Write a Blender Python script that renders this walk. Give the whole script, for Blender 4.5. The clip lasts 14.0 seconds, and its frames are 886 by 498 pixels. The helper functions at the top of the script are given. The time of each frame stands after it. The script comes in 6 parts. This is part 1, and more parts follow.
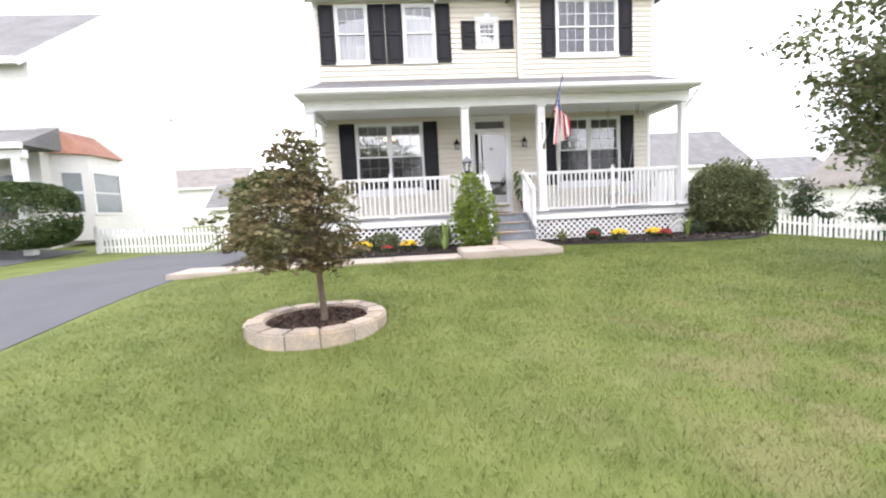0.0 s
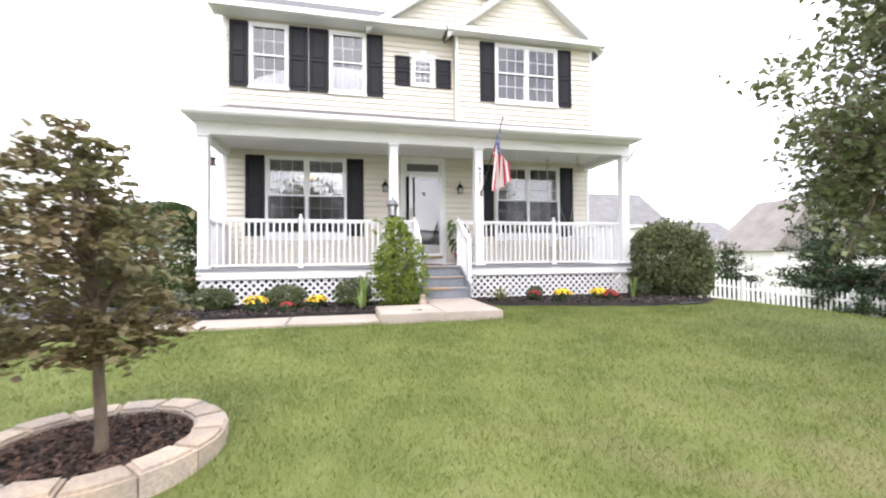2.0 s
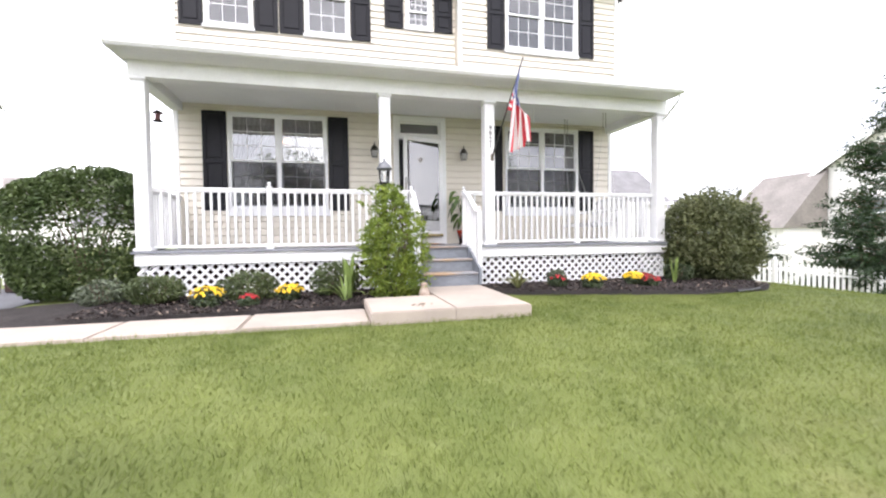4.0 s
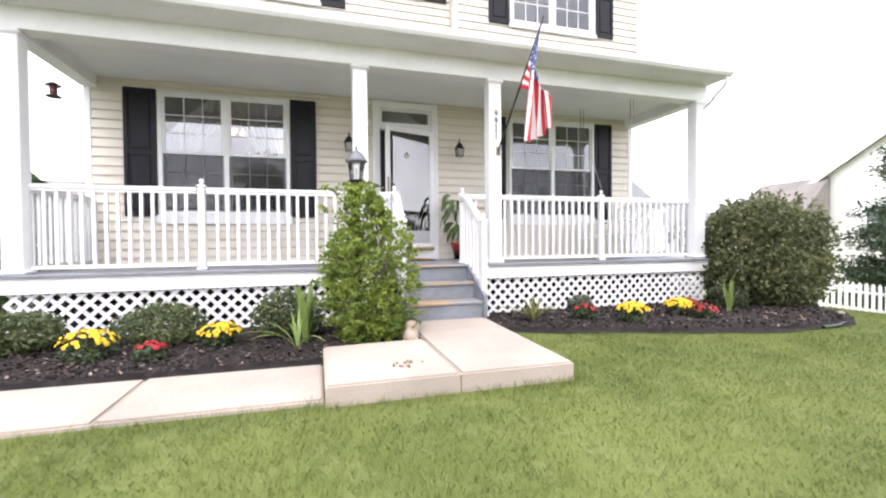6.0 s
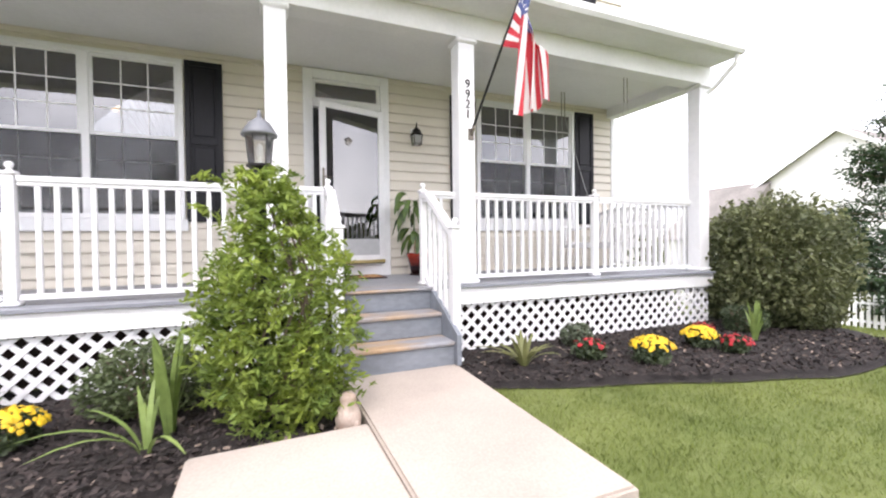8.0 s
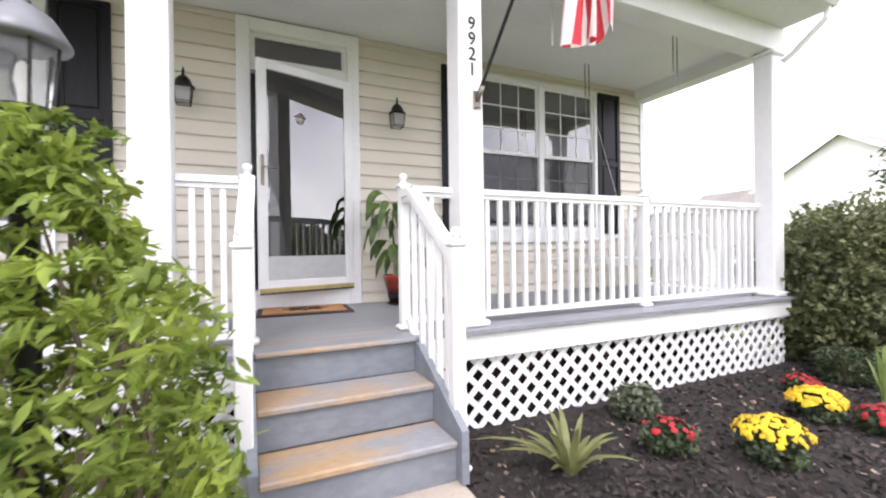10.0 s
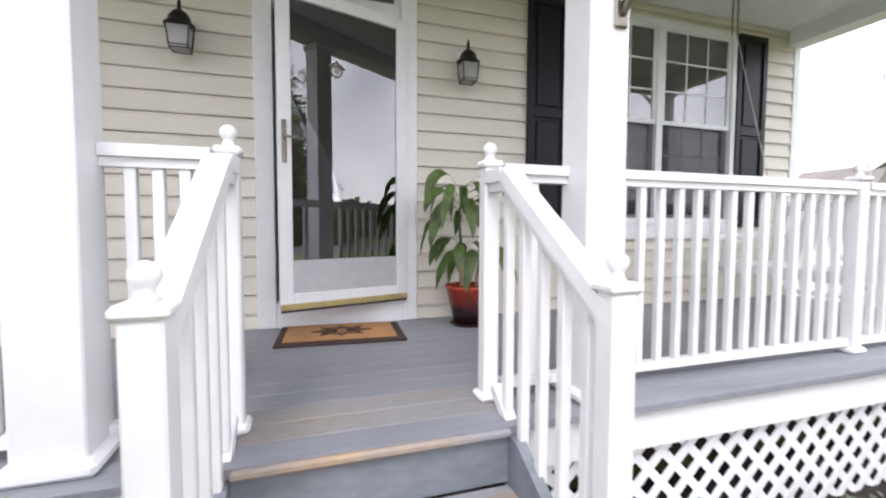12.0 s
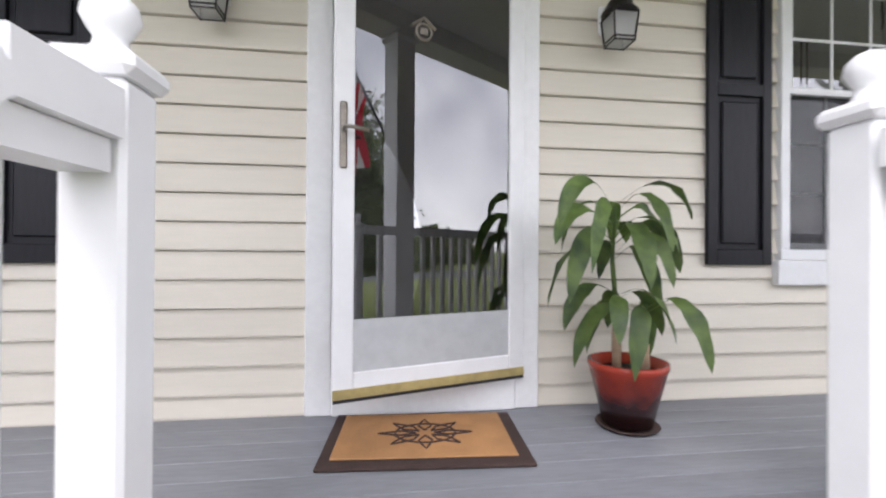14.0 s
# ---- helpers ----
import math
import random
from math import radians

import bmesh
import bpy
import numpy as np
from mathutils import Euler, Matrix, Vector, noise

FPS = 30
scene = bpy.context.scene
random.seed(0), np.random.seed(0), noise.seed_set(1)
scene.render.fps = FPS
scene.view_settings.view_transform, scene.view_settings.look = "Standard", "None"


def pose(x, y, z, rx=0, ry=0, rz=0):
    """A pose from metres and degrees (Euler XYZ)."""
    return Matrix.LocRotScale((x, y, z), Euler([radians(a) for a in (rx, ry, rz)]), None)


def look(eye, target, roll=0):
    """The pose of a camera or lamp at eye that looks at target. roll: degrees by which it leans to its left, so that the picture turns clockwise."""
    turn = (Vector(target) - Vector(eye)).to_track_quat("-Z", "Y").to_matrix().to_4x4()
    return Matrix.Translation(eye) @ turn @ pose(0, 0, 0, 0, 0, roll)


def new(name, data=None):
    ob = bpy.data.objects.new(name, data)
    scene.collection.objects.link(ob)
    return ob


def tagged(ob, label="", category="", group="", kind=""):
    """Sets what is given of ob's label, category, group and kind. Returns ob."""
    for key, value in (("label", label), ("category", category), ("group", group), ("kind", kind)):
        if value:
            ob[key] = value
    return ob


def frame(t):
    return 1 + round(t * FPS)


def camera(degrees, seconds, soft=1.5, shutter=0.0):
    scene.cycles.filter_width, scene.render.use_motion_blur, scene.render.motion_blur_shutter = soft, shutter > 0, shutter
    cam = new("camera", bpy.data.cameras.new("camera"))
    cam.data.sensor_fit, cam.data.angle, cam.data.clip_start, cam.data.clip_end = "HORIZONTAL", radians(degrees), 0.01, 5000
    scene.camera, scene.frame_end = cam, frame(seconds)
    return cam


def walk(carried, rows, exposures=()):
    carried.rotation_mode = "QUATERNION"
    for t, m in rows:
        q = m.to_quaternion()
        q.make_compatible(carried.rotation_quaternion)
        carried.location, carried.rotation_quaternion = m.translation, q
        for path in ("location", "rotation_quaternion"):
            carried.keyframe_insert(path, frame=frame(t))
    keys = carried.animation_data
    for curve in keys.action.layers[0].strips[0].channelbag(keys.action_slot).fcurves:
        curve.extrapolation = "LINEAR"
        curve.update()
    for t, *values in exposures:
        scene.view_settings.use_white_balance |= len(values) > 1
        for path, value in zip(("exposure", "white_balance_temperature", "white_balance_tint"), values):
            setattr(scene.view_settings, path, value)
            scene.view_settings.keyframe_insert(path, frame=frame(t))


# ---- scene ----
cam = camera(92.0, 14.0, soft=2.1, shutter=0.4)
METRES, EYE, TILT, LEAN, TURN = 11.5, 1.5, 0.0, 0.0, -3.4
PATH = [
    (0, (-0.194, -0.988, 1.228), (-0.040, 0.997, 1.045), -2.8),
    (0.5, (-0.122, -0.681, 1.251), (0.118, 1.297, 1.080), -1.2),
    (1, (0.021, -0.326, 1.257), (0.336, 1.648, 1.181), 0.3),
    (1.5, (0.143, 0.081, 1.267), (0.532, 2.043, 1.284), 0.2),
    (2, (0.250, 0.490, 1.265), (0.705, 2.437, 1.301), -0.5),
    (2.5, (0.312, 0.893, 1.238), (0.815, 2.829, 1.224), -1.1),
    (3, (0.359, 1.284, 1.214), (0.875, 3.214, 1.125), -0.5),
    (3.2, (0.362, 1.434, 1.215), (0.867, 3.366, 1.113), -0.4),
    (5.3, (0.620, 3.270, 1.328), (1.117, 5.207, 1.349), -1.1),
    (5.5, (0.672, 3.416, 1.335), (1.190, 5.348, 1.347), -0.9),
    (6, (0.743, 3.811, 1.381), (1.306, 5.730, 1.345), -0.5),
    (6.5, (0.792, 4.203, 1.437), (1.431, 6.096, 1.341), -0.2),
    (7, (0.911, 4.568, 1.447), (1.609, 6.441, 1.373), -1),
    (7.5, (1.028, 4.931, 1.482), (1.774, 6.787, 1.450), -1.7),
    (8, (1.153, 5.332, 1.507), (1.932, 7.174, 1.476), -0.7),
    (8.2, (1.205, 5.477, 1.509), (1.999, 7.312, 1.483), -0.4),
    (10.3, (1.781, 6.948, 1.647), (2.618, 8.764, 1.645), -0.8),
    (10.5, (1.802, 7.045, 1.672), (2.611, 8.874, 1.663), -0.1),
    (11, (1.869, 7.338, 1.750), (2.610, 9.196, 1.716), 1.3),
    (11.5, (1.946, 7.628, 1.782), (2.626, 9.506, 1.683), 0.8),
    (12, (1.992, 7.921, 1.792), (2.601, 9.823, 1.683), 0.2),
    (12.5, (2.040, 8.237, 1.778), (2.579, 10.163, 1.732), -0.4),
    (13, (2.059, 8.519, 1.797), (2.532, 10.462, 1.815), -0.1),
    (13.5, (2.051, 8.788, 1.831), (2.411, 10.754, 1.884), 0.3),
    (14, (2.048, 9.032, 1.848), (2.306, 11.016, 1.858), 0.4),
]
walk(cam, [(t, look(eye, target, roll)) for t, eye, target, roll in PATH], [(0, 1.0, 6350, 15), (3, 1.12, 6350, 16), (5.5, 1.18, 6350, 16), (8, 1.2, 6400, 17), (9, 1.22, 6400, 17), (10.6, 1.14, 6350, 17), (12, 0.97, 6250, 16), (13.3, 0.95, 6250, 16), (14, 1.18, 6250, 16)])

# ---- world and light ----
world = bpy.data.worlds.new("world")
scene.world = world
world.use_nodes = True
wn, wl = world.node_tree.nodes, world.node_tree.links
sky = wn.new("ShaderNodeTexSky")
sky.sky_type, sky.sun_disc = "NISHITA", False
sky.sun_elevation, sky.sun_rotation = radians(48), radians(200)
sky.air_density, sky.dust_density = 1.0, 3.0
geo = wn.new("ShaderNodeTexCoord")
cloud = wn.new("ShaderNodeTexNoise")
cloud.inputs["Scale"].default_value, cloud.inputs["Detail"].default_value = 3.4, 9
ramp = wn.new("ShaderNodeValToRGB")
ramp.color_ramp.elements[0].position, ramp.color_ramp.elements[0].color = 0.36, (6.5, 6.7, 7.2, 1)
ramp.color_ramp.elements[1].position, ramp.color_ramp.elements[1].color = 0.66, (15.5, 15.5, 15.6, 1)
blend = wn.new("ShaderNodeMixRGB")
blend.inputs[0].default_value = 0.88
wl.new(geo.outputs["Generated"], cloud.inputs["Vector"])
wl.new(cloud.outputs["Fac"], ramp.inputs["Fac"])
wl.new(sky.outputs["Color"], blend.inputs[1])
wl.new(ramp.outputs["Color"], blend.inputs[2])
wl.new(blend.outputs["Color"], wn["Background"].inputs["Color"])
wn["Background"].inputs["Strength"].default_value = 0.137
sun_lamp = new("sun", bpy.data.lights.new("sun", "SUN"))
sun_lamp.data.energy, sun_lamp.data.angle, sun_lamp.data.color = 0.85, radians(14), (1.0, 0.96, 0.9)
sun_lamp.matrix_world = look((-6, -14, 20), (0, 0, 0))


# ---- materials ----
def material(name, base, rough=0.6, metal=0.0, spread=0.15, scale=8.0, fine=60.0, bump=0.15, tint=None, stretch=None, gloss=0.5, vary=0.0, cover=0.0, through_light=0.0):
    """A surface with broad and fine variation in colour, and relief. tint: second colour of the broad stains."""
    m = bpy.data.materials.new(name)
    m.use_nodes = True
    n, l = m.node_tree.nodes, m.node_tree.links
    p = n["Principled BSDF"]
    at = n.new("ShaderNodeTexCoord")
    mapping = n.new("ShaderNodeMapping")
    mapping.inputs["Scale"].default_value = stretch or (1, 1, 1)
    l.new(at.outputs["Object"], mapping.inputs["Vector"])
    broad, small = n.new("ShaderNodeTexNoise"), n.new("ShaderNodeTexNoise")
    broad.inputs["Scale"].default_value, broad.inputs["Detail"].default_value = scale, 5
    small.inputs["Scale"].default_value, small.inputs["Detail"].default_value = fine, 3
    for t in (broad, small):
        l.new(mapping.outputs["Vector"], t.inputs["Vector"])
    r = n.new("ShaderNodeValToRGB")
    r.color_ramp.elements[0].position, r.color_ramp.elements[1].position = 0.3, 0.7
    dark = tint or tuple(c * (1 - spread) for c in base)
    r.color_ramp.elements[0].color = (*dark, 1)
    r.color_ramp.elements[1].color = (*(min(1, c * (1 + spread * 0.6)) for c in base), 1)
    l.new(broad.outputs["Fac"], r.inputs["Fac"])
    mul = n.new("ShaderNodeMixRGB")
    mul.blend_type, mul.inputs[0].default_value = "MULTIPLY", 1
    r2 = n.new("ShaderNodeValToRGB")
    low = 1 - spread * 0.8
    r2.color_ramp.elements[0].position, r2.color_ramp.elements[1].position = 0.35, 0.65
    r2.color_ramp.elements[0].color, r2.color_ramp.elements[1].color = (low, low, low, 1), (1, 1, 1, 1)
    l.new(small.outputs["Fac"], r2.inputs["Fac"])
    l.new(r.outputs["Color"], mul.inputs[1])
    l.new(r2.outputs["Color"], mul.inputs[2])
    out = mul.outputs["Color"]
    if vary:
        info = n.new("ShaderNodeObjectInfo" if vary > 0 else "ShaderNodeNewGeometry")
        hsv = n.new("ShaderNodeHueSaturation")
        ma = n.new("ShaderNodeMapRange")
        ma.inputs["To Min"].default_value, ma.inputs["To Max"].default_value = 1 - abs(vary), 1 + abs(vary)
        l.new(info.outputs["Random" if vary > 0 else "Random Per Island"], ma.inputs["Value"])
        l.new(ma.outputs["Result"], hsv.inputs["Value"])
        l.new(out, hsv.inputs["Color"])
        out = hsv.outputs["Color"]
    l.new(out, p.inputs["Base Color"])
    p.inputs["Roughness"].default_value, p.inputs["Metallic"].default_value = rough, metal
    p.inputs["Specular IOR Level"].default_value = gloss
    if bump:
        b = n.new("ShaderNodeBump")
        b.inputs["Strength"].default_value, b.inputs["Distance"].default_value = bump, 0.01
        l.new(small.outputs["Fac"], b.inputs["Height"])
        l.new(b.outputs["Normal"], p.inputs["Normal"])
    if through_light:
        tr = n.new("ShaderNodeBsdfTranslucent")
        mx = n.new("ShaderNodeMixShader")
        mx.inputs[0].default_value = through_light
        l.new(out, tr.inputs["Color"])
        l.new(p.outputs["BSDF"], mx.inputs[1])
        l.new(tr.outputs["BSDF"], mx.inputs[2])
        l.new(mx.outputs["Shader"], n["Material Output"].inputs["Surface"])
    return m


def glass_material(name, tint=(0.85, 0.88, 0.9), ior=1.5, clear=1.0, rough=0.0):
    m = bpy.data.materials.new(name)
    m.use_nodes = True
    n, l = m.node_tree.nodes, m.node_tree.links
    n.remove(n["Principled BSDF"])
    tr, gl, fr, mx = n.new("ShaderNodeBsdfTransparent"), n.new("ShaderNodeBsdfGlossy"), n.new("ShaderNodeFresnel"), n.new("ShaderNodeMixShader")
    tr.inputs["Color"].default_value = (*tint, 1)
    gl.inputs["Roughness"].default_value = rough
    fr.inputs["IOR"].default_value = ior
    l.new(fr.outputs["Fac"], mx.inputs[0])
    l.new(tr.outputs["BSDF"], mx.inputs[1])
    l.new(gl.outputs["BSDF"], mx.inputs[2])
    l.new(mx.outputs["Shader"], n["Material Output"].inputs["Surface"])
    return m


def glow_material(name, colour, strength):
    m = bpy.data.materials.new(name)
    m.use_nodes = True
    p = m.node_tree.nodes["Principled BSDF"]
    p.inputs["Base Color"].default_value = (*colour, 1)
    p.inputs["Emission Color"].default_value = (*colour, 1)
    p.inputs["Emission Strength"].default_value = strength
    return m


WHITE = material("white_vinyl", (0.80, 0.80, 0.81), 0.38, spread=0.05, scale=1.5, fine=14, bump=0.03)
TRIM = material("white_painted_wood", (0.83, 0.83, 0.835), 0.5, spread=0.05, scale=2.2, fine=30, bump=0.06)
SIDING = material("beige_vinyl_siding", (0.70, 0.65, 0.56), 0.5, spread=0.035, scale=0.9, fine=12, bump=0.05, stretch=(0.6, 1, 6), vary=0.03)
FARSIDING = material("pale_vinyl_siding", (0.80, 0.79, 0.775), 0.5, spread=0.05, scale=0.5, fine=4, bump=0.03)
SHUTTER = material("near_black_vinyl", (0.012, 0.012, 0.017), 0.42, spread=0.35, scale=3, fine=60, bump=0.1, stretch=(1, 1, 0.15), gloss=0.25)
SHINGLE = material("grey_asphalt_shingle", (0.16, 0.155, 0.16), 0.9, spread=0.3, scale=3, fine=80, bump=0.4, vary=0.12)
FARROOF = material("weathered_grey_roof", (0.21, 0.205, 0.21), 0.9, spread=0.2, scale=1, fine=9, bump=0.3)
BROWNROOF = material("weathered_brown_roof", (0.25, 0.228, 0.212), 0.9, spread=0.2, scale=1, fine=9, bump=0.3)
REDROOF = material("copper_red_roof", (0.36, 0.17, 0.115), 0.7, spread=0.25, scale=1, fine=9, bump=0.3)
CEILING = material("pale_porch_ceiling", (0.80, 0.80, 0.80), 0.6, spread=0.05, scale=1.5, fine=20, bump=0.03)
DECK = material("worn_grey_painted_planks", (0.25, 0.26, 0.29), 0.45, spread=0.16, scale=2.5, fine=25, bump=0.1, stretch=(0.5, 3, 1), vary=0.05)
STEP = material("grey_painted_steps", (0.215, 0.235, 0.27), 0.5, spread=0.2, scale=3, fine=30, bump=0.12, stretch=(0.5, 2, 1))
WORNDECK = material("faded_bare_planks", (0.25, 0.258, 0.285), 0.5, tint=(0.30, 0.262, 0.22), spread=0.2, scale=2.2, fine=30, bump=0.15, stretch=(0.6, 2.0, 1))
WORN = material("worn_bare_tread", (0.25, 0.255, 0.275), 0.6, tint=(0.43, 0.29, 0.165), spread=0.2, scale=1.9, fine=30, bump=0.2, stretch=(0.7, 2.2, 1))
worn_ramp = [q for q in WORN.node_tree.nodes if q.type == "VALTORGB"][0]
worn_ramp.color_ramp.elements[0].position, worn_ramp.color_ramp.elements[1].position = 0.42, 0.60
CONCRETE = material("warm_concrete", (0.455, 0.39, 0.335), 0.85, spread=0.16, scale=1.2, fine=70, bump=0.2, vary=0.03)
PAVER = material("tan_and_grey_paver", (0.50, 0.40, 0.30), 0.9, spread=0.25, tint=(0.36, 0.32, 0.29), scale=4, fine=50, bump=0.5, vary=0.16)
ASPHALT = material("driveway_asphalt", (0.105, 0.108, 0.12), 0.85, spread=0.15, scale=0.6, fine=120, bump=0.35)
MULCH = material("dark_brown_mulch", (0.027, 0.020, 0.018), 0.95, spread=0.5, scale=7, fine=90, bump=0.9)
CHIP = material("mulch_chips", (0.042, 0.031, 0.028), 0.95, spread=0.4, scale=20, fine=90, bump=0.5, vary=-0.6)
REDCHIP = material("reddish_bark_chips", (0.105, 0.062, 0.045), 0.95, spread=0.4, scale=20, fine=90, bump=0.5, vary=-0.6)
BLACKMETAL = material("dark_bronze_metal", (0.02, 0.016, 0.016), 0.4, metal=0.4, spread=0.2, scale=10, fine=60, bump=0.05)
POLE = material("black_pole", (0.02, 0.02, 0.022), 0.4, spread=0.1, scale=10, fine=50, bump=0.05)
BRASS = material("brass_strip", (0.50, 0.40, 0.17), 0.45, metal=0.3, spread=0.2, scale=6, fine=40, bump=0.1)
NICKEL = material("aged_nickel", (0.30, 0.27, 0.23), 0.35, metal=0.8, spread=0.2, scale=10, fine=40, bump=0.05)
BLACKDOOR = material("black_painted_door", (0.012, 0.012, 0.014), 0.4, spread=0.2, scale=3, fine=40, bump=0.05)
INTERIOR = material("dim_room_paint", (0.30, 0.27, 0.23), 0.8, spread=0.1, scale=2, fine=30, bump=0.05)
CURTAIN = material("sheer_curtain", (0.78, 0.77, 0.75), 0.9, spread=0.12, scale=3, fine=40, bump=0.1, stretch=(3, 3, 0.3), through_light=0.4)
MAT_TAN = material("coir_mat", (0.46, 0.24, 0.10), 0.95, spread=0.2, scale=6, fine=160, bump=0.6)
# dark brown; also colours the sheet that stands for shade under the porch
MAT_DARK = material("mat_border_and_porch_shade", (0.06, 0.035, 0.03), 0.95, spread=0.3, scale=6, fine=120, bump=0.5)
BARK = material("grey_brown_bark", (0.19, 0.145, 0.105), 0.95, spread=0.3, scale=12, fine=60, bump=0.7, stretch=(1, 1, 0.3))
CANE = material("pale_cane_bark", (0.46, 0.33, 0.22), 0.8, spread=0.2, scale=12, fine=50, bump=0.3, stretch=(1, 1, 3))
WOODCHAIR = material("white_painted_chair", (0.74, 0.74, 0.74), 0.5, spread=0.07, scale=3, fine=30, bump=0.05)
GLASS = glass_material("window_glass", (0.74, 0.76, 0.77), 2.9)
CLEARGLASS = glass_material("upper_window_glass", (0.92, 0.93, 0.94), 2.5)
DOORGLASS = glass_material("storm_door_glass", (0.7, 0.72, 0.75), 2.65)
SCREEN = bpy.data.materials.new("insect_screen")
SCREEN.use_nodes = True
sn, sl = SCREEN.node_tree.nodes, SCREEN.node_tree.links
sn["Principled BSDF"].inputs["Base Color"].default_value, sn["Principled BSDF"].inputs["Roughness"].default_value = (0.035, 0.036, 0.04, 1), 0.8
see, m1 = sn.new("ShaderNodeBsdfTransparent"), sn.new("ShaderNodeMixShader")
m1.inputs[0].default_value = 0.36
sl.new(see.outputs[0], m1.inputs[1])
sl.new(sn["Principled BSDF"].outputs[0], m1.inputs[2])
sl.new(m1.outputs[0], sn["Material Output"].inputs["Surface"])
LAMPGLASS = glass_material("lantern_glass", (0.9, 0.9, 0.9), 1.6, rough=0.15)
SEEDED = glass_material("seeded_glass", (0.9, 0.9, 0.9), 1.6, rough=0.15)
sn, sl = SEEDED.node_tree.nodes, SEEDED.node_tree.links
dif, trl, m1, m2 = sn.new("ShaderNodeBsdfDiffuse"), sn.new("ShaderNodeBsdfTranslucent"), sn.new("ShaderNodeMixShader"), sn.new("ShaderNodeMixShader")
dif.inputs["Color"].default_value = trl.inputs["Color"].default_value = (0.78, 0.78, 0.77, 1)
m1.inputs[0].default_value, m2.inputs[0].default_value = 0.5, 0.5
sl.new(dif.outputs[0], m1.inputs[1])
sl.new(trl.outputs[0], m1.inputs[2])
sl.new(sn["Mix Shader"].outputs[0], m2.inputs[1])
sl.new(m1.outputs[0], m2.inputs[2])
sl.new(m2.outputs[0], sn["Material Output"].inputs["Surface"])
BULB = material("frosted_bulb", (0.85, 0.84, 0.8), 0.3, spread=0.02, bump=0)
WARM = glow_material("warm_bulb", (1.0, 0.50, 0.18), 3.5)
RED = material("red_flower", (0.36, 0.012, 0.018), 0.7, spread=0.3, scale=30, fine=90, bump=0.2, vary=-0.3)
YELLOW = material("yellow_flower", (0.80, 0.52, 0.015), 0.7, spread=0.25, scale=30, fine=90, bump=0.2, vary=-0.2)
ORANGE = material("orange_flower", (0.60, 0.18, 0.02), 0.7, spread=0.3, scale=30, fine=90, bump=0.2, vary=-0.3)

FARPANE = material("dull_grey_pane", (0.16, 0.19, 0.20), 0.15, spread=0.1, scale=2, fine=8, bump=0, gloss=0.8)
STRIP = material("frosted_grey_strip", (0.48, 0.49, 0.50), 0.5, spread=0.1, scale=3, fine=20, bump=0)


def leaf_material(name, base, tint, vary=-0.35, gloss=0.4, light=0.25, scale=2.2):
    return material(name, base, 0.5, spread=0.25, tint=tint, scale=scale, fine=20, bump=0.05, vary=vary, gloss=gloss, through_light=light)


LEAF_MAPLE = leaf_material("maple_leaf", (0.185, 0.205, 0.095), (0.25, 0.165, 0.095), light=0.4)
LEAF_SHRUB = leaf_material("bright_shrub_leaf", (0.33, 0.40, 0.075), (0.15, 0.23, 0.06), gloss=0.25, light=0.5, scale=6)
LEAF_DARK = leaf_material("dark_shrub_leaf", (0.085, 0.112, 0.055), (0.045, 0.066, 0.032))
LEAF_HEDGE = leaf_material("hedge_leaf", (0.115, 0.155, 0.055), (0.055, 0.09, 0.03))
LEAF_TREE = leaf_material("tree_leaf", (0.20, 0.225, 0.11), (0.12, 0.15, 0.072), light=0.35)
LEAF_PINE = leaf_material("evergreen_spray", (0.045, 0.08, 0.032), (0.02, 0.04, 0.018))
LEAF_SPIKE = leaf_material("lily_leaf", (0.30, 0.39, 0.11), (0.20, 0.29, 0.08))
LEAF_YEW = leaf_material("olive_yew_leaf", (0.15, 0.185, 0.075), (0.075, 0.105, 0.045), light=0.3)
LEAF_SPENT = leaf_material("spent_lily_leaf", (0.26, 0.29, 0.11), (0.20, 0.19, 0.08))
LEAF_HOUSE = leaf_material("corn_plant_leaf", (0.135, 0.205, 0.045), (0.045, 0.085, 0.028), vary=0.4, gloss=0.55, light=0.3, scale=9)
LEAF_BUSH = leaf_material("olive_bush_leaf", (0.20, 0.215, 0.10), (0.105, 0.125, 0.06), light=0.35)
LEAF_SAGE = leaf_material("grey_green_leaf", (0.16, 0.19, 0.12), (0.09, 0.11, 0.07))


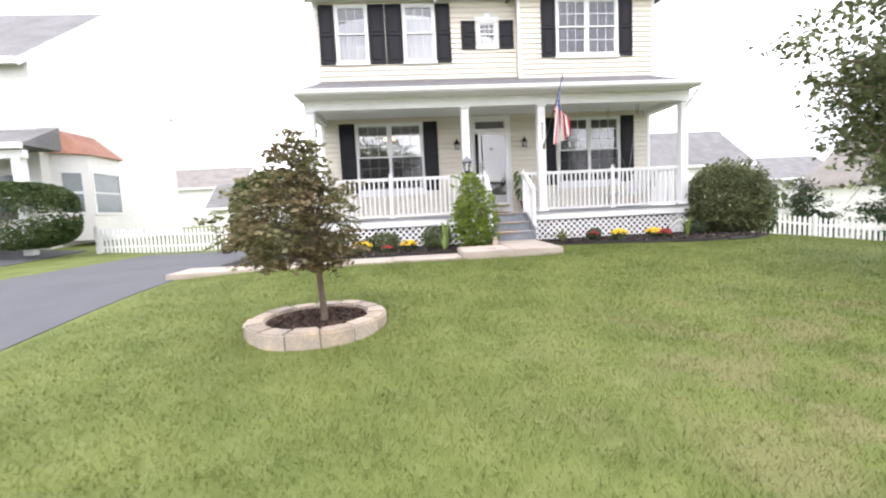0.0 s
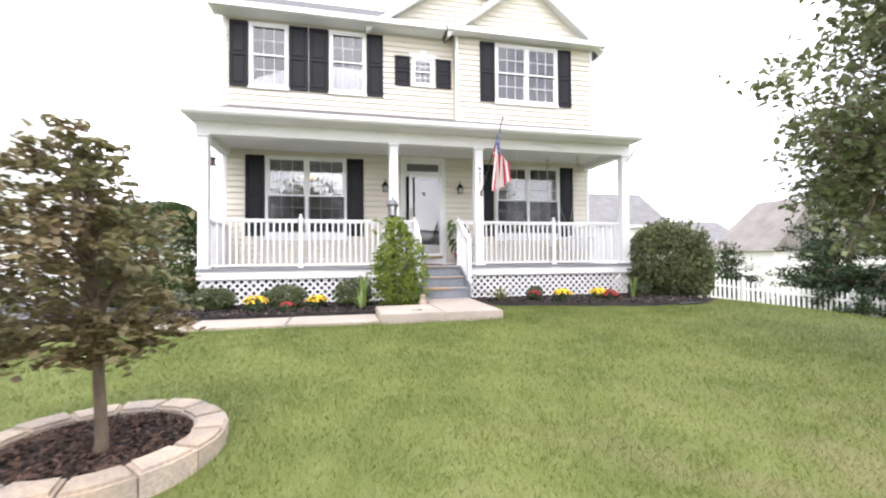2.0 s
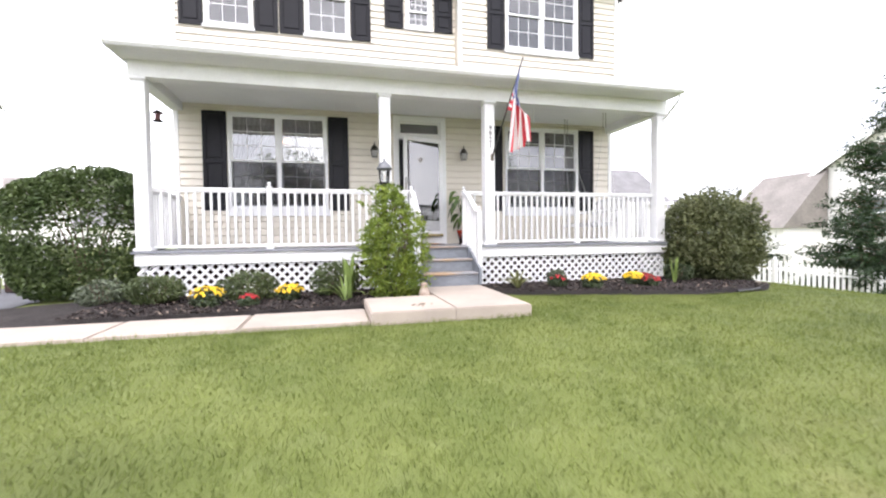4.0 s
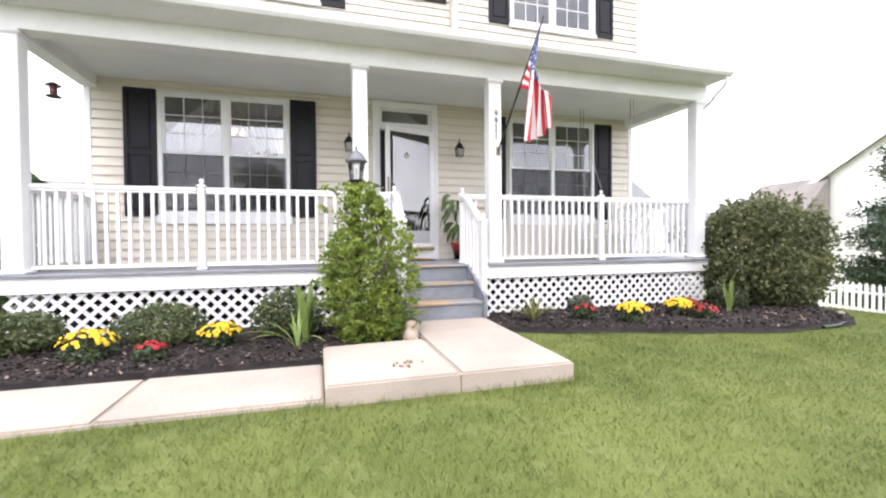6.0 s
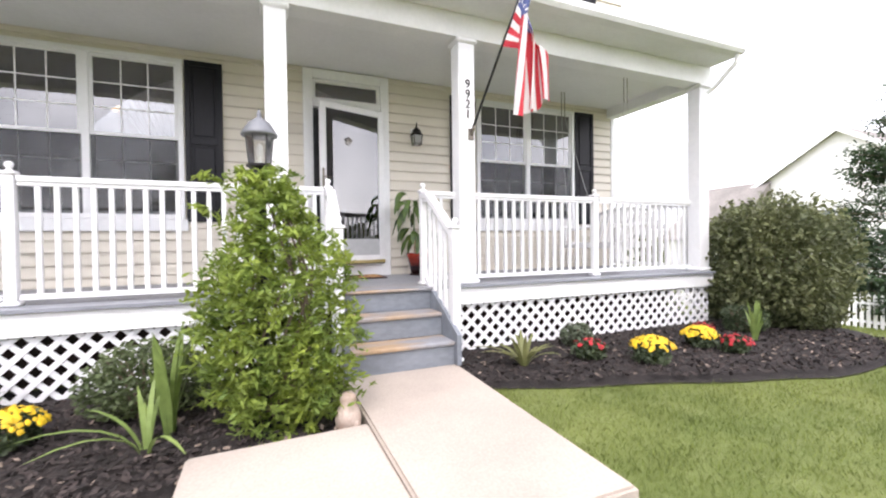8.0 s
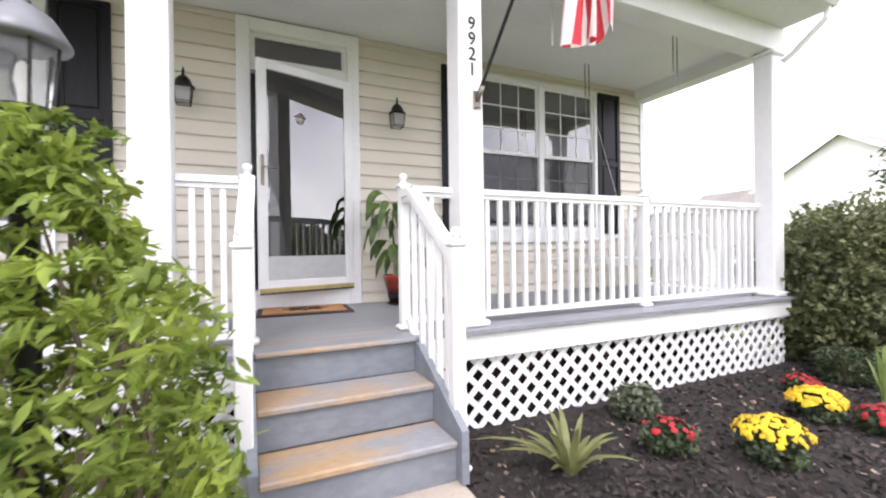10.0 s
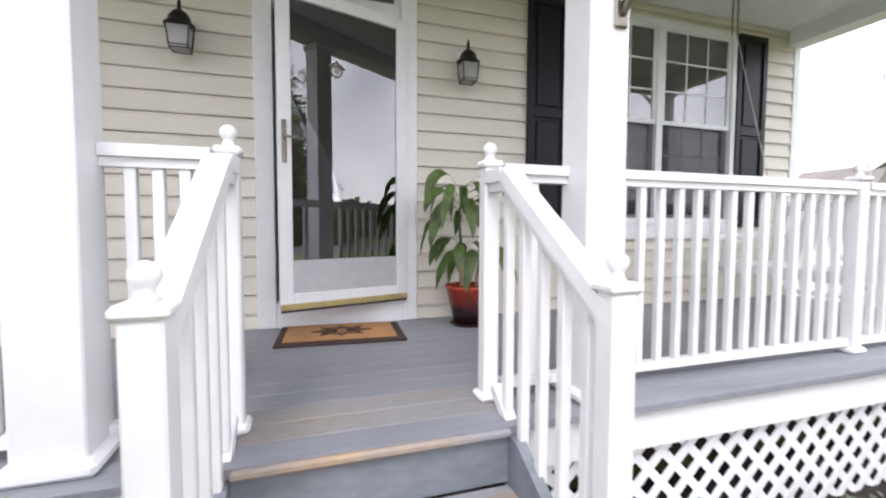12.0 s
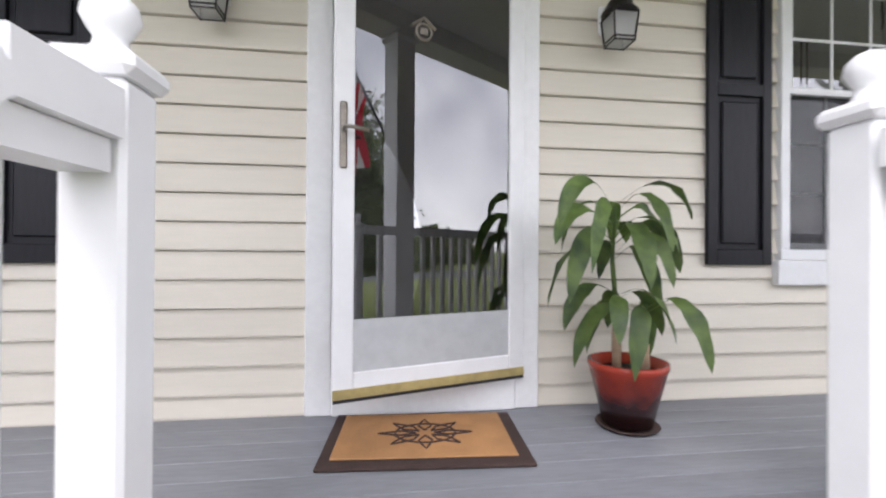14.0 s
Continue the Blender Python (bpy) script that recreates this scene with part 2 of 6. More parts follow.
def lawn_material(name, vary=0.0, lift=1.0):
    """Mown lawn: green with pale and brown dry patches, on the world's own places."""
    m = bpy.data.materials.new(name)
    m.use_nodes = True
    n, l = m.node_tree.nodes, m.node_tree.links
    p = n["Principled BSDF"]
    at = n.new("ShaderNodeTexCoord")

    def mix(fac, a, b):
        x = n.new("ShaderNodeMixRGB")
        l.new(fac, x.inputs[0])
        for v, s in ((a, 1), (b, 2)):
            if isinstance(v, tuple):
                x.inputs[s].default_value = (*v, 1)
            else:
                l.new(v, x.inputs[s])
        return x.outputs[0]

    def noise_fac(scale, lo, hi, detail=4, offset=(0, 0, 0)):
        mp = n.new("ShaderNodeMapping")
        mp.inputs["Location"].default_value = offset
        l.new(at.outputs["Object"], mp.inputs["Vector"])
        t = n.new("ShaderNodeTexNoise")
        t.inputs["Scale"].default_value, t.inputs["Detail"].default_value = scale, detail
        l.new(mp.outputs["Vector"], t.inputs["Vector"])
        r = n.new("ShaderNodeMapRange")
        r.inputs["From Min"].default_value, r.inputs["From Max"].default_value = lo, hi
        l.new(t.outputs["Fac"], r.inputs["Value"])
        return r.outputs["Result"]

    green = mix(noise_fac(1.3, 0.35, 0.65), (0.102, 0.137, 0.030), (0.185, 0.217, 0.060))
    green = mix(noise_fac(5.5, 0.50, 0.85), green, (0.22, 0.255, 0.095))
    # dry ground: a broad zone on the near right of the lawn, broken up by noise
    sep = n.new("ShaderNodeSeparateXYZ")
    l.new(at.outputs["Object"], sep.inputs[0])
    dist = n.new("ShaderNodeVectorMath")
    dist.operation = "DISTANCE"
    dist.inputs[1].default_value = (3.3, 1.0, 0.0)
    l.new(at.outputs["Object"], dist.inputs[0])
    near = n.new("ShaderNodeMapRange")
    near.inputs["From Min"].default_value, near.inputs["From Max"].default_value = 3.6, 0.8
    l.new(dist.outputs["Value"], near.inputs["Value"])
    prod = n.new("ShaderNodeMath")
    prod.operation = "MULTIPLY"
    l.new(near.outputs["Result"], prod.inputs[0])
    l.new(noise_fac(1.9, 0.44, 0.62, 6, (3, 1, 0)), prod.inputs[1])
    green = mix(prod.outputs[0], green, (0.255, 0.222, 0.115))
    green = mix(noise_fac(60, 0.3, 0.8), green, (0.135, 0.16, 0.045))
    out = green
    if vary:
        g, hsv, ma = n.new("ShaderNodeNewGeometry"), n.new("ShaderNodeHueSaturation"), n.new("ShaderNodeMapRange")
        ma.inputs["To Min"].default_value, ma.inputs["To Max"].default_value = lift * (1 - vary), lift * (1 + vary)
        l.new(g.outputs["Random Per Island"], ma.inputs["Value"])
        l.new(ma.outputs["Result"], hsv.inputs["Value"])
        l.new(out, hsv.inputs["Color"])
        out = hsv.outputs["Color"]
        tr, mx = n.new("ShaderNodeBsdfTranslucent"), n.new("ShaderNodeMixShader")
        mx.inputs[0].default_value = 0.4
        l.new(out, tr.inputs["Color"])
        l.new(p.outputs["BSDF"], mx.inputs[1])
        l.new(tr.outputs["BSDF"], mx.inputs[2])
        l.new(mx.outputs["Shader"], n["Material Output"].inputs["Surface"])
    l.new(out, p.inputs["Base Color"])
    p.inputs["Roughness"].default_value = 0.75
    p.inputs["Specular IOR Level"].default_value = 0.25
    b = n.new("ShaderNodeBump")
    b.inputs["Strength"].default_value, b.inputs["Distance"].default_value = 0.6, 0.02
    l.new(noise_fac(90, 0.2, 0.8), b.inputs["Height"])
    l.new(b.outputs["Normal"], p.inputs["Normal"])
    return m


LAWN = lawn_material("mown_lawn")
BLADE = lawn_material("grass_blade", 0.36, 1.25)

# ---- building helpers ----
origin = {}


def thing(name, place, label="", category="", group="", kind=""):
    ob = new(name)
    ob.location = place
    ob.empty_display_size = 0.1
    origin[ob] = Vector(place)
    return tagged(ob, label, category, group, kind)


def part(name, bm, mat, parent=None, label="", kind="", smooth=False, category="", group=""):
    """Links a bmesh, built in the world's metres, as one mesh under parent."""
    base = origin.get(parent, Vector((0, 0, 0))) if parent else Vector((0, 0, 0))
    me = bpy.data.meshes.new(name)
    bmesh.ops.translate(bm, verts=bm.verts, vec=-base)
    bm.to_mesh(me)
    bm.free()
    me.materials.append(mat)
    if smooth:
        me.polygons.foreach_set("use_smooth", [True] * len(me.polygons))
    ob = new(name, me)
    ob.parent = parent
    origin[ob] = base
    return tagged(ob, label, category, group, kind)


def raw(name, verts, faces, mat, parent=None, label="", kind="", smooth=False, category="", group=""):
    """The same from arrays: verts (n, 3), faces (m, k)."""
    base = origin.get(parent, Vector((0, 0, 0))) if parent else Vector((0, 0, 0))
    verts = np.asarray(verts, np.float32) - np.array(base, np.float32)
    faces = np.asarray(faces, np.int32)
    me = bpy.data.meshes.new(name)
    me.vertices.add(len(verts))
    me.vertices.foreach_set("co", verts.ravel())
    me.loops.add(faces.size)
    me.loops.foreach_set("vertex_index", faces.ravel())
    me.polygons.add(len(faces))
    me.polygons.foreach_set("loop_start", np.arange(len(faces), dtype=np.int32) * faces.shape[1])
    me.update(calc_edges=True)
    me.materials.append(mat)
    if smooth:
        me.polygons.foreach_set("use_smooth", [True] * len(me.polygons))
    ob = new(name, me)
    ob.parent = parent
    origin[ob] = base
    return tagged(ob, label, category, group, kind)


def again(name, ob, shift, parent=None):
    """Another object on the mesh of ob, moved by shift."""
    o = new(name, ob.data)
    o.parent = parent or ob.parent
    o.location = Vector(ob.location) + Vector(shift)
    origin[o] = origin[ob]
    return o


def box(bm, x0, x1, y0, y1, z0, z1, bevel=0.0):
    vs = [bm.verts.new((x, y, z)) for z in (z0, z1) for x, y in ((x0, y0), (x1, y0), (x1, y1), (x0, y1))]
    fs = [bm.faces.new([vs[i] for i in q]) for q in ((3, 2, 1, 0), (4, 5, 6, 7), (0, 1, 5, 4), (1, 2, 6, 5), (2, 3, 7, 6), (3, 0, 4, 7))]
    if bevel:
        edges = {e for f in fs for e in f.edges}
        bmesh.ops.bevel(bm, geom=list(edges), offset=bevel, segments=1, affect="EDGES")
    return bm


def boxes(*specs, bevel=0.0):
    bm = bmesh.new()
    for s in specs:
        box(bm, *s, bevel=bevel)
    return bm


def prism(bm, points, a0, a1, axis="x"):
    """A closed outline of (u, v) pushed along an axis: x: (y, z); y: (x, z); z: (x, y)."""
    def at(u, v, a):
        return {"x": (a, u, v), "y": (u, a, v), "z": (u, v, a)}[axis]
    lo = [bm.verts.new(at(u, v, a0)) for u, v in points]
    hi = [bm.verts.new(at(u, v, a1)) for u, v in points]
    n = len(points)
    bm.faces.new(lo[::-1])
    bm.faces.new(hi)
    for i in range(n):
        bm.faces.new((lo[i], lo[(i + 1) % n], hi[(i + 1) % n], hi[i]))
    bmesh.ops.recalc_face_normals(bm, faces=bm.faces)
    return bm


def tube(bm, path, radii, n=8):
    """A round tube along a path."""
    rings = []
    path = [Vector(p) for p in path]
    for i, p in enumerate(path):
        d = (path[min(i + 1, len(path) - 1)] - path[max(i - 1, 0)]).normalized()
        a = d.orthogonal().normalized() if not rings else (a - d * a.dot(d)).normalized()
        b = d.cross(a)
        r = radii[i] if isinstance(radii, (list, tuple)) else radii
        rings.append([bm.verts.new(p + (a * math.cos(k * math.tau / n) + b * math.sin(k * math.tau / n)) * r) for k in range(n)])
    for r0, r1 in zip(rings, rings[1:]):
        for k in range(n):
            bm.faces.new((r0[k], r0[(k + 1) % n], r1[(k + 1) % n], r1[k]))
    bm.faces.new(rings[0][::-1])
    bm.faces.new(rings[-1])
    return bm


def turned(bm, x, y, profile, n=16):
    """A turned solid about the upright at x, y; profile: (radius, z) from below."""
    rings = [[bm.verts.new((x + r * math.cos(k * math.tau / n), y + r * math.sin(k * math.tau / n), z)) for k in range(n)] for r, z in profile]
    for r0, r1 in zip(rings, rings[1:]):
        for k in range(n):
            bm.faces.new((r0[k], r0[(k + 1) % n], r1[(k + 1) % n], r1[k]))
    bm.faces.new(rings[0][::-1])
    bm.faces.new(rings[-1])
    return bm


def beam(bm, a, b, w, h, up=(0, 0, 1)):
    """A square bar from a to b, w across and h high."""
    a, b = Vector(a), Vector(b)
    d = (b - a).normalized()
    s = d.cross(Vector(up)).normalized()
    u = s.cross(d)
    c = [(-w / 2, -h / 2), (w / 2, -h / 2), (w / 2, h / 2), (-w / 2, h / 2)]
    lo, hi = [bm.verts.new(a + s * p + u * q) for p, q in c], [bm.verts.new(b + s * p + u * q) for p, q in c]
    bm.faces.new(lo[::-1])
    bm.faces.new(hi)
    for i in range(4):
        bm.faces.new((lo[i], lo[(i + 1) % 4], hi[(i + 1) % 4], hi[i]))
    bmesh.ops.recalc_face_normals(bm, faces=bm.faces)
    return bm


rng = np.random.default_rng(7)


def leaves(centres, size, spread=0.35, long=1.7, droop=0.2, up=0.35, seed=1):
    """Arrays of folded six-cornered leaves, one at each centre."""
    g = np.random.default_rng(seed)
    c = np.asarray(centres, float)
    n = len(c)
    nrm = g.normal(size=(n, 3))
    nrm[:, 2] = np.abs(nrm[:, 2]) + up
    nrm /= np.linalg.norm(nrm, axis=1)[:, None]
    d = g.normal(size=(n, 3))
    d[:, 2] -= droop
    d -= nrm * (d * nrm).sum(1)[:, None]
    d /= np.linalg.norm(d, axis=1)[:, None]
    s = np.cross(nrm, d)
    w = size * (1 + spread * (g.random(n) - 0.5) * 2)
    ll = (w * long)[:, None]
    w = w[:, None]
    v = np.stack([c - d * ll * 0.5, c - d * ll * 0.12 + s * w * 0.5 + nrm * w * 0.12, c + d * ll * 0.22 + s * w * 0.36 + nrm * w * 0.08,
                  c + d * ll * 0.5 - nrm * w * 0.12, c + d * ll * 0.22 - s * w * 0.36 + nrm * w * 0.08, c - d * ll * 0.12 - s * w * 0.5 + nrm * w * 0.12], 1).reshape(-1, 3)
    i = np.arange(n)[:, None] * 6
    f = np.concatenate([i + [0, 1, 2, 3], i + [0, 3, 4, 5]], 0)
    return v, f


def blob_points(n, centre, radii, g, hollow=0.55, lumps=9, rough=0.28, floor=None):
    """Places for leaves in a lumpy shell about a centre."""
    u = g.normal(size=(n, 3))
    u /= np.linalg.norm(u, axis=1)[:, None]
    k = g.normal(size=(lumps, 3))
    k /= np.linalg.norm(k, axis=1)[:, None]
    bulge = 1 - rough + rough * 1.6 * np.clip((u @ k.T).max(1) - 0.45, 0, 1) / 0.55
    r = (hollow + (1 - hollow) * g.random(n) ** 0.6) * bulge
    p = np.array(centre) + u * r[:, None] * np.array(radii)
    if floor is not None:
        p = p[p[:, 2] > floor]
    return p


def envelope(n, g, cy, table, depth, hollow, lump, gap=-9.0):
    """Places in a crown whose outline is a table of (height, left, right), and the way outward at each."""
    zs, lo, hi = (np.array(c) for c in zip(*table))
    z = g.uniform(zs[0], zs[-1], n * 3)
    a, b = np.interp(z, zs, lo), np.interp(z, zs, hi)
    ok = g.random(n * 3) < (b - a) / (hi - lo).max()
    z, a, b = z[ok][:n], a[ok][:n], b[ok][:n]
    t = g.uniform(0, math.tau, len(z))
    r = hollow + (1 - hollow) * g.random(len(z)) ** 0.7
    out = np.stack([np.cos(t), np.sin(t), 0 * t], 1)
    q = np.stack([np.cos(t) * 2.1, np.sin(t) * 2.1, z * 3.4], 1)
    k = np.array([noise.noise(v) for v in q * 1.6])
    r = r * (1 + lump * k)
    p = np.stack([(a + b) / 2 + out[:, 0] * r * (b - a) / 2, cy + out[:, 1] * r * (b - a) / 2 * depth, z], 1)
    keep = np.array([noise.noise(v * 3.1 + np.array([5.0, 2, 1])) for v in p]) > gap
    return p[keep], out[keep]


def sprays(p, out, g, reach, rise, per, wide, flat=0.3):
    """Leaf places along a short bending twig at each point."""
    f = (np.arange(per) + 0.5) / per
    way = out * 0.8 + g.normal(size=out.shape) * 0.45
    way[:, 2] = way[:, 2] * 0.5 + rise
    way /= np.linalg.norm(way, axis=1)[:, None]
    L = reach * g.uniform(0.5, 1.3, len(p))
    c = p[:, None] + way[:, None] * (f[None, :, None] - 0.35) * L[:, None, None]
    c[..., 2] -= (f ** 2)[None, :] * L[:, None] * 0.35
    c += g.normal(size=c.shape) * wide * np.array([1, 1, flat])
    return c.reshape(-1, 3)


def ground_z(x, y):
    """The height of the ground."""
    def s(v):
        v = np.clip(v, 0, 1)
        return v * v * (3 - 2 * v)
    z = -0.02 + 0.33 * s((y - 0.6) / 7.0)
    z = z - 1.15 * s((x - 7.2) / 9) * s((y + 1.0) / 8) - 1.2 * s((x - 16) / 14) * s((y - 4) / 20)
    z = z - 0.10 * s((-x - 2.5) / 2.5) + 0.45 * s((y - 9) / 9) * s((-x - 7.5) / 6)
    return z


def gz(x, y):
    return float(ground_z(np.float64(x), np.float64(y)))

# ---- ground ----
def axis_steps(lo, hi, fine_lo, fine_hi, step):
    mid = list(np.arange(fine_lo, fine_hi + 1e-6, step))
    left, right = [], []
    v, d = fine_lo, step
    while v > lo:
        d *= 1.35
        v -= d
        left.append(max(v, lo))
    v, d = fine_hi, step
    while v < hi:
        d *= 1.35
        v += d
        right.append(min(v, hi))
    return np.array(left[::-1] + mid + right)


gx, gy = axis_steps(-900, 900, -18, 22, 0.5), axis_steps(-900, 900, -6, 20, 0.5)
xx, yy = np.meshgrid(gx, gy)
gv = np.stack([xx, yy, ground_z(xx, yy)], -1).reshape(-1, 3)
ii = (np.arange(len(gy) - 1)[:, None] * len(gx) + np.arange(len(gx) - 1)).ravel()[:, None]
raw("ground", gv, ii + [0, 1, len(gx) + 1, len(gx)], LAWN, label="mown green lawn with dry brown patches, sloping gently", kind="structure", smooth=True, category="ground")


def sheet(name, outline_fn, x0, x1, y0, y1, step, mat, lift, label, category="", thick=0.05):
    """A laid sheet that follows the ground; outline_fn(v) gives its left and right edge at y."""
    ys = np.arange(y0, y1 + step / 2, step)
    bm = bmesh.new()
    rows = []
    for y in ys:
        a, b = outline_fn(y)
        xs = np.linspace(a, b, 7)
        rows.append([bm.verts.new((x, y, gz(x, y) + lift)) for x in xs])
    for r0, r1 in zip(rows, rows[1:]):
        for i in range(6):
            bm.faces.new((r0[i], r0[i + 1], r1[i + 1], r1[i]))
    edge = [e for e in bm.edges if e.is_boundary]
    got = bmesh.ops.extrude_edge_only(bm, edges=edge)
    bmesh.ops.translate(bm, verts=[v for v in got["geom"] if isinstance(v, bmesh.types.BMVert)], vec=(0, 0, -thick))
    return part(name, bm, mat, label=label, kind="structure", category=category)


sheet("driveway", lambda y: (-8.9 + 0.03 * y, -4.35 + 0.06 * math.sin(y * 0.9)), 0, 0, -9, 13.6, 0.4, ASPHALT, 0.012, "smooth grey asphalt driveway", "driveway")
sheet("driveway", lambda y: (-24, -11.2 + 0.0 * y), 0, 0, 11.5, 14.5, 0.5, ASPHALT, 0.03, "grey asphalt of the neighbouring driveway", "driveway")
sheet("road", lambda y: (-60, 60), 0, 0, -16, -9.2, 0.8, ASPHALT, 0.02, "grey asphalt street", "road")

# the walk and the pad before the steps
W = 11.145
PAD = 0.44


def slab(name, points, top, thick, parent=None, label=""):
    bm = bmesh.new()
    prism(bm, points, top - thick, top, "z")
    bmesh.ops.bevel(bm, geom=[e for e in bm.edges if all(v.co.z > top - 1e-4 for v in e.verts)], offset=0.015, segments=2, affect="EDGES")
    return part(name, bm, CONCRETE, parent, label, kind="" if parent else "structure")


pavement = slab("pavement", [(0.78, 6.70), (1.716, 6.70), (1.716, 7.84), (0.78, 7.80)], PAD, 0.16, label="warm beige concrete walk and pad before the steps")
slab("slab", [(1.722, 6.70), (2.64, 6.70), (2.72, 8.8), (1.73, 8.8)], PAD, 0.16, pavement)
for i in range(4):
    xa, xb = 0.77 - 1.32 * i, 0.77 - 1.32 * (i + 1) + 0.012
    slab("slab", [(xb, 6.78 + 0.02 * i), (xa, 6.76 + 0.02 * i), (xa, 7.62 + 0.02 * i), (xb, 7.64 + 0.02 * i)], 0.335 - 0.004 * i, 0.12, pavement)


# ---- house ----
DZ = 1.066
DOOR = (1.78, 2.69, 1.06, 3.66)
LOWER = [(-1.507, 0.335, 1.815, 3.67), (4.172, 6.012, 1.815, 3.67)]
UPPER_L = [(-1.86, -0.995, 5.28, 6.785), (-0.053, 0.822, 5.28, 6.785), (1.97, 2.53, 5.62, 6.32)]
UPPER_R = [(4.107, 5.86, 5.28, 6.785)]
X0, X1, BX, BY = -2.417, 6.905, 3.06, 10.9


def wall_with_holes(name, x0, x1, y0, y1, z0, z1, holes, mat, label):
    bm = bmesh.new()
    xs = sorted({x0, x1, *(h[0] for h in holes), *(h[1] for h in holes)})
    for a, b in zip(xs, xs[1:]):
        cut = sorted((h[2], h[3]) for h in holes if h[0] <= a and h[1] >= b)
        z = z0
        for lo, hi in cut:
            if lo > z:
                box(bm, a, b, y0, y1, z, lo)
            z = hi
        if z < z1:
            box(bm, a, b, y0, y1, z, z1)
    bmesh.ops.remove_doubles(bm, verts=bm.verts, dist=1e-5)
    return part(name, bm, mat, label=label, kind="structure", category="wall")


wall_low = wall_with_holes("wall_front", X0, X1, W + 0.012, W + 0.16, 0.2, 4.95, [DOOR[:2] + (1.0, 3.70)] + LOWER, SIDING, "cream horizontal vinyl siding of the ground floor")
wall_up = wall_with_holes("wall_upper", X0, BX, W + 0.012, W + 0.16, 4.951, 7.0, UPPER_L, SIDING, "cream horizontal vinyl siding of the upper floor")
wall_bay = wall_with_holes("wall_bay", BX, X1, BY + 0.012, BY + 0.16, 4.2, 7.0, UPPER_R, SIDING, "cream horizontal vinyl siding of the projecting upper bay")
part("wall_return", boxes((BX, BX + 0.12, BY + 0.161, W + 0.159, 4.2, 7.0), (X1 - 0.12, X1, BY + 0.161, W + 0.159, 4.96, 7.0)), SIDING, kind="structure", label="siding returns of the projecting bay")
part("wall_side", boxes((X0, X0 + 0.15, W + 0.161, 20.5, 0.2, 7.0)), SIDING, kind="structure", label="cream siding on the side of the house")
part("wall_side_far", boxes((X1 - 0.15, X1, W + 0.161, 20.5, 0.2, 7.0)), SIDING, kind="structure", label="cream siding on the far side of the house")
part("wall_back", boxes((X0 + 0.151, X1 - 0.151, 20.3, 20.45, 0.2, 7.0)), SIDING, kind="structure", label="cream siding at the back of the house")
part("floor_ground", boxes((X0 + 0.151, X1 - 0.151, W + 0.161, 20.29, 0.9, 1.2)), INTERIOR, kind="structure", label="floor inside the house")
part("floor_upper", boxes((X0 + 0.151, X1 - 0.151, W + 0.161, 20.29, 3.9, 4.2)), INTERIOR, kind="structure", label="floor between the storeys")
part("room_wall", boxes((X0 + 0.151, X1 - 0.151, 15.0, 15.1, 1.21, 3.89), (1.2, 1.3, W + 0.17, 14.99, 1.21, 3.89), (3.3, 3.4, W + 0.17, 14.99, 1.21, 3.89),
                       (X0 + 0.151, X1 - 0.151, 15.0, 15.1, 4.21, 6.99), (1.4, 1.5, W + 0.17, 14.99, 4.21, 6.99)), INTERIOR, kind="structure", label="dim plaster walls of the rooms")

COURSE, PHASE = 0.13484, 1.1695


def siding(parent, y, x0, x1, z0, z1, holes, margin=0.0):
    """Boards of lapped siding, each proud at its foot."""
    made = {}
    z = PHASE + COURSE * math.floor((z0 - PHASE) / COURSE)
    while z < z1:
        lo, hi = max(z, z0), min(z + COURSE, z1)
        if hi - lo > 0.01:
            cuts = sorted((h[0], h[1]) for h in holes if h[2] < hi - 0.01 and h[3] > lo + 0.01)
            a = x0
            for c0, c1 in cuts + [(x1, x1)]:
                if c0 - a > 0.03:
                    key = (round(a, 3), round(c0, 3), round(hi - lo, 3))
                    if key in made:
                        again("siding_board", made[key][0], (0, 0, lo - made[key][1]), parent)
                    else:
                        f = (hi - z) / COURSE
                        bm = bmesh.new()
                        prism(bm, [(y + 0.010, lo), (y - 0.020, lo + 0.001), (y - 0.021, lo + 0.012), (y - 0.002, lo + (hi - lo) * 0.80), (y - 0.001, hi - 0.004), (y + 0.010, hi - 0.002)], a, c0, "x")
                        made[key] = (part("siding_board", bm, SIDING, parent), lo)
                a = max(a, c1)
        z += COURSE


# porch deck
DX0, DX1, DY = -2.46, 6.94, 9.29
floor_porch = part("floor_porch", boxes((DX0 + 0.05, DX1 - 0.05, DY + 0.08, W - 0.01, DZ - 0.14, DZ - 0.032)), STEP, kind="structure", label="grey painted porch floor of narrow boards", category="floor")
nb = 13
bw = (W - 0.014 - DY) / nb
plank = part("plank", boxes((DX0, DX1, DY, DY + bw - 0.0022, DZ - 0.03, DZ), bevel=0.0015), DECK, floor_porch)
for i in range(1, nb):
    if i < 3:
        y = DY + bw * i
        part("plank", boxes((DX0, 1.55 - 0.09 * (i % 3), y, y + bw - 0.0035, DZ - 0.03, DZ), bevel=0.002), DECK, floor_porch)
        part("plank", boxes((1.554 - 0.09 * (i % 3), 3.02 + 0.11 * (i % 2), y, y + bw - 0.0035, DZ - 0.03, DZ), bevel=0.002), WORNDECK, floor_porch, "plank worn to bare wood")
        part("plank", boxes((3.024 + 0.11 * (i % 2), DX1, y, y + bw - 0.0035, DZ - 0.03, DZ), bevel=0.002), DECK, floor_porch)
    else:
        again("plank", plank, (0, bw * i, 0))
skirt = thing("porch_skirt", ((DX0 + DX1) / 2, 9.335, 0.3), "white porch fascia boards over white diagonal lattice panels", "porch skirt")
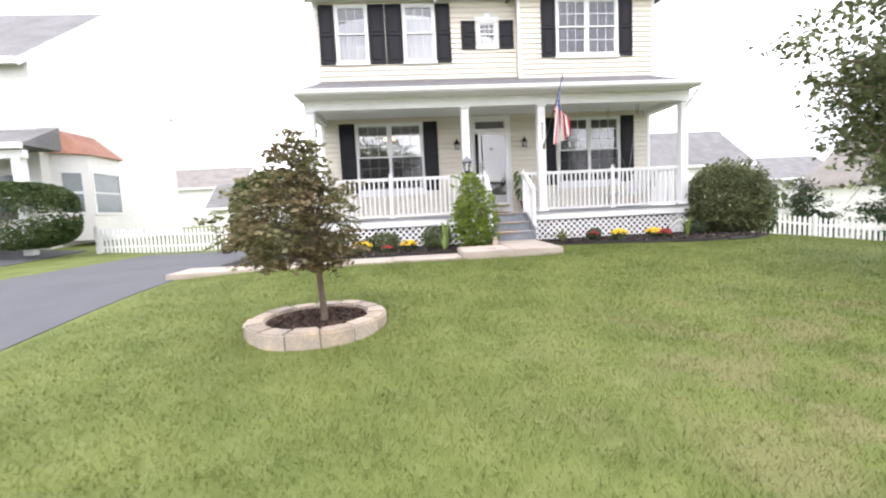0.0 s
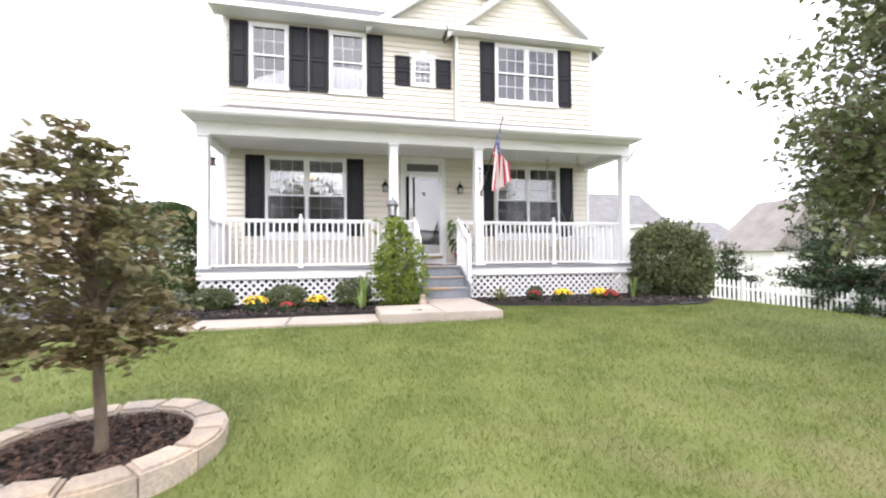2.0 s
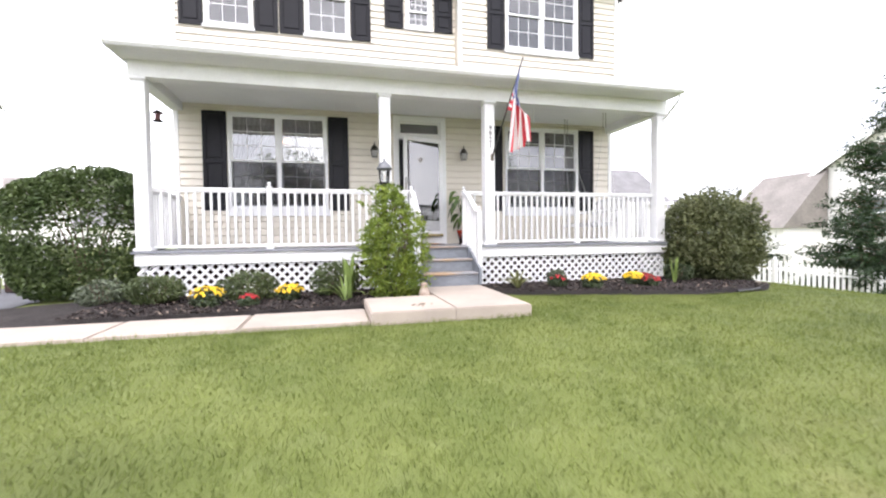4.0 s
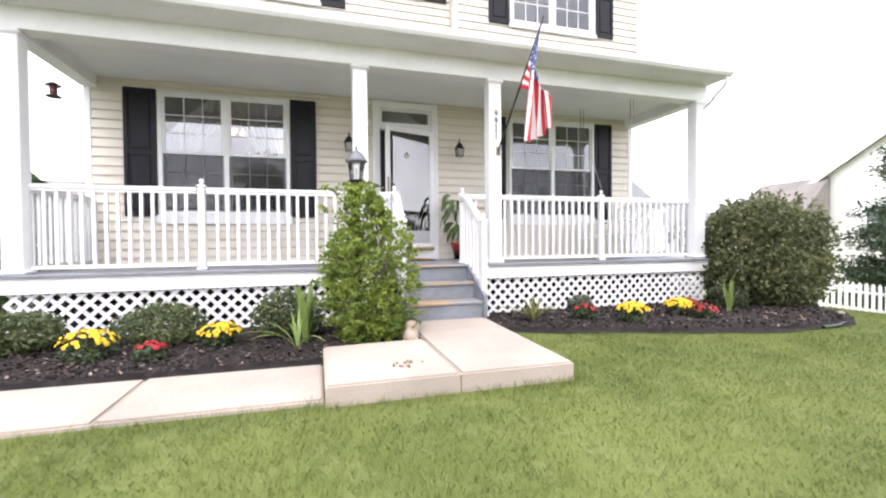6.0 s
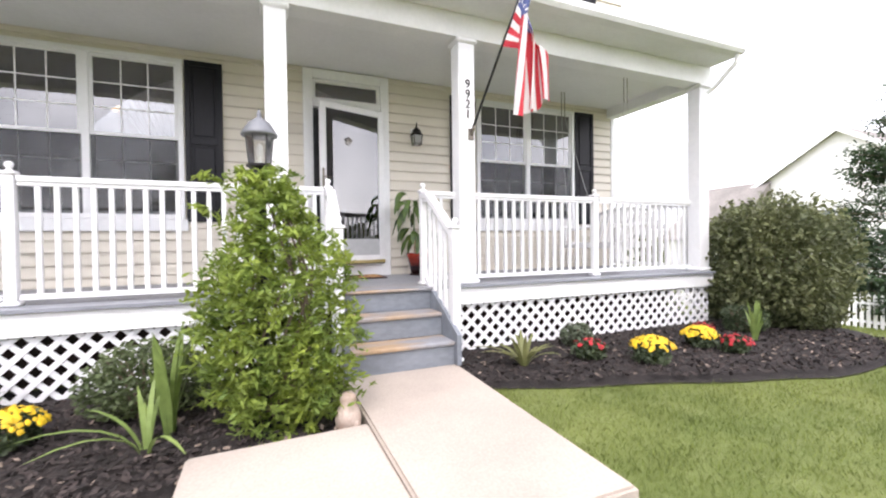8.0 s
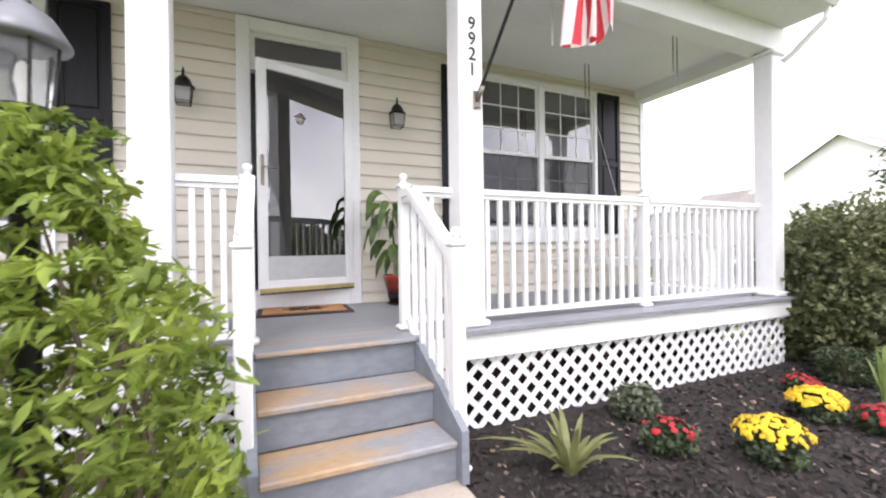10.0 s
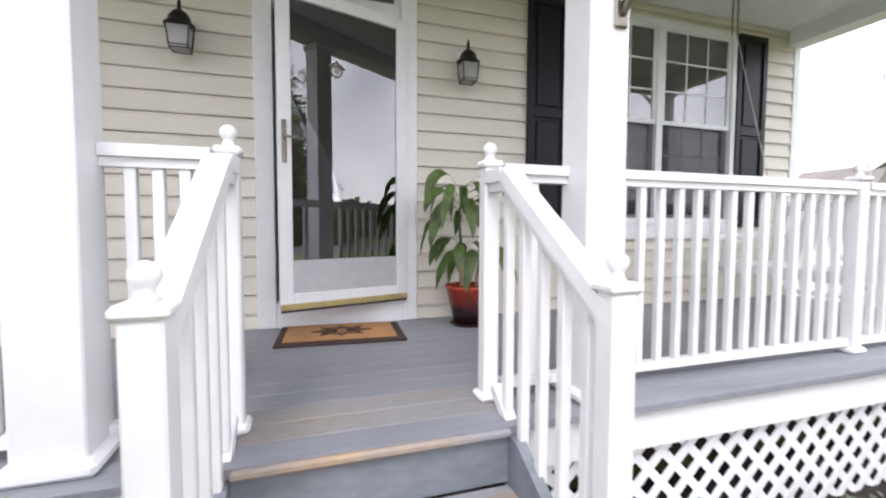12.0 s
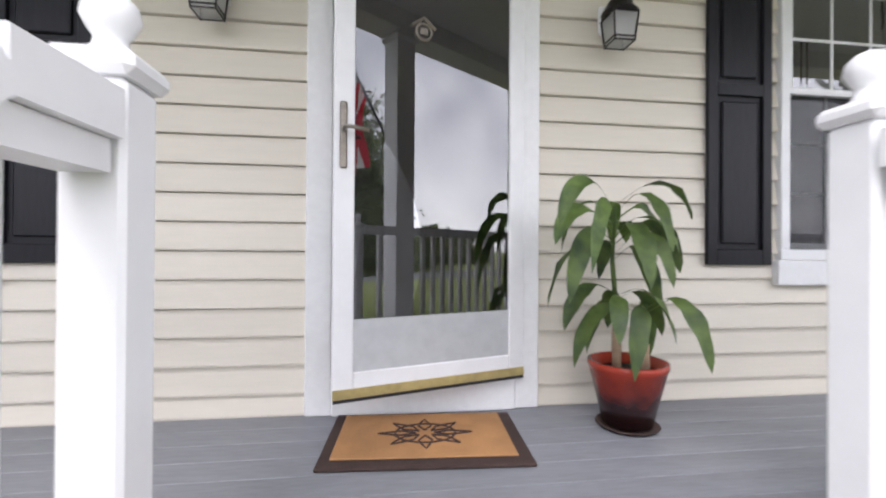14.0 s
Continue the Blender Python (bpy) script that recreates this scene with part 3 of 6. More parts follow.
for a in ((DX0 + 0.035, 1.70, 9.325, 9.36), (2.79, DX1 - 0.035, 9.325, 9.36), (DX0 + 0.035, DX0 + 0.07, 9.362, W - 0.01), (DX1 - 0.07, DX1 - 0.035, 9.362, W - 0.01)):
    part("fascia", boxes((*a, 0.86, DZ - 0.032), bevel=0.003), TRIM, skirt, "white painted fascia board")


def lattice(x0, x1, z0, z1, y, parent, along="x"):
    """Two crossed layers of thin diagonal slats, cut to the panel."""
    pitch = 0.148
    for layer, sgn in ((0, 1), (1, -1)):
        bm = bmesh.new()
        h = z1 - z0
        s = x0 - h
        while s < x1:
            pts = []
            a, b = s, s + h
            za, zb = z0, z1
            if a < x0:
                za, a = z0 + (x0 - a), x0
            if b > x1:
                zb, b = z1 - (b - x1), x1
            if b - a > 0.02:
                if sgn < 0:
                    za, zb = z1 - (za - z0), z1 - (zb - z0)
                yy = y + layer * 0.009
                if along == "x":
                    beam(bm, (a, yy, za), (b, yy, zb), 0.008, 0.042)
                else:
                    beam(bm, (yy, a, za), (yy, b, zb), 0.008, 0.042)
            s += pitch
        part("lattice_layer", bm, WHITE, parent, "white crossed lattice slats", kind="stuff")


lattice(DX0 + 0.06, 1.69, 0.30, 0.875, 9.372, skirt)
lattice(2.80, DX1 - 0.08, 0.30, 0.875, 9.372, skirt)
lattice(9.39, W - 0.1, 0.30, 0.875, DX1 - 0.085, skirt, "y")
lattice(9.39, W - 0.1, 0.30, 0.875, DX0 + 0.085, skirt, "y")
# an added dark sheet behind the lattice paints the shade below the deck
part("backing", boxes((DX0 + 0.12, DX1 - 0.12, 10.0, 10.03, 0.2, 0.86)), MAT_DARK, skirt, "dark sheet standing in for the shade under the porch")

# steps
steps = thing("porch_steps", (2.25, 9.0, PAD), "grey painted wooden porch steps with treads worn to bare wood", "steps")
RZ = [PAD, PAD + 0.2085, PAD + 0.417]
for i, (ny, top) in enumerate(((8.70, RZ[1]), (8.985, RZ[2]))):
    part("tread", boxes((1.766, 2.684, ny, ny + 0.30, top - 0.035, top), bevel=0.008), WORN, steps, "grey tread worn to bare wood")
for i, y in enumerate((8.725, 9.01, 9.295)):
    part("riser", boxes((1.766, 2.684, y, y + 0.02, PAD + 0.2085 * i, PAD + 0.2085 * (i + 1) - 0.036)), STEP, steps, "slate grey riser")
for x in (1.745, 2.705):
    bm = bmesh.new()
    prism(bm, [(8.66, PAD + 0.005), (9.32, PAD + 0.005), (9.32, DZ - 0.035), (9.24, DZ - 0.035), (8.66, PAD + 0.27)], x - 0.02, x + 0.02, "x")
    part("stringer", bm, STEP, steps, "slate grey stringer")
part("tread_edge", boxes((1.766, 2.684, 9.262, 9.2885, DZ - 0.03, DZ + 0.0), bevel=0.008), WORN, steps, "worn nosing at the top of the steps")


# posts and rails
def finial(bm, x, y, z):
    turned(bm, x, y, [(0.018, z), (0.026, z + 0.004), (0.018, z + 0.014), (0.016, z + 0.024), (0.022, z + 0.032), (0.029, z + 0.047), (0.026, z + 0.062), (0.016, z + 0.072), (0.004, z + 0.077)], 14)


def newel(place, height, label, size=0.10):
    x, y, z = place
    t = thing("newel_post", place, label, "post", "posts of the porch railing")
    h = size / 2
    part("shaft", boxes((x - h, x + h, y - h, y + h, z, z + height), bevel=0.006), WHITE, t)
    part("base_trim", boxes((x - h - 0.02, x + h + 0.02, y - h - 0.02, y + h + 0.02, z + 0.001, z + 0.035), bevel=0.012), WHITE, t)
    part("cap", boxes((x - h - 0.011, x + h + 0.011, y - h - 0.011, y + h + 0.011, z + height, z + height + 0.028), bevel=0.009), WHITE, t)
    bm = bmesh.new()
    finial(bm, x, y, z + height + 0.026)
    part("finial", bm, WHITE, t, "turned ball finial", smooth=True)
    return t


def railing(a, b, z0, z1, label, count=None):
    """A level railing from a to b (x, y), its rails between heights z0 and z1."""
    a, b = Vector((*a, 0)), Vector((*b, 0))
    t = thing("railing", ((a.x + b.x) / 2, (a.y + b.y) / 2, z0), label, "railing", "railings of the porch")
    bm = bmesh.new()
    beam(bm, a + Vector((0, 0, z1 - 0.02)), b + Vector((0, 0, z1 - 0.02)), 0.075, 0.04)
    beam(bm, a + Vector((0, 0, z1 - 0.056)), b + Vector((0, 0, z1 - 0.056)), 0.048, 0.03)
    part("top_rail", bm, WHITE, t)
    bm = bmesh.new()
    beam(bm, a + Vector((0, 0, z0 + 0.065)), b + Vector((0, 0, z0 + 0.065)), 0.045, 0.04)
    part("bottom_rail", bm, WHITE, t)
    d = b - a
    n = count or max(2, round(d.length / 0.112) - 1)
    first = None
    for i in range(n):
        p = a + d * ((i + 1) / (n + 1))
        if first is None:
            first = part("baluster", boxes((p.x - 0.017, p.x + 0.017, p.y - 0.017, p.y + 0.017, z0 + 0.086, z1 - 0.071), bevel=0.003), WHITE, t)
            p0 = p
        else:
            again("baluster", first, p - p0)
    return t


def column(x, y, label):
    t = thing("porch_column", (x, y, DZ), label, "column", "square columns of the porch")
    h = 0.093
    part("shaft", boxes((x - h, x + h, y - h, y + h, DZ, 3.64), bevel=0.006), WHITE, t)
    part("base_trim", boxes((x - h - 0.03, x + h + 0.03, y - h - 0.03, y + h + 0.03, DZ + 0.001, DZ + 0.05), bevel=0.015), WHITE, t)
    part("cap", boxes((x - h - 0.028, x + h + 0.028, y - h - 0.028, y + h + 0.028, 3.585, 3.638), bevel=0.018), WHITE, t)
    return t


CY, RY = 9.47, 9.54
CX = [-2.33, 1.29, 3.155, 6.80]
for x in CX:
    column(x, CY, "tall square white porch column" + (" with black house numbers and a flagpole" if x == CX[2] else ""))
RTOP = 2.045
NX0, NX1 = 1.745, 2.712
railing((CX[0] + 0.094, RY), (-0.577 - 0.051, RY), DZ, RTOP, "white vinyl porch railing beneath the wide window")
railing((-0.577 + 0.051, RY), (CX[1] - 0.094, RY), DZ, RTOP, "white vinyl porch railing by the lamp post shrub")
newel((-0.577, RY, DZ), 0.985, "white newel post with ball finial amid the railing", 0.075)
railing((CX[1] + 0.094, RY), (NX0 - 0.051, RY), DZ, RTOP, "short white railing between column and step post", 3)
railing((NX1 + 0.051, RY), (CX[2] - 0.094, RY), DZ, RTOP, "short white railing between step post and flag column", 1)
railing((CX[2] + 0.094, RY), (5.0 - 0.051, RY), DZ, RTOP, "white vinyl porch railing beside the flag column")
newel((5.0, RY, DZ), 0.985, "white newel post with ball finial before the swing", 0.075)
railing((5.0 + 0.051, RY), (CX[3] - 0.094, RY), DZ, RTOP, "white vinyl porch railing in front of the swing")
railing((CX[3] + 0.02, CY + 0.094), (CX[3] + 0.02, W - 0.01), DZ, RTOP, "white side railing of the porch")
railing((CX[0] - 0.02, CY + 0.094), (CX[0] - 0.02, W - 0.01), DZ, RTOP, "white side railing at the open end of the porch")
for nx, side in ((NX0, "shrub"), (NX1, "flower bed")):
    newel((nx, 9.545, DZ), 0.962, "white newel post with ball finial above the steps", 0.066)
    lx = nx + (0.03 if side != "shrub" else -0.03)
    newel((lx, 8.815, PAD), 1.185, "white newel post with ball finial at the foot of steps", 0.074)
    t = thing("stair_railing", ((nx + lx) / 2, 9.1, PAD), "sloping white stair railing with square balusters", "railing", "sloping railings of the steps")
    z_top, z_low = DZ + 0.962, PAD + 1.168
    bm = bmesh.new()
    pts = [(lx, 8.81, z_low), (nx, 9.37, z_top), (nx, 9.505, z_top + 0.002)]
    for p, q in zip(pts, pts[1:]):
        beam(bm, (p[0], p[1], p[2] - 0.045), (q[0], q[1], q[2] - 0.045), 0.075, 0.05)
        beam(bm, (p[0], p[1], p[2] - 0.088), (q[0], q[1], q[2] - 0.088), 0.048, 0.034)
    part("top_rail", bm, WHITE, t)
    bm = bmesh.new()
    beam(bm, (lx, 8.82, PAD + 0.13), (nx, 9.46, DZ + 0.085), 0.045, 0.04)
    part("bottom_rail", bm, WHITE, t)
    for k in range(5):
        f = (k + 0.8) / 5.6
        x, y = lx + (nx - lx) * f, 8.82 + 0.64 * f
        za, zb = PAD + 0.15 + (DZ + 0.085 - PAD - 0.13) * f, z_low + (z_top - z_low) * min(1, (y - 8.82) / 0.55) - 0.105
        part("baluster", boxes((x - 0.017, x + 0.017, y - 0.017, y + 0.017, za, zb), bevel=0.003), WHITE, t)

# porch roof
part("ceiling_porch", boxes((DX0 + 0.02, DX1 - 0.02, 9.615, W - 0.004, 3.80, 3.84)), CEILING, kind="structure", label="pale smooth porch ceiling", category="ceiling")
part("porch_beam", boxes((DX0, DX1, 9.38, 9.61, 3.642, 3.90), (DX0, DX0 + 0.2, 9.611, W - 0.014, 3.642, 3.90), (DX1 - 0.2, DX1, 9.611, W - 0.014, 3.642, 3.90), bevel=0.004), TRIM, kind="structure", label="white painted porch beam")
part("soffit", boxes((DX0 - 0.08, DX1 - 0.02, 9.03, 9.379, 3.885, 3.905)), CEILING, kind="structure", label="white soffit of the porch eave")
RX0, RX1 = DX0 - 0.10, DX1 - 0.01
bm = bmesh.new()
rr = [(RX0, 8.97, 4.0), (RX1, 8.97, 4.0), (RX1, W, 4.0), (RX0, W, 4.0), (RX0 + 0.25, W, 4.80), (RX1 - 0.25, W, 4.80)]
v = [bm.verts.new(p) for p in rr]
for q in ((0, 1, 5, 4), (1, 2, 5), (3, 0, 4), (2, 3, 4, 5), (3, 2, 1, 0)):
    bm.faces.new([v[k] for k in q])
bmesh.ops.recalc_face_normals(bm, faces=bm.faces)
part("roof_porch", bm, SHINGLE, kind="structure", label="low grey shingled porch roof", category="roof")
bm = bmesh.new()
prism(bm, [(8.90, 4.01), (8.90, 3.94), (8.93, 3.90), (9.03, 3.885), (9.03, 3.99), (9.018, 3.99), (9.018, 3.91), (8.935, 3.92), (8.915, 3.95), (8.915, 4.01)], RX0, RX1, "x")
part("gutter", bm, TRIM, kind="structure", label="white gutter along the porch eave")
bm = boxes((RX1 - 0.03, RX1, 9.031, W, 3.90, 3.999), (RX0, RX0 + 0.03, 9.031, W, 3.90, 3.999))
part("trim_eave", bm, TRIM, kind="structure", label="white rake boards of the porch roof")
dsp = thing("downspout", (RX1 - 0.05, 9.0, 3.5), "white downspout elbow under the porch gutter", "downspout")
bm = bmesh.new()
tube(bm, [(RX1 - 0.06, 8.97, 3.9), (RX1 - 0.06, 8.99, 3.80), (RX1 - 0.10, 9.25, 3.56), (RX1 - 0.13, 9.33, 3.50)], 0.028, 8)
part("elbow", bm, TRIM, dsp)

# main roof: ridge along x with two front gables
bm = bmesh.new()
EZ, EY, RZ_TOP, RYM = 6.92, 10.72, 10.0, 15.8
prism(bm, [(EY, EZ), (RYM, RZ_TOP), (20.9, EZ), (20.9, EZ + 0.1), (RYM, RZ_TOP + 0.12), (EY, EZ + 0.1)], X0 - 0.2, X1 + 0.2, "x")
roof_main = part("roof_main", bm, SHINGLE, kind="structure", label="grey shingled main roof", category="roof")
part("gable_wall", prism(bmesh.new(), [(W, 7.0), (20.4, 7.0), (RYM, RZ_TOP - 0.05)], X0, X0 + 0.1, "x"), SIDING, kind="structure", label="siding of the end gable")
part("gable_wall_far", prism(bmesh.new(), [(W, 7.0), (20.4, 7.0), (RYM, RZ_TOP - 0.05)], X1 - 0.1, X1, "x"), SIDING, kind="structure", label="siding of the far end gable")


def front_gable(xa, xb, y, back, rise, label):
    xm = (xa + xb) / 2
    bm = bmesh.new()
    prism(bm, [(xa, 6.95), (xb, 6.95), (xm, 6.95 + rise)], y, y + 0.1, "y")
    g = part("gable_front", bm, SIDING, kind="structure", label=label)
    bm = bmesh.new()
    e = 0.24
    for s, xe in ((-1, xa - e), (1, xb + e)):
        zl = 6.95 - e * rise / ((xb - xa) / 2)
        prism(bm, [(xe, zl), (xm, 6.95 + rise), (xm, 6.95 + rise + 0.10), (xe, zl + 0.10)], y - 0.22, back, "y")
    part("roof_gable", bm, SHINGLE, kind="structure", label="grey shingles of a front gable")
    bm = bmesh.new()
    for s, xe in ((-1, xa - e), (1, xb + e)):
        zl = 6.95 - e * rise / ((xb - xa) / 2)
        prism(bm, [(xe, zl - 0.05), (xm, 6.95 + rise - 0.05), (xm, 6.95 + rise + 0.12), (xe, zl + 0.12)], y - 0.25, y - 0.221, "y")
    part("trim_rake", bm, TRIM, kind="structure", label="white rake boards of a front gable")
    bm = bmesh.new()
    for s, xe in ((-1, xa - e), (1, xb + e)):
        zl = 6.95 - e * rise / ((xb - xa) / 2)
        prism(bm, [(xe, zl - 0.022), (xm, 6.95 + rise - 0.022), (xm, 6.95 + rise - 0.002), (xe, zl - 0.002)], y - 0.22, y - 0.001, "y")
    part("soffit_rake", bm, CEILING, kind="structure", label="white soffit of a front gable")
    return g


gable_l = front_gable(1.05, 5.6, W, 15.0, 1.62, "cream siding of the set-back front gable")
gable_r = front_gable(BX - 0.02, X1 + 0.02, BY, 15.0, 1.52, "cream siding of the main front gable")
part("soffit_main", boxes((X0 - 0.2, BX - 0.3, EY + 0.02, W + 0.01, 6.87, 6.90), (BX - 0.24, X1 + 0.26, BY - 0.23, BY + 0.01, 6.87, 6.90)), CEILING, kind="structure", label="white soffit of the main eave")
part("fascia_main", boxes((X0 - 0.22, BX - 0.3, EY - 0.05, EY + 0.018, 6.88, 7.01), (BX - 0.27, X1 + 0.27, BY - 0.33, BY - 0.232, 6.86, 6.99), bevel=0.004), TRIM, kind="structure", label="white gutter of the main eave")
bm = bmesh.new()
tube(bm, [(X1 + 0.2, BY - 0.28, 6.86), (X1 + 0.2, BY - 0.22, 6.72), (X1 + 0.05, BY - 0.03, 6.55), (X1 + 0.05, BY - 0.03, 4.9)], 0.03, 8)
part("downspout", bm, TRIM, label="white downspout at the corner of the upper floor", category="downspout")

# corner boards and casings
part("corner_board", boxes((X0 - 0.012, X0 + 0.07, W - 0.022, W + 0.06, DZ, 3.79), (X0 - 0.012, X0 + 0.07, W - 0.022, W + 0.06, 4.7, 6.87)), TRIM, kind="structure", label="white corner boards")
part("corner_board_far", boxes((X1 - 0.07, X1 + 0.012, W - 0.022, W + 0.06, DZ, 3.79), (X1 - 0.07, X1 + 0.012, BY - 0.022, BY + 0.06, 4.6, 6.87), (BX - 0.012, BX + 0.06, BY - 0.022, BY + 0.05, 4.6, 6.87)), TRIM, kind="structure", label="white corner boards of the bay")


def sash(win, x0, x1, z0, z1, y, cols, rows, sash_w=0.035):
    part("sash_frame", boxes((x0, x1, y, y + 0.03, z0, z0 + sash_w), (x0, x1, y, y + 0.03, z1 - sash_w, z1), (x0, x0 + sash_w, y, y + 0.03, z0 + sash_w, z1 - sash_w),
                             (x1 - sash_w, x1, y, y + 0.03, z0 + sash_w, z1 - sash_w)), WHITE, win)
    gx0, gx1, gz0, gz1 = x0 + sash_w, x1 - sash_w, z0 + sash_w, z1 - sash_w
    ob = part("pane", boxes((gx0, gx1, y + 0.010, y + 0.014, gz0, gz1)), GLASS if z0 < 4 else CLEARGLASS, win, "reflecting window pane")
    ob.visible_shadow = False
    bm = bmesh.new()
    for i in range(1, cols):
        x = gx0 + (gx1 - gx0) * i / cols
        box(bm, x - 0.006, x + 0.006, y + 0.0035, y + 0.0095, gz0, gz1)
    for i in range(1, rows):
        z = gz0 + (gz1 - gz0) * i / rows
        box(bm, gx0, gx1, y + 0.004, y + 0.009, z - 0.007, z + 0.007)
    part("muntin", bm, WHITE, win, "white grille bars")


def window(name, x0, x1, z0, z1, y, units, cols, rows, label, sill=0.0):
    win = thing(name, ((x0 + x1) / 2, y, z0), label, "window", kind="structure")
    c = 0.055
    part("window_frame", boxes((x0, x1, y - 0.035, y + 0.06, z1 - c, z1), (x0, x1, y - 0.035, y + 0.06, z0, z0 + c), (x0, x0 + c, y - 0.035, y + 0.06, z0 + c, z1 - c), (x1 - c, x1, y - 0.035, y + 0.06, z0 + c, z1 - c), bevel=0.004), WHITE, win)
    if sill:
        part("window_sill", boxes((x0 - 0.03, x1 + 0.03, y - 0.05, y + 0.0, z0 - sill, z0 - 0.002), bevel=0.006), WHITE, win)
    m = 0.07 if units > 1 else 0
    w = (x1 - x0 - 2 * c - m * (units - 1)) / units
    for u in range(units):
        a = x0 + c + u * (w + m)
        if u:
            part("mullion", boxes((a - m, a, y - 0.03, y + 0.06, z0 + c, z1 - c)), WHITE, win)
        zm = z0 + (z1 - z0) * 0.505
        sash(win, a, a + w, zm - 0.02, z1 - c, y - 0.012, cols, rows)
        sash(win, a, a + w, z0 + c, zm + 0.02, y + 0.022, cols, rows)
        if z0 < 4:
            part("insect_screen", boxes((a, a + w, y + 0.012, y + 0.013, z0 + c, zm - 0.021)), SCREEN, win, "dark fine insect screen").visible_shadow = False
    return win


def shutter(x0, x1, z0, z1, y, label="near-black vinyl shutter with two recessed panels"):
    t = thing("shutter", ((x0 + x1) / 2, y, z0), label, "shutter", "black shutters of the house")
    f = 0.055
    zm = z0 + (z1 - z0) * 0.5
    part("frame", boxes((x0, x0 + f, y - 0.03, y - 0.003, z0, z1), (x1 - f, x1, y - 0.03, y - 0.003, z0, z1), (x0 + f, x1 - f, y - 0.03, y - 0.003, z0, z0 + f * 1.5),
                        (x0 + f, x1 - f, y - 0.03, y - 0.003, z1 - f, z1), (x0 + f, x1 - f, y - 0.03, y - 0.003, zm - f * 0.6, zm + f * 0.6), bevel=0.003), SHUTTER, t)
    for a, b in ((z0 + f * 1.5, zm - f * 0.6), (zm + f * 0.6, z1 - f)):
        bm = bmesh.new()
        box(bm, x0 + f, x1 - f, y - 0.012, y - 0.004, a, b)
        box(bm, x0 + f + 0.03, x1 - f - 0.03, y - 0.024, y - 0.0125, a + 0.03, b - 0.03, bevel=0.008)
        part("panel", bm, SHUTTER, t)
    return t


YS = W - 0.016
window("window_1", *LOWER[0], W - 0.01, 2, 3, 3, "wide double-hung window with white grilles and sheer curtains", sill=0.14)
window("window_2", *LOWER[1], W - 0.01, 2, 3, 3, "wide double-hung window with white grilles behind the porch swing", sill=0.14)
window("window_3", *UPPER_L[0], W - 0.01, 1, 3, 2, "upper double-hung window with white grilles", sill=0.06)
window("window_4", *UPPER_L[1], W - 0.01, 1, 3, 2, "upper double-hung window with white grilles", sill=0.06)
window("window_5", *UPPER_L[2], W - 0.01, 1, 3, 2, "small upper window with a white keystone head", sill=0.05)
window("window_6", *UPPER_R[0], BY - 0.01, 2, 3, 2, "wide upper double-hung window with white grilles", sill=0.08)
for x0, x1, z0, z1, y in ((-1.944, -1.525, 1.785, 3.67, YS), (0.352, 0.745, 1.785, 3.67, YS), (3.735, 4.115, 1.785, 3.67, YS), (6.03, 6.42, 1.785, 3.67, YS),
                          (-2.285, -1.88, 5.24, 6.79, YS), (-0.975, -0.545, 5.24, 6.79, YS), (-0.52, -0.073, 5.24, 6.79, YS), (0.842, 1.24, 5.24, 6.79, YS),
                          (1.53, 1.92, 5.58, 6.33, YS), (2.585, 2.985, 5.58, 6.33, YS), (3.69, 4.085, 5.24, 6.79, BY - 0.016), (5.885, 6.27, 5.24, 6.79, BY - 0.016)):
    shutter(x0, x1, z0, z1, y)
bm = bmesh.new()
prism(bm, [(1.90, 6.33), (2.60, 6.33), (2.60, 6.42), (2.33, 6.42), (2.35, 6.52), (2.15, 6.52), (2.17, 6.42), (1.90, 6.42)], W - 0.05, W - 0.016, "y")
part("keystone_head", bm, WHITE, label="white keystone window head", kind="structure")

# front door
door_case = thing("door_1", (2.235, W, DZ), "black front door in a white surround with a transom light", "door", kind="structure")
part("door_frame", boxes((1.667, 1.79, W - 0.045, W + 0.12, DZ + 0.001, 3.78), (2.68, 2.803, W - 0.045, W + 0.12, DZ + 0.001, 3.78), (1.79, 2.68, W - 0.045, W + 0.12, 3.66, 3.78),
                         (1.79, 2.68, W - 0.03, W + 0.12, 3.30, 3.40), bevel=0.006), TRIM, door_case)
part("threshold", boxes((1.791, 2.679, W - 0.06, W + 0.12, DZ + 0.001, 1.245), bevel=0.006), TRIM, door_case, "white painted threshold box")
pane = part("transom_pane", boxes((1.80, 2.67, W + 0.03, W + 0.036, 3.40, 3.66)), GLASS, door_case, "dark transom pane")
part("transom_bar", boxes((1.791, 1.83, W + 0.0, W + 0.029, 3.401, 3.659), (2.64, 2.679, W + 0.0, W + 0.029, 3.401, 3.659), (1.83, 2.64, W, W + 0.029, 3.62, 3.659), (1.83, 2.64, W, W + 0.029, 3.401, 3.43)), TRIM, door_case)
part("door_leaf", boxes((1.792, 2.678, W + 0.07, W + 0.11, 1.246, 3.299)), BLACKDOOR, door_case, "black door leaf")
# the storm door stands ajar, hinged on the far side
HX, HY, SW, SH, SZ = 2.705, W - 0.05, 0.925, 2.04, 1.25
ang = math.atan2(0.29, 0.91)
storm = thing("storm_door", (HX, HY, SZ), "white full-glass storm door standing slightly ajar", "door")
storm.rotation_euler = (0, 0, ang)


def spart(name, mat, label, *specs, bevel=0.0, parent=None, smooth=False, bm=None):
    """A part of the storm door, given from the hinge: x to the left is negative."""
    bm = bm or boxes(*specs, bevel=bevel)
    bmesh.ops.translate(bm, verts=bm.verts, vec=storm.location)
    return part(name, bm, mat, parent or storm, label, smooth=smooth)


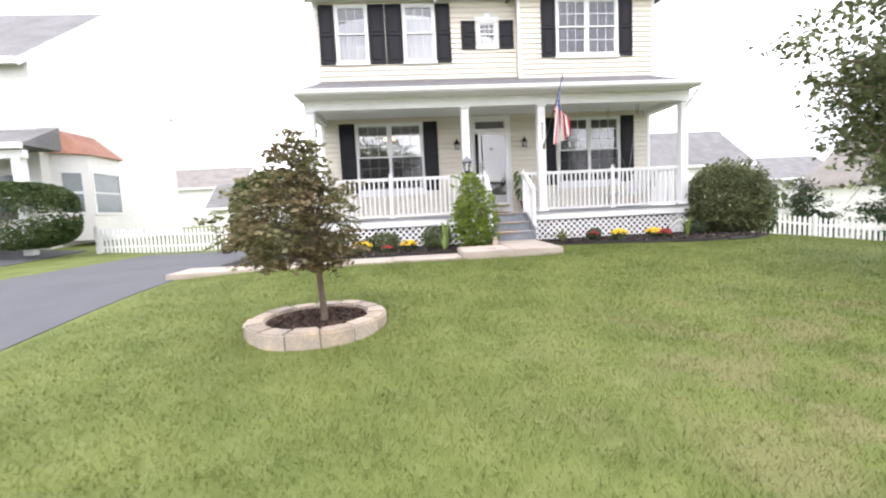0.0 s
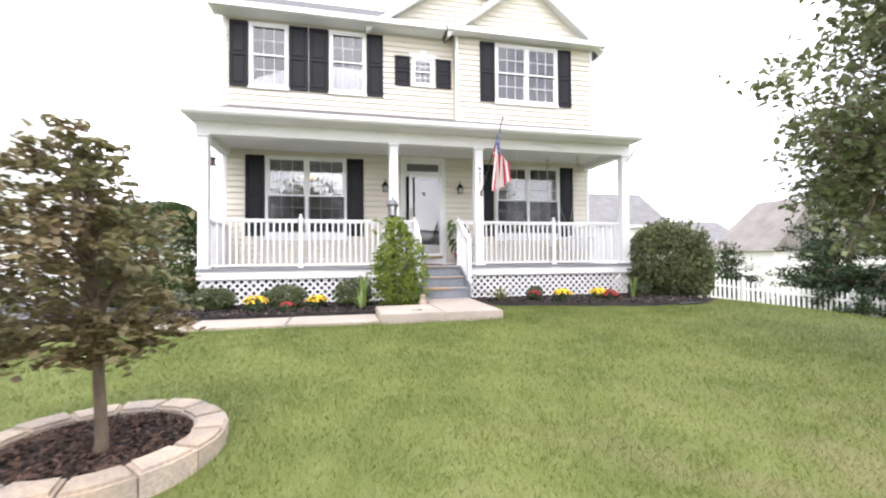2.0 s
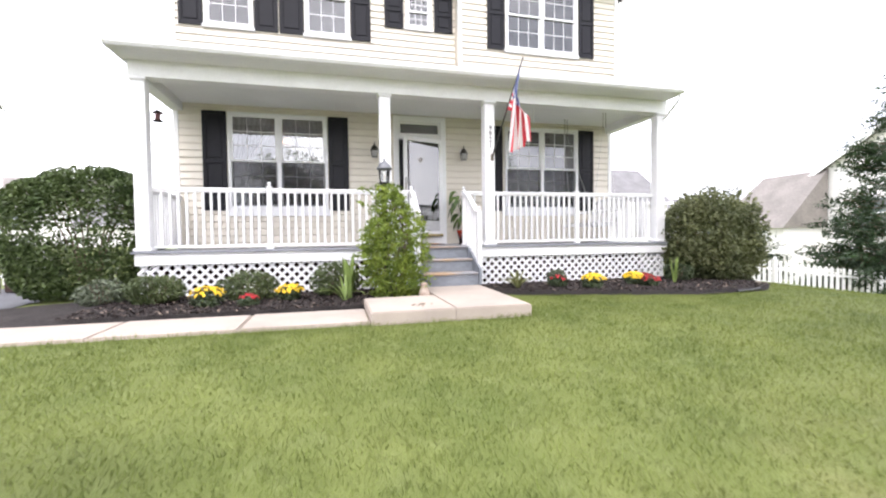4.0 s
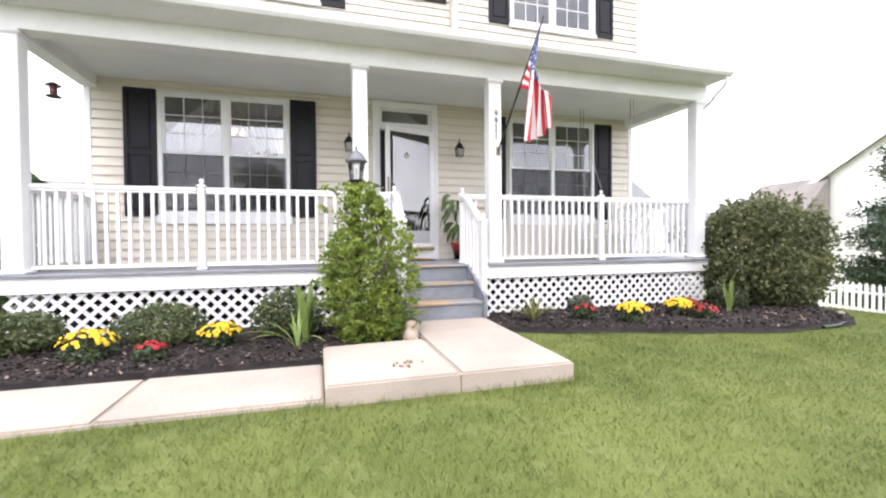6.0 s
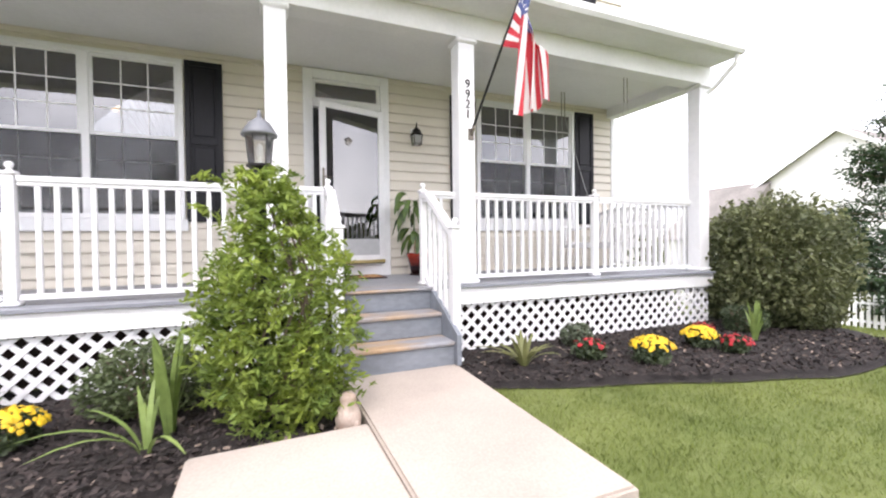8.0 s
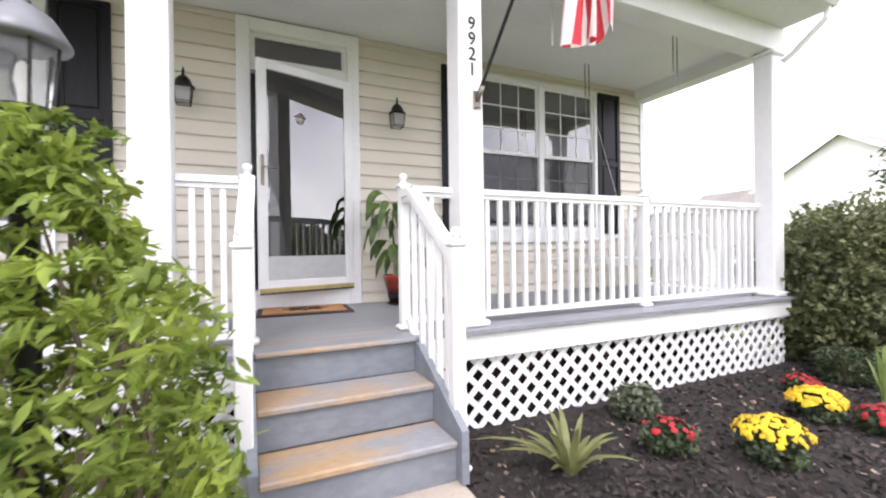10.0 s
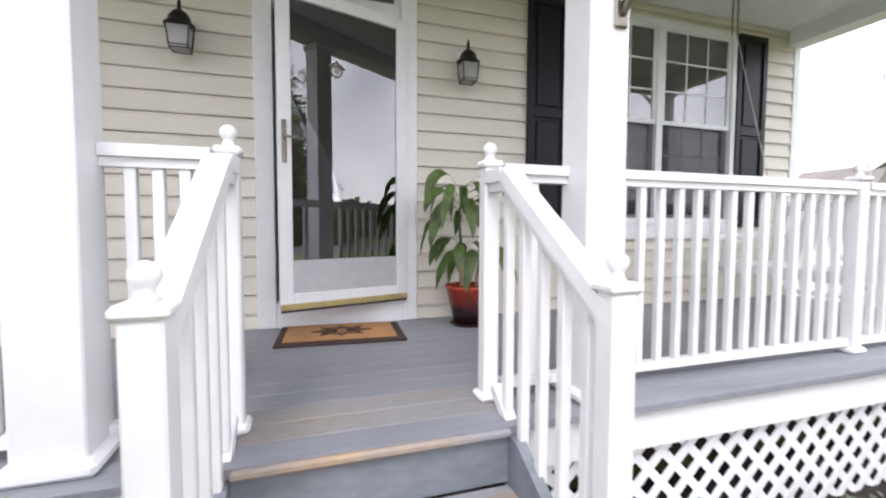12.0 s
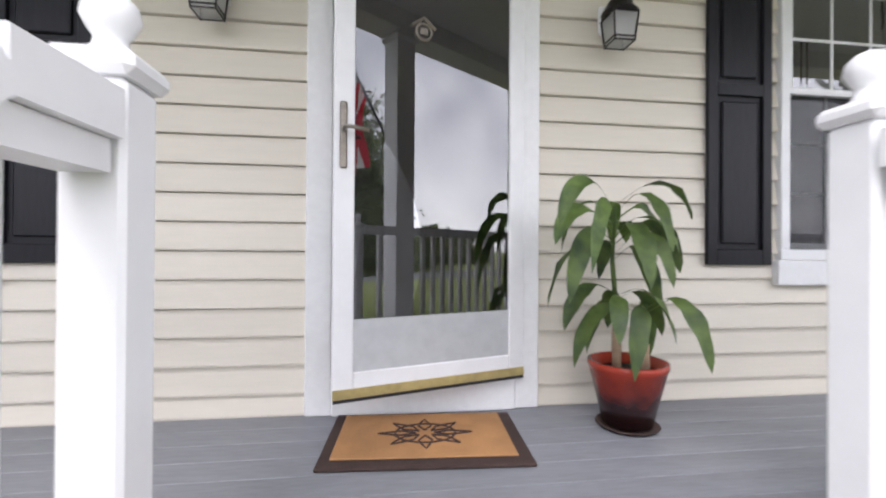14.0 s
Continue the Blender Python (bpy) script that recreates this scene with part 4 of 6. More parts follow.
fw = 0.085
spart("door_frame", WHITE, "white aluminium door frame", (-SW, -SW + fw, -0.03, 0, 0, SH), (-fw, 0, -0.03, 0, 0, SH), (-SW + fw, -fw, -0.03, 0, 0, 0.10), (-SW + fw, -fw, -0.03, 0, SH - 0.08, SH), bevel=0.005)
spart("door_glass", DOORGLASS, "full-height storm glass", (-SW + fw, -fw, -0.018, -0.012, 0.10, SH - 0.08))
spart("kick_strip", STRIP, "grey frosted strip at the foot of the glass", (-SW + fw, -fw, -0.024, -0.020, 0.10, 0.315))
spart("sweep", BRASS, "brass-coloured door sweep", (-SW, 0, -0.036, -0.031, -0.004, 0.036), bevel=0.002)
spart("sweep_seal", POLE, "black rubber seal under the sweep", (-SW + 0.003, -0.003, -0.034, -0.026, -0.018, -0.005))
spart("handle_plate", NICKEL, "aged nickel handle plate", (-SW + 0.022, -SW + 0.052, -0.04, -0.031, 0.93, 1.20), bevel=0.006)
bm = bmesh.new()
tube(bm, [(-SW + 0.037, -0.035, 1.09), (-SW + 0.037, -0.075, 1.09), (-SW + 0.06, -0.085, 1.088), (-SW + 0.13, -0.083, 1.082)], 0.008, 8)
spart("lever", NICKEL, "lever handle", bm=bm, smooth=True)


# ---- planting beds ----
def bed(name, xs, front, back, label, lift=0.05):
    """A low mound of mulch between two edges given over x."""
    bm = bmesh.new()
    rows = []
    for x in xs:
        a, b = front(x), back(x)
        row = []
        for k in range(15):
            f = k / 14
            y = a + (b - a) * f
            edge = min(f, 1 - f) * 5
            z = gz(x, y) + lift * min(1, edge) + 0.012 + 0.02 * noise.noise((x * 5, y * 5, 0)) * min(1, edge)
            row.append(bm.verts.new((x, y, z)))
        rows.append(row)
    for r0, r1 in zip(rows, rows[1:]):
        for k in range(14):
            bm.faces.new((r0[k], r1[k], r1[k + 1], r0[k + 1]))
    ob = part(name, bm, MULCH, label=label, kind="structure", smooth=True, category="mulch bed")
    return ob


def right_front(x):
    return max(7.36, 8.30 - 0.35 * (x - 2.9)) + 0.02 * math.sin(x * 5) + max(0, x - 7.0) * 0.7


bed("mulch_bed", np.arange(-4.1, 1.75, 0.15), lambda x: 7.63 if x > -3.2 else 7.66, lambda x: 9.9, "dark brown bark mulch bed between walk and porch")
bed("mulch_bed", np.arange(2.74, 8.2, 0.15), right_front, lambda x: 9.9, "dark brown bark mulch bed beside the lawn")


def scatter_chips(n, region, seed, mat=CHIP, lift=0.068, label="loose bark chips on the mulch"):
    g = np.random.default_rng(seed)
    x0, x1, y0, y1 = region
    x, y = g.uniform(x0, x1, n), g.uniform(y0, y1, n)
    if x0 > 2:
        keep = y > np.array([right_front(v) for v in x]) + 0.03
        x, y = x[keep], y[keep]
    z = ground_z(x, y) + lift
    ang, ln, w = g.uniform(0, math.tau, len(x)), g.uniform(0.012, 0.045, len(x)), g.uniform(0.004, 0.012, len(x))
    d = np.stack([np.cos(ang), np.sin(ang), g.normal(0, 0.35, len(x))], 1)
    s = np.stack([-np.sin(ang), np.cos(ang), g.normal(0, 0.3, len(x))], 1)
    c = np.stack([x, y, z], 1)
    u = np.array([0, 0, 0.006])
    v = np.stack([c - d * ln[:, None] / 2 - s * w[:, None], c + d * ln[:, None] / 2 - s * w[:, None], c + d * ln[:, None] / 2 + s * w[:, None] + u, c - d * ln[:, None] / 2 + s * w[:, None] + u], 1).reshape(-1, 3)
    raw("mulch_chips", v, np.arange(len(x))[:, None] * 4 + [0, 1, 2, 3], mat, label=label, kind="stuff", category="mulch")


scatter_chips(9000, (-2.6, 1.70, 7.66, 9.3), 3)
scatter_chips(9000, (2.78, 7.6, 7.36, 9.3), 4)
PALECHIP = material("pale_wood_chips", (0.26, 0.20, 0.16), 0.95, spread=0.4, scale=20, fine=90, bump=0.4, vary=-0.5)
scatter_chips(380, (-2.6, 1.70, 7.66, 9.3), 13, PALECHIP, 0.076, "pale weathered chips on the dark mulch")
scatter_chips(420, (2.78, 7.6, 7.36, 9.3), 14, PALECHIP, 0.076, "pale weathered chips on the dark mulch")

# ---- stone ring and young maple ----
RING = (-1.18, 3.46)
TRUNK = (-1.09, 3.30)


def paver_ring():
    cx, cy = RING
    t = thing("stone_ring", (cx, cy, gz(cx, cy)), "ring of tan and grey concrete edging blocks round a young tree", "garden edging")
    n = 14
    g = random.Random(4)
    for k in range(n):
        a0, a1 = k * math.tau / n + 0.006, (k + 1) * math.tau / n - 0.006
        r0, r1 = 0.505 + g.uniform(-0.01, 0.01), 0.705 + g.uniform(-0.012, 0.012)
        zb, zt = gz(cx, cy) - 0.05, gz(cx, cy) + 0.11 + g.uniform(-0.006, 0.006)
        bm = bmesh.new()
        pts = [(cx + r * math.cos(a), cy + r * math.sin(a)) for r, a in ((r0, a0), (r1, a0), (r1 + 0.004, (a0 + a1) / 2), (r1, a1), (r0, a1), (r0, (a0 + a1) / 2))]
        prism(bm, pts, zb, zt, "z")
        bmesh.ops.bevel(bm, geom=[e for e in bm.edges if all(v.co.z > zt - 1e-4 for v in e.verts)], offset=0.018, segments=2, affect="EDGES")
        part("block", bm, PAVER, t)
    bm = bmesh.new()
    c = bm.verts.new((cx, cy, gz(cx, cy) + 0.10))
    rings = []
    for r in (0.2, 0.4, 0.53):
        rings.append([bm.verts.new((cx + r * math.cos(k * math.tau / 30), cy + r * math.sin(k * math.tau / 30), gz(cx, cy) + 0.09 - r * 0.06 + 0.02 * noise.noise((r * 9, k * 0.7, 1)))) for k in range(30)])
    for k in range(30):
        bm.faces.new((c, rings[0][k], rings[0][(k + 1) % 30]))
        for a, b in zip(rings, rings[1:]):
            bm.faces.new((a[k], b[k], b[(k + 1) % 30], a[(k + 1) % 30]))
    part("mulch_mound", bm, MULCH, t, "dark bark mulch", smooth=True)
    g2 = np.random.default_rng(12)
    m = 1500
    rr, aa = np.sqrt(g2.random(m)) * 0.49, g2.uniform(0, math.tau, m)
    c3 = np.stack([cx + rr * np.cos(aa), cy + rr * np.sin(aa), gz(cx, cy) + 0.105 - rr * 0.06], 1)
    v, f = leaves(c3, 0.02, long=2.2, droop=0, up=1.2, seed=5)
    raw("loose_bark", v, f, REDCHIP, t, "loose bark chips", kind="stuff")


paver_ring()


def branchy(name, place, trunk_h, trunk_r, crown_c, crown_r, n_limbs, n_leaves, leaf, mat, bark, label, category="tree", seed=1, spray=0.28, up=0.5, long=1.3, twigs=3, floor=None, droop=0.25, rough=0.35, outliers=()):
    """A tree: a tapered trunk, limbs that fork, and leaves in sprays at the limbs' ends and along them."""
    g = np.random.default_rng(seed)
    x, y, z = place
    t = thing(name, place, label, category)
    bm = bmesh.new()
    top = Vector((x + 0.02, y, z + trunk_h))
    tube(bm, [(x, y, z - 0.05), (x + 0.01, y, z + 0.1), (x - 0.01, y + 0.01, z + trunk_h * 0.5), top, (x, y, crown_c[2] + crown_r[2] * 0.55)], [trunk_r * 1.5, trunk_r, trunk_r * 0.9, trunk_r * 0.75, trunk_r * 0.2], 9)
    part("trunk", bm, bark, t, smooth=True)
    ends = blob_points(n_limbs, crown_c, crown_r, g, 0.45, 9, rough, floor)
    if outliers:
        ends = np.concatenate([ends, np.array(outliers)])
    bm = bmesh.new()
    spots = []
    for e in ends:
        e = Vector(e)
        s = Vector((x, y, z + trunk_h * 0.85 + (e.z - z - trunk_h * 0.85) * 0.35 * g.random()))
        s.z = max(s.z, z + trunk_h * 0.85)
        mid = s.lerp(e, 0.5) + Vector((0, 0, 0.08 * (e - s).length))
        tube(bm, [s, mid, e], [trunk_r * 0.28, trunk_r * 0.18, trunk_r * 0.06], 5)
        spots.append(e)
        for k in range(twigs):
            p = s.lerp(e, 0.5 + 0.5 * g.random())
            q = p + Vector(g.normal(size=3) * np.array(crown_r) * 0.2)
            tube(bm, [p, q], [trunk_r * 0.09, trunk_r * 0.04], 4)
            spots.append(q)
    part("limb", bm, bark, t, kind="stuff")
    spots = np.array(spots)
    c = spots[g.integers(0, len(spots), n_leaves)] + g.normal(size=(n_leaves, 3)) * spray * np.array([1, 1, 0.45])
    if floor is not None:
        c = c[c[:, 2] > floor]
    v, f = leaves(c, leaf, long=long, up=up, droop=droop, seed=seed + 1)
    raw("crown", v, f, mat, t, kind="stuff")
    return t


MAPLE = [(0.72, -1.45, -0.95), (0.80, -1.92, -0.74), (0.98, -2.02, -0.64), (1.15, -2.04, -0.66), (1.38, -1.94, -0.72), (1.56, -1.80, -0.82), (1.78, -1.60, -0.96), (1.95, -1.42, -1.08), (2.06, -1.30, -1.18)]
g3 = np.random.default_rng(11)
maple = thing("maple_tree", (TRUNK[0], TRUNK[1], gz(*RING) + 0.06), "young japanese maple with green and rust leaves", "tree")
tx, ty, tz = TRUNK[0], TRUNK[1], gz(*RING)
part("trunk", tube(bmesh.new(), [(tx, ty, tz), (tx + 0.01, ty, tz + 0.16), (tx - 0.01, ty + 0.01, tz + 0.45), (tx - 0.02, ty, 0.95), (tx - 0.12, ty, 1.5), (tx - 0.16, ty, 1.9)], [0.046, 0.034, 0.030, 0.026, 0.015, 0.004], 10), BARK, maple, smooth=True)
p3, o3 = envelope(640, g3, 3.32, MAPLE, 0.9, 0.25, 0.30, -0.30)
bm = bmesh.new()
for q in p3[::4]:
    q = Vector(q)
    s = Vector((tx - 0.03, ty, max(0.80, q.z - 0.30)))
    tube(bm, [s, s.lerp(q, 0.5) + Vector((0, 0, 0.05)), q], [0.010, 0.006, 0.002], 4)
part("limb", bm, BARK, maple, kind="stuff")
v, f = leaves(sprays(p3, o3, g3, 0.20, 0.10, 13, 0.026), 0.036, long=1.6, up=1.5, droop=0.3, seed=12)
raw("crown", v, f, LEAF_MAPLE, maple, kind="stuff")


def shrub(name, place, radii, n, leaf, mat, label, seed, category="shrub", hollow=0.6, lumps=12, rough=0.25, long=1.7, up=0.35, squash=None, group="", sprigs=False):
    """A leafy shrub on short stems round a dark twiggy heart."""
    x, y, z = place
    g = np.random.default_rng(seed)
    t = thing(name, place, label, category, group)
    bm = bmesh.new()
    for k in range(9):
        a = k * 2.4
        tube(bm, [(x + 0.05 * math.cos(a), y + 0.05 * math.sin(a), z - 0.03), (x + radii[0] * 0.3 * math.cos(a), y + radii[1] * 0.3 * math.sin(a), z + radii[2]), (x + radii[0] * 0.6 * math.cos(a), y + radii[1] * 0.6 * math.sin(a), z + radii[2] * 1.7)],
             [0.018, 0.012, 0.004], 5)
    part("stem", bm, BARK, t)
    c = blob_points(n, (x, y, z + radii[2]), radii, g, hollow, lumps, rough, z + 0.02)
    if sprigs:
        tips = blob_points(420, (x, y, z + radii[2]), [r * 1.04 for r in radii], g, 0.9, lumps, rough, z + 0.05)
        way = (tips - np.array((x, y, z + radii[2]))) / np.linalg.norm(tips - np.array((x, y, z + radii[2])), axis=1)[:, None]
        f = g.random((len(tips), 11))
        c2 = (tips[:, None] + way[:, None] * (f * 0.12 - 0.02)[..., None] + np.array([0, 0, 0.05]) * f[..., None] + g.normal(size=(len(tips), 11, 3)) * 0.012).reshape(-1, 3)
        c = np.concatenate([c, c2])
    if squash:
        c = squash(c)
    v, f = leaves(c, leaf, long=long, up=up, seed=seed)
    raw("foliage", v, f, mat, t, kind="stuff")
    return t


# climbing shrub round the lamp post
LX, LY = 1.15, 8.42


VINE = [(0.33, 0.98, 1.60), (0.50, 0.90, 1.72), (0.75, 0.80, 1.84), (0.95, 0.74, 1.90), (1.15, 0.80, 1.90), (1.35, 0.86, 1.86), (1.50, 0.94, 1.70), (1.64, 0.99, 1.52), (1.80, 1.02, 1.38), (2.00, 1.07, 1.24)]
g3 = np.random.default_rng(21)
vine = thing("climbing_shrub", (LX + 0.1, LY, 0.35), "bright green leafy vine smothering the lamp post", "shrub")
bm = bmesh.new()
for k in range(11):
    a = k * 2.4
    tube(bm, [(LX + 0.08 * math.cos(a), LY + 0.06 * math.sin(a), 0.30), (LX + 0.08 + 0.24 * math.cos(a), LY + 0.2 * math.sin(a), 0.85), (LX + 0.10 + 0.22 * math.cos(a + 0.8), LY + 0.18 * math.sin(a), 1.35), (LX + 0.05 + 0.06 * math.cos(a), LY + 0.05 * math.sin(a), 1.85)], [0.016, 0.011, 0.008, 0.003], 5)
part("stem", bm, BARK, vine)
p3, o3 = envelope(1700, g3, LY - 0.14, VINE, 0.86, 0.35, 0.36, -0.46)
c3 = sprays(p3, o3, g3, 0.17, 0.45, 11, 0.014, 0.8)
tips = np.array([(0.84, 8.38, 1.95), (0.88, 8.36, 1.93), (0.93, 8.37, 1.90), (1.0, 8.38, 1.93), (1.34, 8.36, 1.98), (1.30, 8.36, 1.95), (0.80, 8.40, 1.76), (0.86, 8.40, 1.72), (1.46, 8.40, 1.86), (1.42, 8.40, 1.80), (1.58, 8.50, 1.55), (1.56, 8.46, 1.50), (1.50, 8.38, 1.72), (1.05, 8.37, 1.99), (1.22, 8.37, 1.99), (0.72, 8.36, 0.98), (0.70, 8.36, 0.86)])
tout = np.sign(tips[:, :1] - 1.2) * np.array([[1.0, 0, 0]])
c3 = np.concatenate([c3, sprays(np.repeat(tips, 2, 0), np.repeat(tout, 2, 0), g3, 0.13, 0.25, 9, 0.014, 0.8)])
c3 = c3[(c3[:, 2] < 2.05) & (c3[:, 2] > 0.32) & (c3[:, 1] > 7.86) & (c3[:, 0] < 1.79 - 0.45 * np.clip(c3[:, 1] - 7.9, 0, 0.5) - 0.5 * np.clip(c3[:, 2] - 1.38, 0, 0.3))]
v, f = leaves(c3, 0.018, long=3.2, up=0.5, seed=21)
raw("foliage", v, f, LEAF_SHRUB, vine, kind="stuff")
lamp = thing("post_lamp", (LX, LY, 0.35), "black lamp post with a clear glass lantern, wrapped in vine", "lamp post")
part("post", tube(bmesh.new(), [(LX, LY, 0.3), (LX, LY, 1.95), (LX, LY, 2.0)], [0.035, 0.035, 0.05], 12), POLE, lamp, smooth=True)
part("lantern_base", turned(bmesh.new(), LX, LY, [(0.05, 2.0), (0.085, 2.02), (0.085, 2.035)], 8), BLACKMETAL, lamp)
o = part("lantern_glass", turned(bmesh.new(), LX, LY, [(0.066, 2.036), (0.085, 2.225)], 6), LAMPGLASS, lamp)
o.visible_shadow = False
part("bulb", turned(bmesh.new(), LX, LY, [(0.012, 2.036), (0.014, 2.08), (0.022, 2.12), (0.016, 2.16), (0.004, 2.175)], 8), BULB, lamp, smooth=True)
bm = bmesh.new()
for k in range(6):
    a = k * math.tau / 6
    tube(bm, [(LX + 0.067 * math.cos(a), LY + 0.067 * math.sin(a), 2.036), (LX + 0.086 * math.cos(a), LY + 0.086 * math.sin(a), 2.226)], 0.005, 4)
part("cage", bm, BLACKMETAL, lamp)
part("cap", turned(bmesh.new(), LX, LY, [(0.112, 2.222), (0.115, 2.236), (0.10, 2.262), (0.07, 2.31), (0.028, 2.338), (0.012, 2.35), (0.016, 2.365), (0.004, 2.40)], 16), material("grey_lantern_cap", (0.16, 0.165, 0.18), 0.45, metal=0.3, spread=0.1, scale=8, fine=40, bump=0.03), lamp, smooth=True)

# clipped and low shrubs
for n, (x, y, rx, ry, rz, seed, label) in enumerate(((-1.95, 8.75, 0.36, 0.30, 0.20, 31, "low olive green spreading shrub by the lattice"), (-0.78, 8.75, 0.42, 0.30, 0.21, 32, "low olive green spreading shrub among the yellow mums"),
                                        (0.42, 8.75, 0.36, 0.30, 0.25, 33, "dark green holly shrub beside the vine"))):
    shrub("low_shrub", (x, y, gz(x, y) + 0.04), (rx, ry, rz), 4200, 0.020, LEAF_YEW, label, seed, group="low shrubs in the beds", hollow=0.5)
shrub("low_shrub", (6.62, 8.75, gz(6.6, 8.7) + 0.04), (0.27, 0.25, 0.16), 2500, 0.018, LEAF_DARK, "small round clipped shrub near the tall bush", 34, group="low shrubs in the beds")
shrub("low_shrub", (4.28, 9.02, gz(4.28, 9.0) + 0.04), (0.18, 0.15, 0.13), 900, 0.026, LEAF_SAGE, "small grey-green plant by the lattice", 36, group="low shrubs in the beds")


def boxy(cx, cy, rx, ry, p=0.6):
    def f(c):
        d = (c[:, :2] - np.array([cx, cy])) / np.array([rx, ry])
        c[:, :2] = np.array([cx, cy]) + np.sign(d) * np.abs(d) ** p * np.array([rx, ry])
        m, h = (c[:, 2].max() + c[:, 2].min()) / 2, (c[:, 2].max() - c[:, 2].min()) / 2
        e = (c[:, 2] - m) / h
        c[:, 2] = m + np.sign(e) * np.abs(e) ** p * h
        return c
    return f


shrub("tall_bush", (7.62, 9.0, gz(7.62, 9.0)), (0.68, 0.72, 0.75), 30000, 0.033, LEAF_BUSH, "large rounded olive green bush at the porch corner", 41, category="bush", hollow=0.5, squash=boxy(7.62, 9.0, 0.66, 0.68, 0.82), rough=0.5, lumps=46, sprigs=True)
shrub("tall_bush", (-3.62, 10.65, gz(-3.6, 10.6)), (1.05, 0.65, 1.04), 30000, 0.038, LEAF_HEDGE, "tall clipped green hedge beyond the open porch end", 42, category="hedge", hollow=0.75, squash=boxy(-3.62, 10.65, 1.05, 0.65, 0.7), rough=0.25, lumps=22)
shrub("wispy_plant", (-2.7, 9.0, gz(-2.7, 9.0)), (0.3, 0.28, 0.2), 900, 0.03, LEAF_SAGE, "wispy grey-green plant by the porch corner", 44)


def mum(place, r, flower, label, seed, cover=1.0, arc=None):
    x, y, z = place
    g = np.random.default_rng(seed)
    t = thing("chrysanthemum", place, label, "flower", "flowering mums in the beds")
    bm = bmesh.new()
    for k in range(7):
        a = k * 0.9
        tube(bm, [(x, y, z - 0.02), (x + r * 0.5 * math.cos(a), y + r * 0.5 * math.sin(a), z + r * 0.7)], [0.008, 0.004], 4)
    part("stem", bm, LEAF_SHRUB, t)
    c = blob_points(900, (x, y, z + r * 0.5), (r * 0.95, r * 0.9, r * 0.62), g, 0.4, 6, 0.2, z)
    v, f = leaves(c, 0.022, long=1.6, seed=seed)
    raw("foliage", v, f, LEAF_DARK, t, kind="stuff")
    n = int(120 * cover)
    u = g.normal(size=(n * 3, 3))
    u[:, 2] = np.abs(u[:, 2]) + 0.25
    u /= np.linalg.norm(u, axis=1)[:, None]
    u = u[(u[:, 2] > 0.3)][:n]
    c = np.array([x, y, z + r * 0.5]) + u * np.array([r, r * 0.95, r * 0.66]) * g.uniform(0.94, 1.06, (len(u), 1))
    vs, fs = [], []
    for i, (p, q) in enumerate(zip(c, u)):
        q = Vector(q)
        a = q.orthogonal().normalized()
        b = q.cross(a)
        rr = g.uniform(0.017, 0.027)
        base = len(vs)
        vs.append(Vector(p) + q * rr * 0.55)
        m = 9
        for k in range(m):
            e = k * math.tau / m
            w = rr * (1.0 if k % 2 else 0.78)
            vs.append(Vector(p) + a * math.cos(e) * w + b * math.sin(e) * w)
        for k in range(m):
            fs.append((base, base + 1 + k, base + 1 + (k + 1) % m))
    raw("bloom", [tuple(v) for v in vs], fs, flower, t, kind="stuff")
    return t


for x, y, r, fl, label, seed, cover in ((-1.20, 8.28, 0.23, YELLOW, "loose yellow chrysanthemum by the walk", 51, 0.75), (-0.20, 8.50, 0.20, YELLOW, "dense yellow chrysanthemum in the dark mulch", 52, 1.2),
                                     (-0.68, 8.12, 0.14, RED, "small red chrysanthemum with few blooms", 53, 0.22), (4.50, 8.25, 0.21, YELLOW, "dense yellow chrysanthemum near the lattice", 54, 1.3),
                                     (5.42, 8.45, 0.19, YELLOW, "yellow chrysanthemum beside a red one", 55, 1.2), (4.05, 8.58, 0.17, RED, "small red chrysanthemum in the mulch", 56, 0.2),
                                     (5.50, 8.12, 0.16, RED, "red chrysanthemum in front of a yellow one", 57, 0.3), (5.92, 8.78, 0.14, RED, "dark red chrysanthemum by the lattice", 58, 0.25)):
    mum((x, y, gz(x, y) + 0.05), r, fl, label, seed, cover)


def blade_plant(name, place, n, length, width, mat, label, seed, lean=0.5, group=""):
    """Long arching leaves from one root, each a strip of several lengths."""
    x, y, z = place
    g = np.random.default_rng(seed)
    t = thing(name, place, label, "plant", group)
    for i in range(n):
        a, L, ln = g.uniform(0, math.tau), length * g.uniform(0.65, 1.1), lean * g.uniform(0.3, 1.4)
        d = Vector((math.cos(a), math.sin(a), 0))
        s = Vector((-d.y, d.x, 0))
        bm = bmesh.new()
        rows = []
        for k in range(7):
            f = k / 6
            p = Vector((x, y, z)) + d * (0.02 + L * ln * f ** 1.6) + Vector((0, 0, L * (f - 0.55 * ln * f ** 2.4)))
            w = width * (0.5 + 1.1 * f) * (1 - f ** 3) + 0.001
            rows.append([bm.verts.new(p - s * w), bm.verts.new(p - Vector((0, 0, w * 0.4))), bm.verts.new(p + s * w)])
        for r0, r1 in zip(rows, rows[1:]):
            for k in (0, 1):
                bm.faces.new((r0[k], r0[k + 1], r1[k + 1], r1[k]))
        part("leaf", bm, mat, t, smooth=True)
    return t


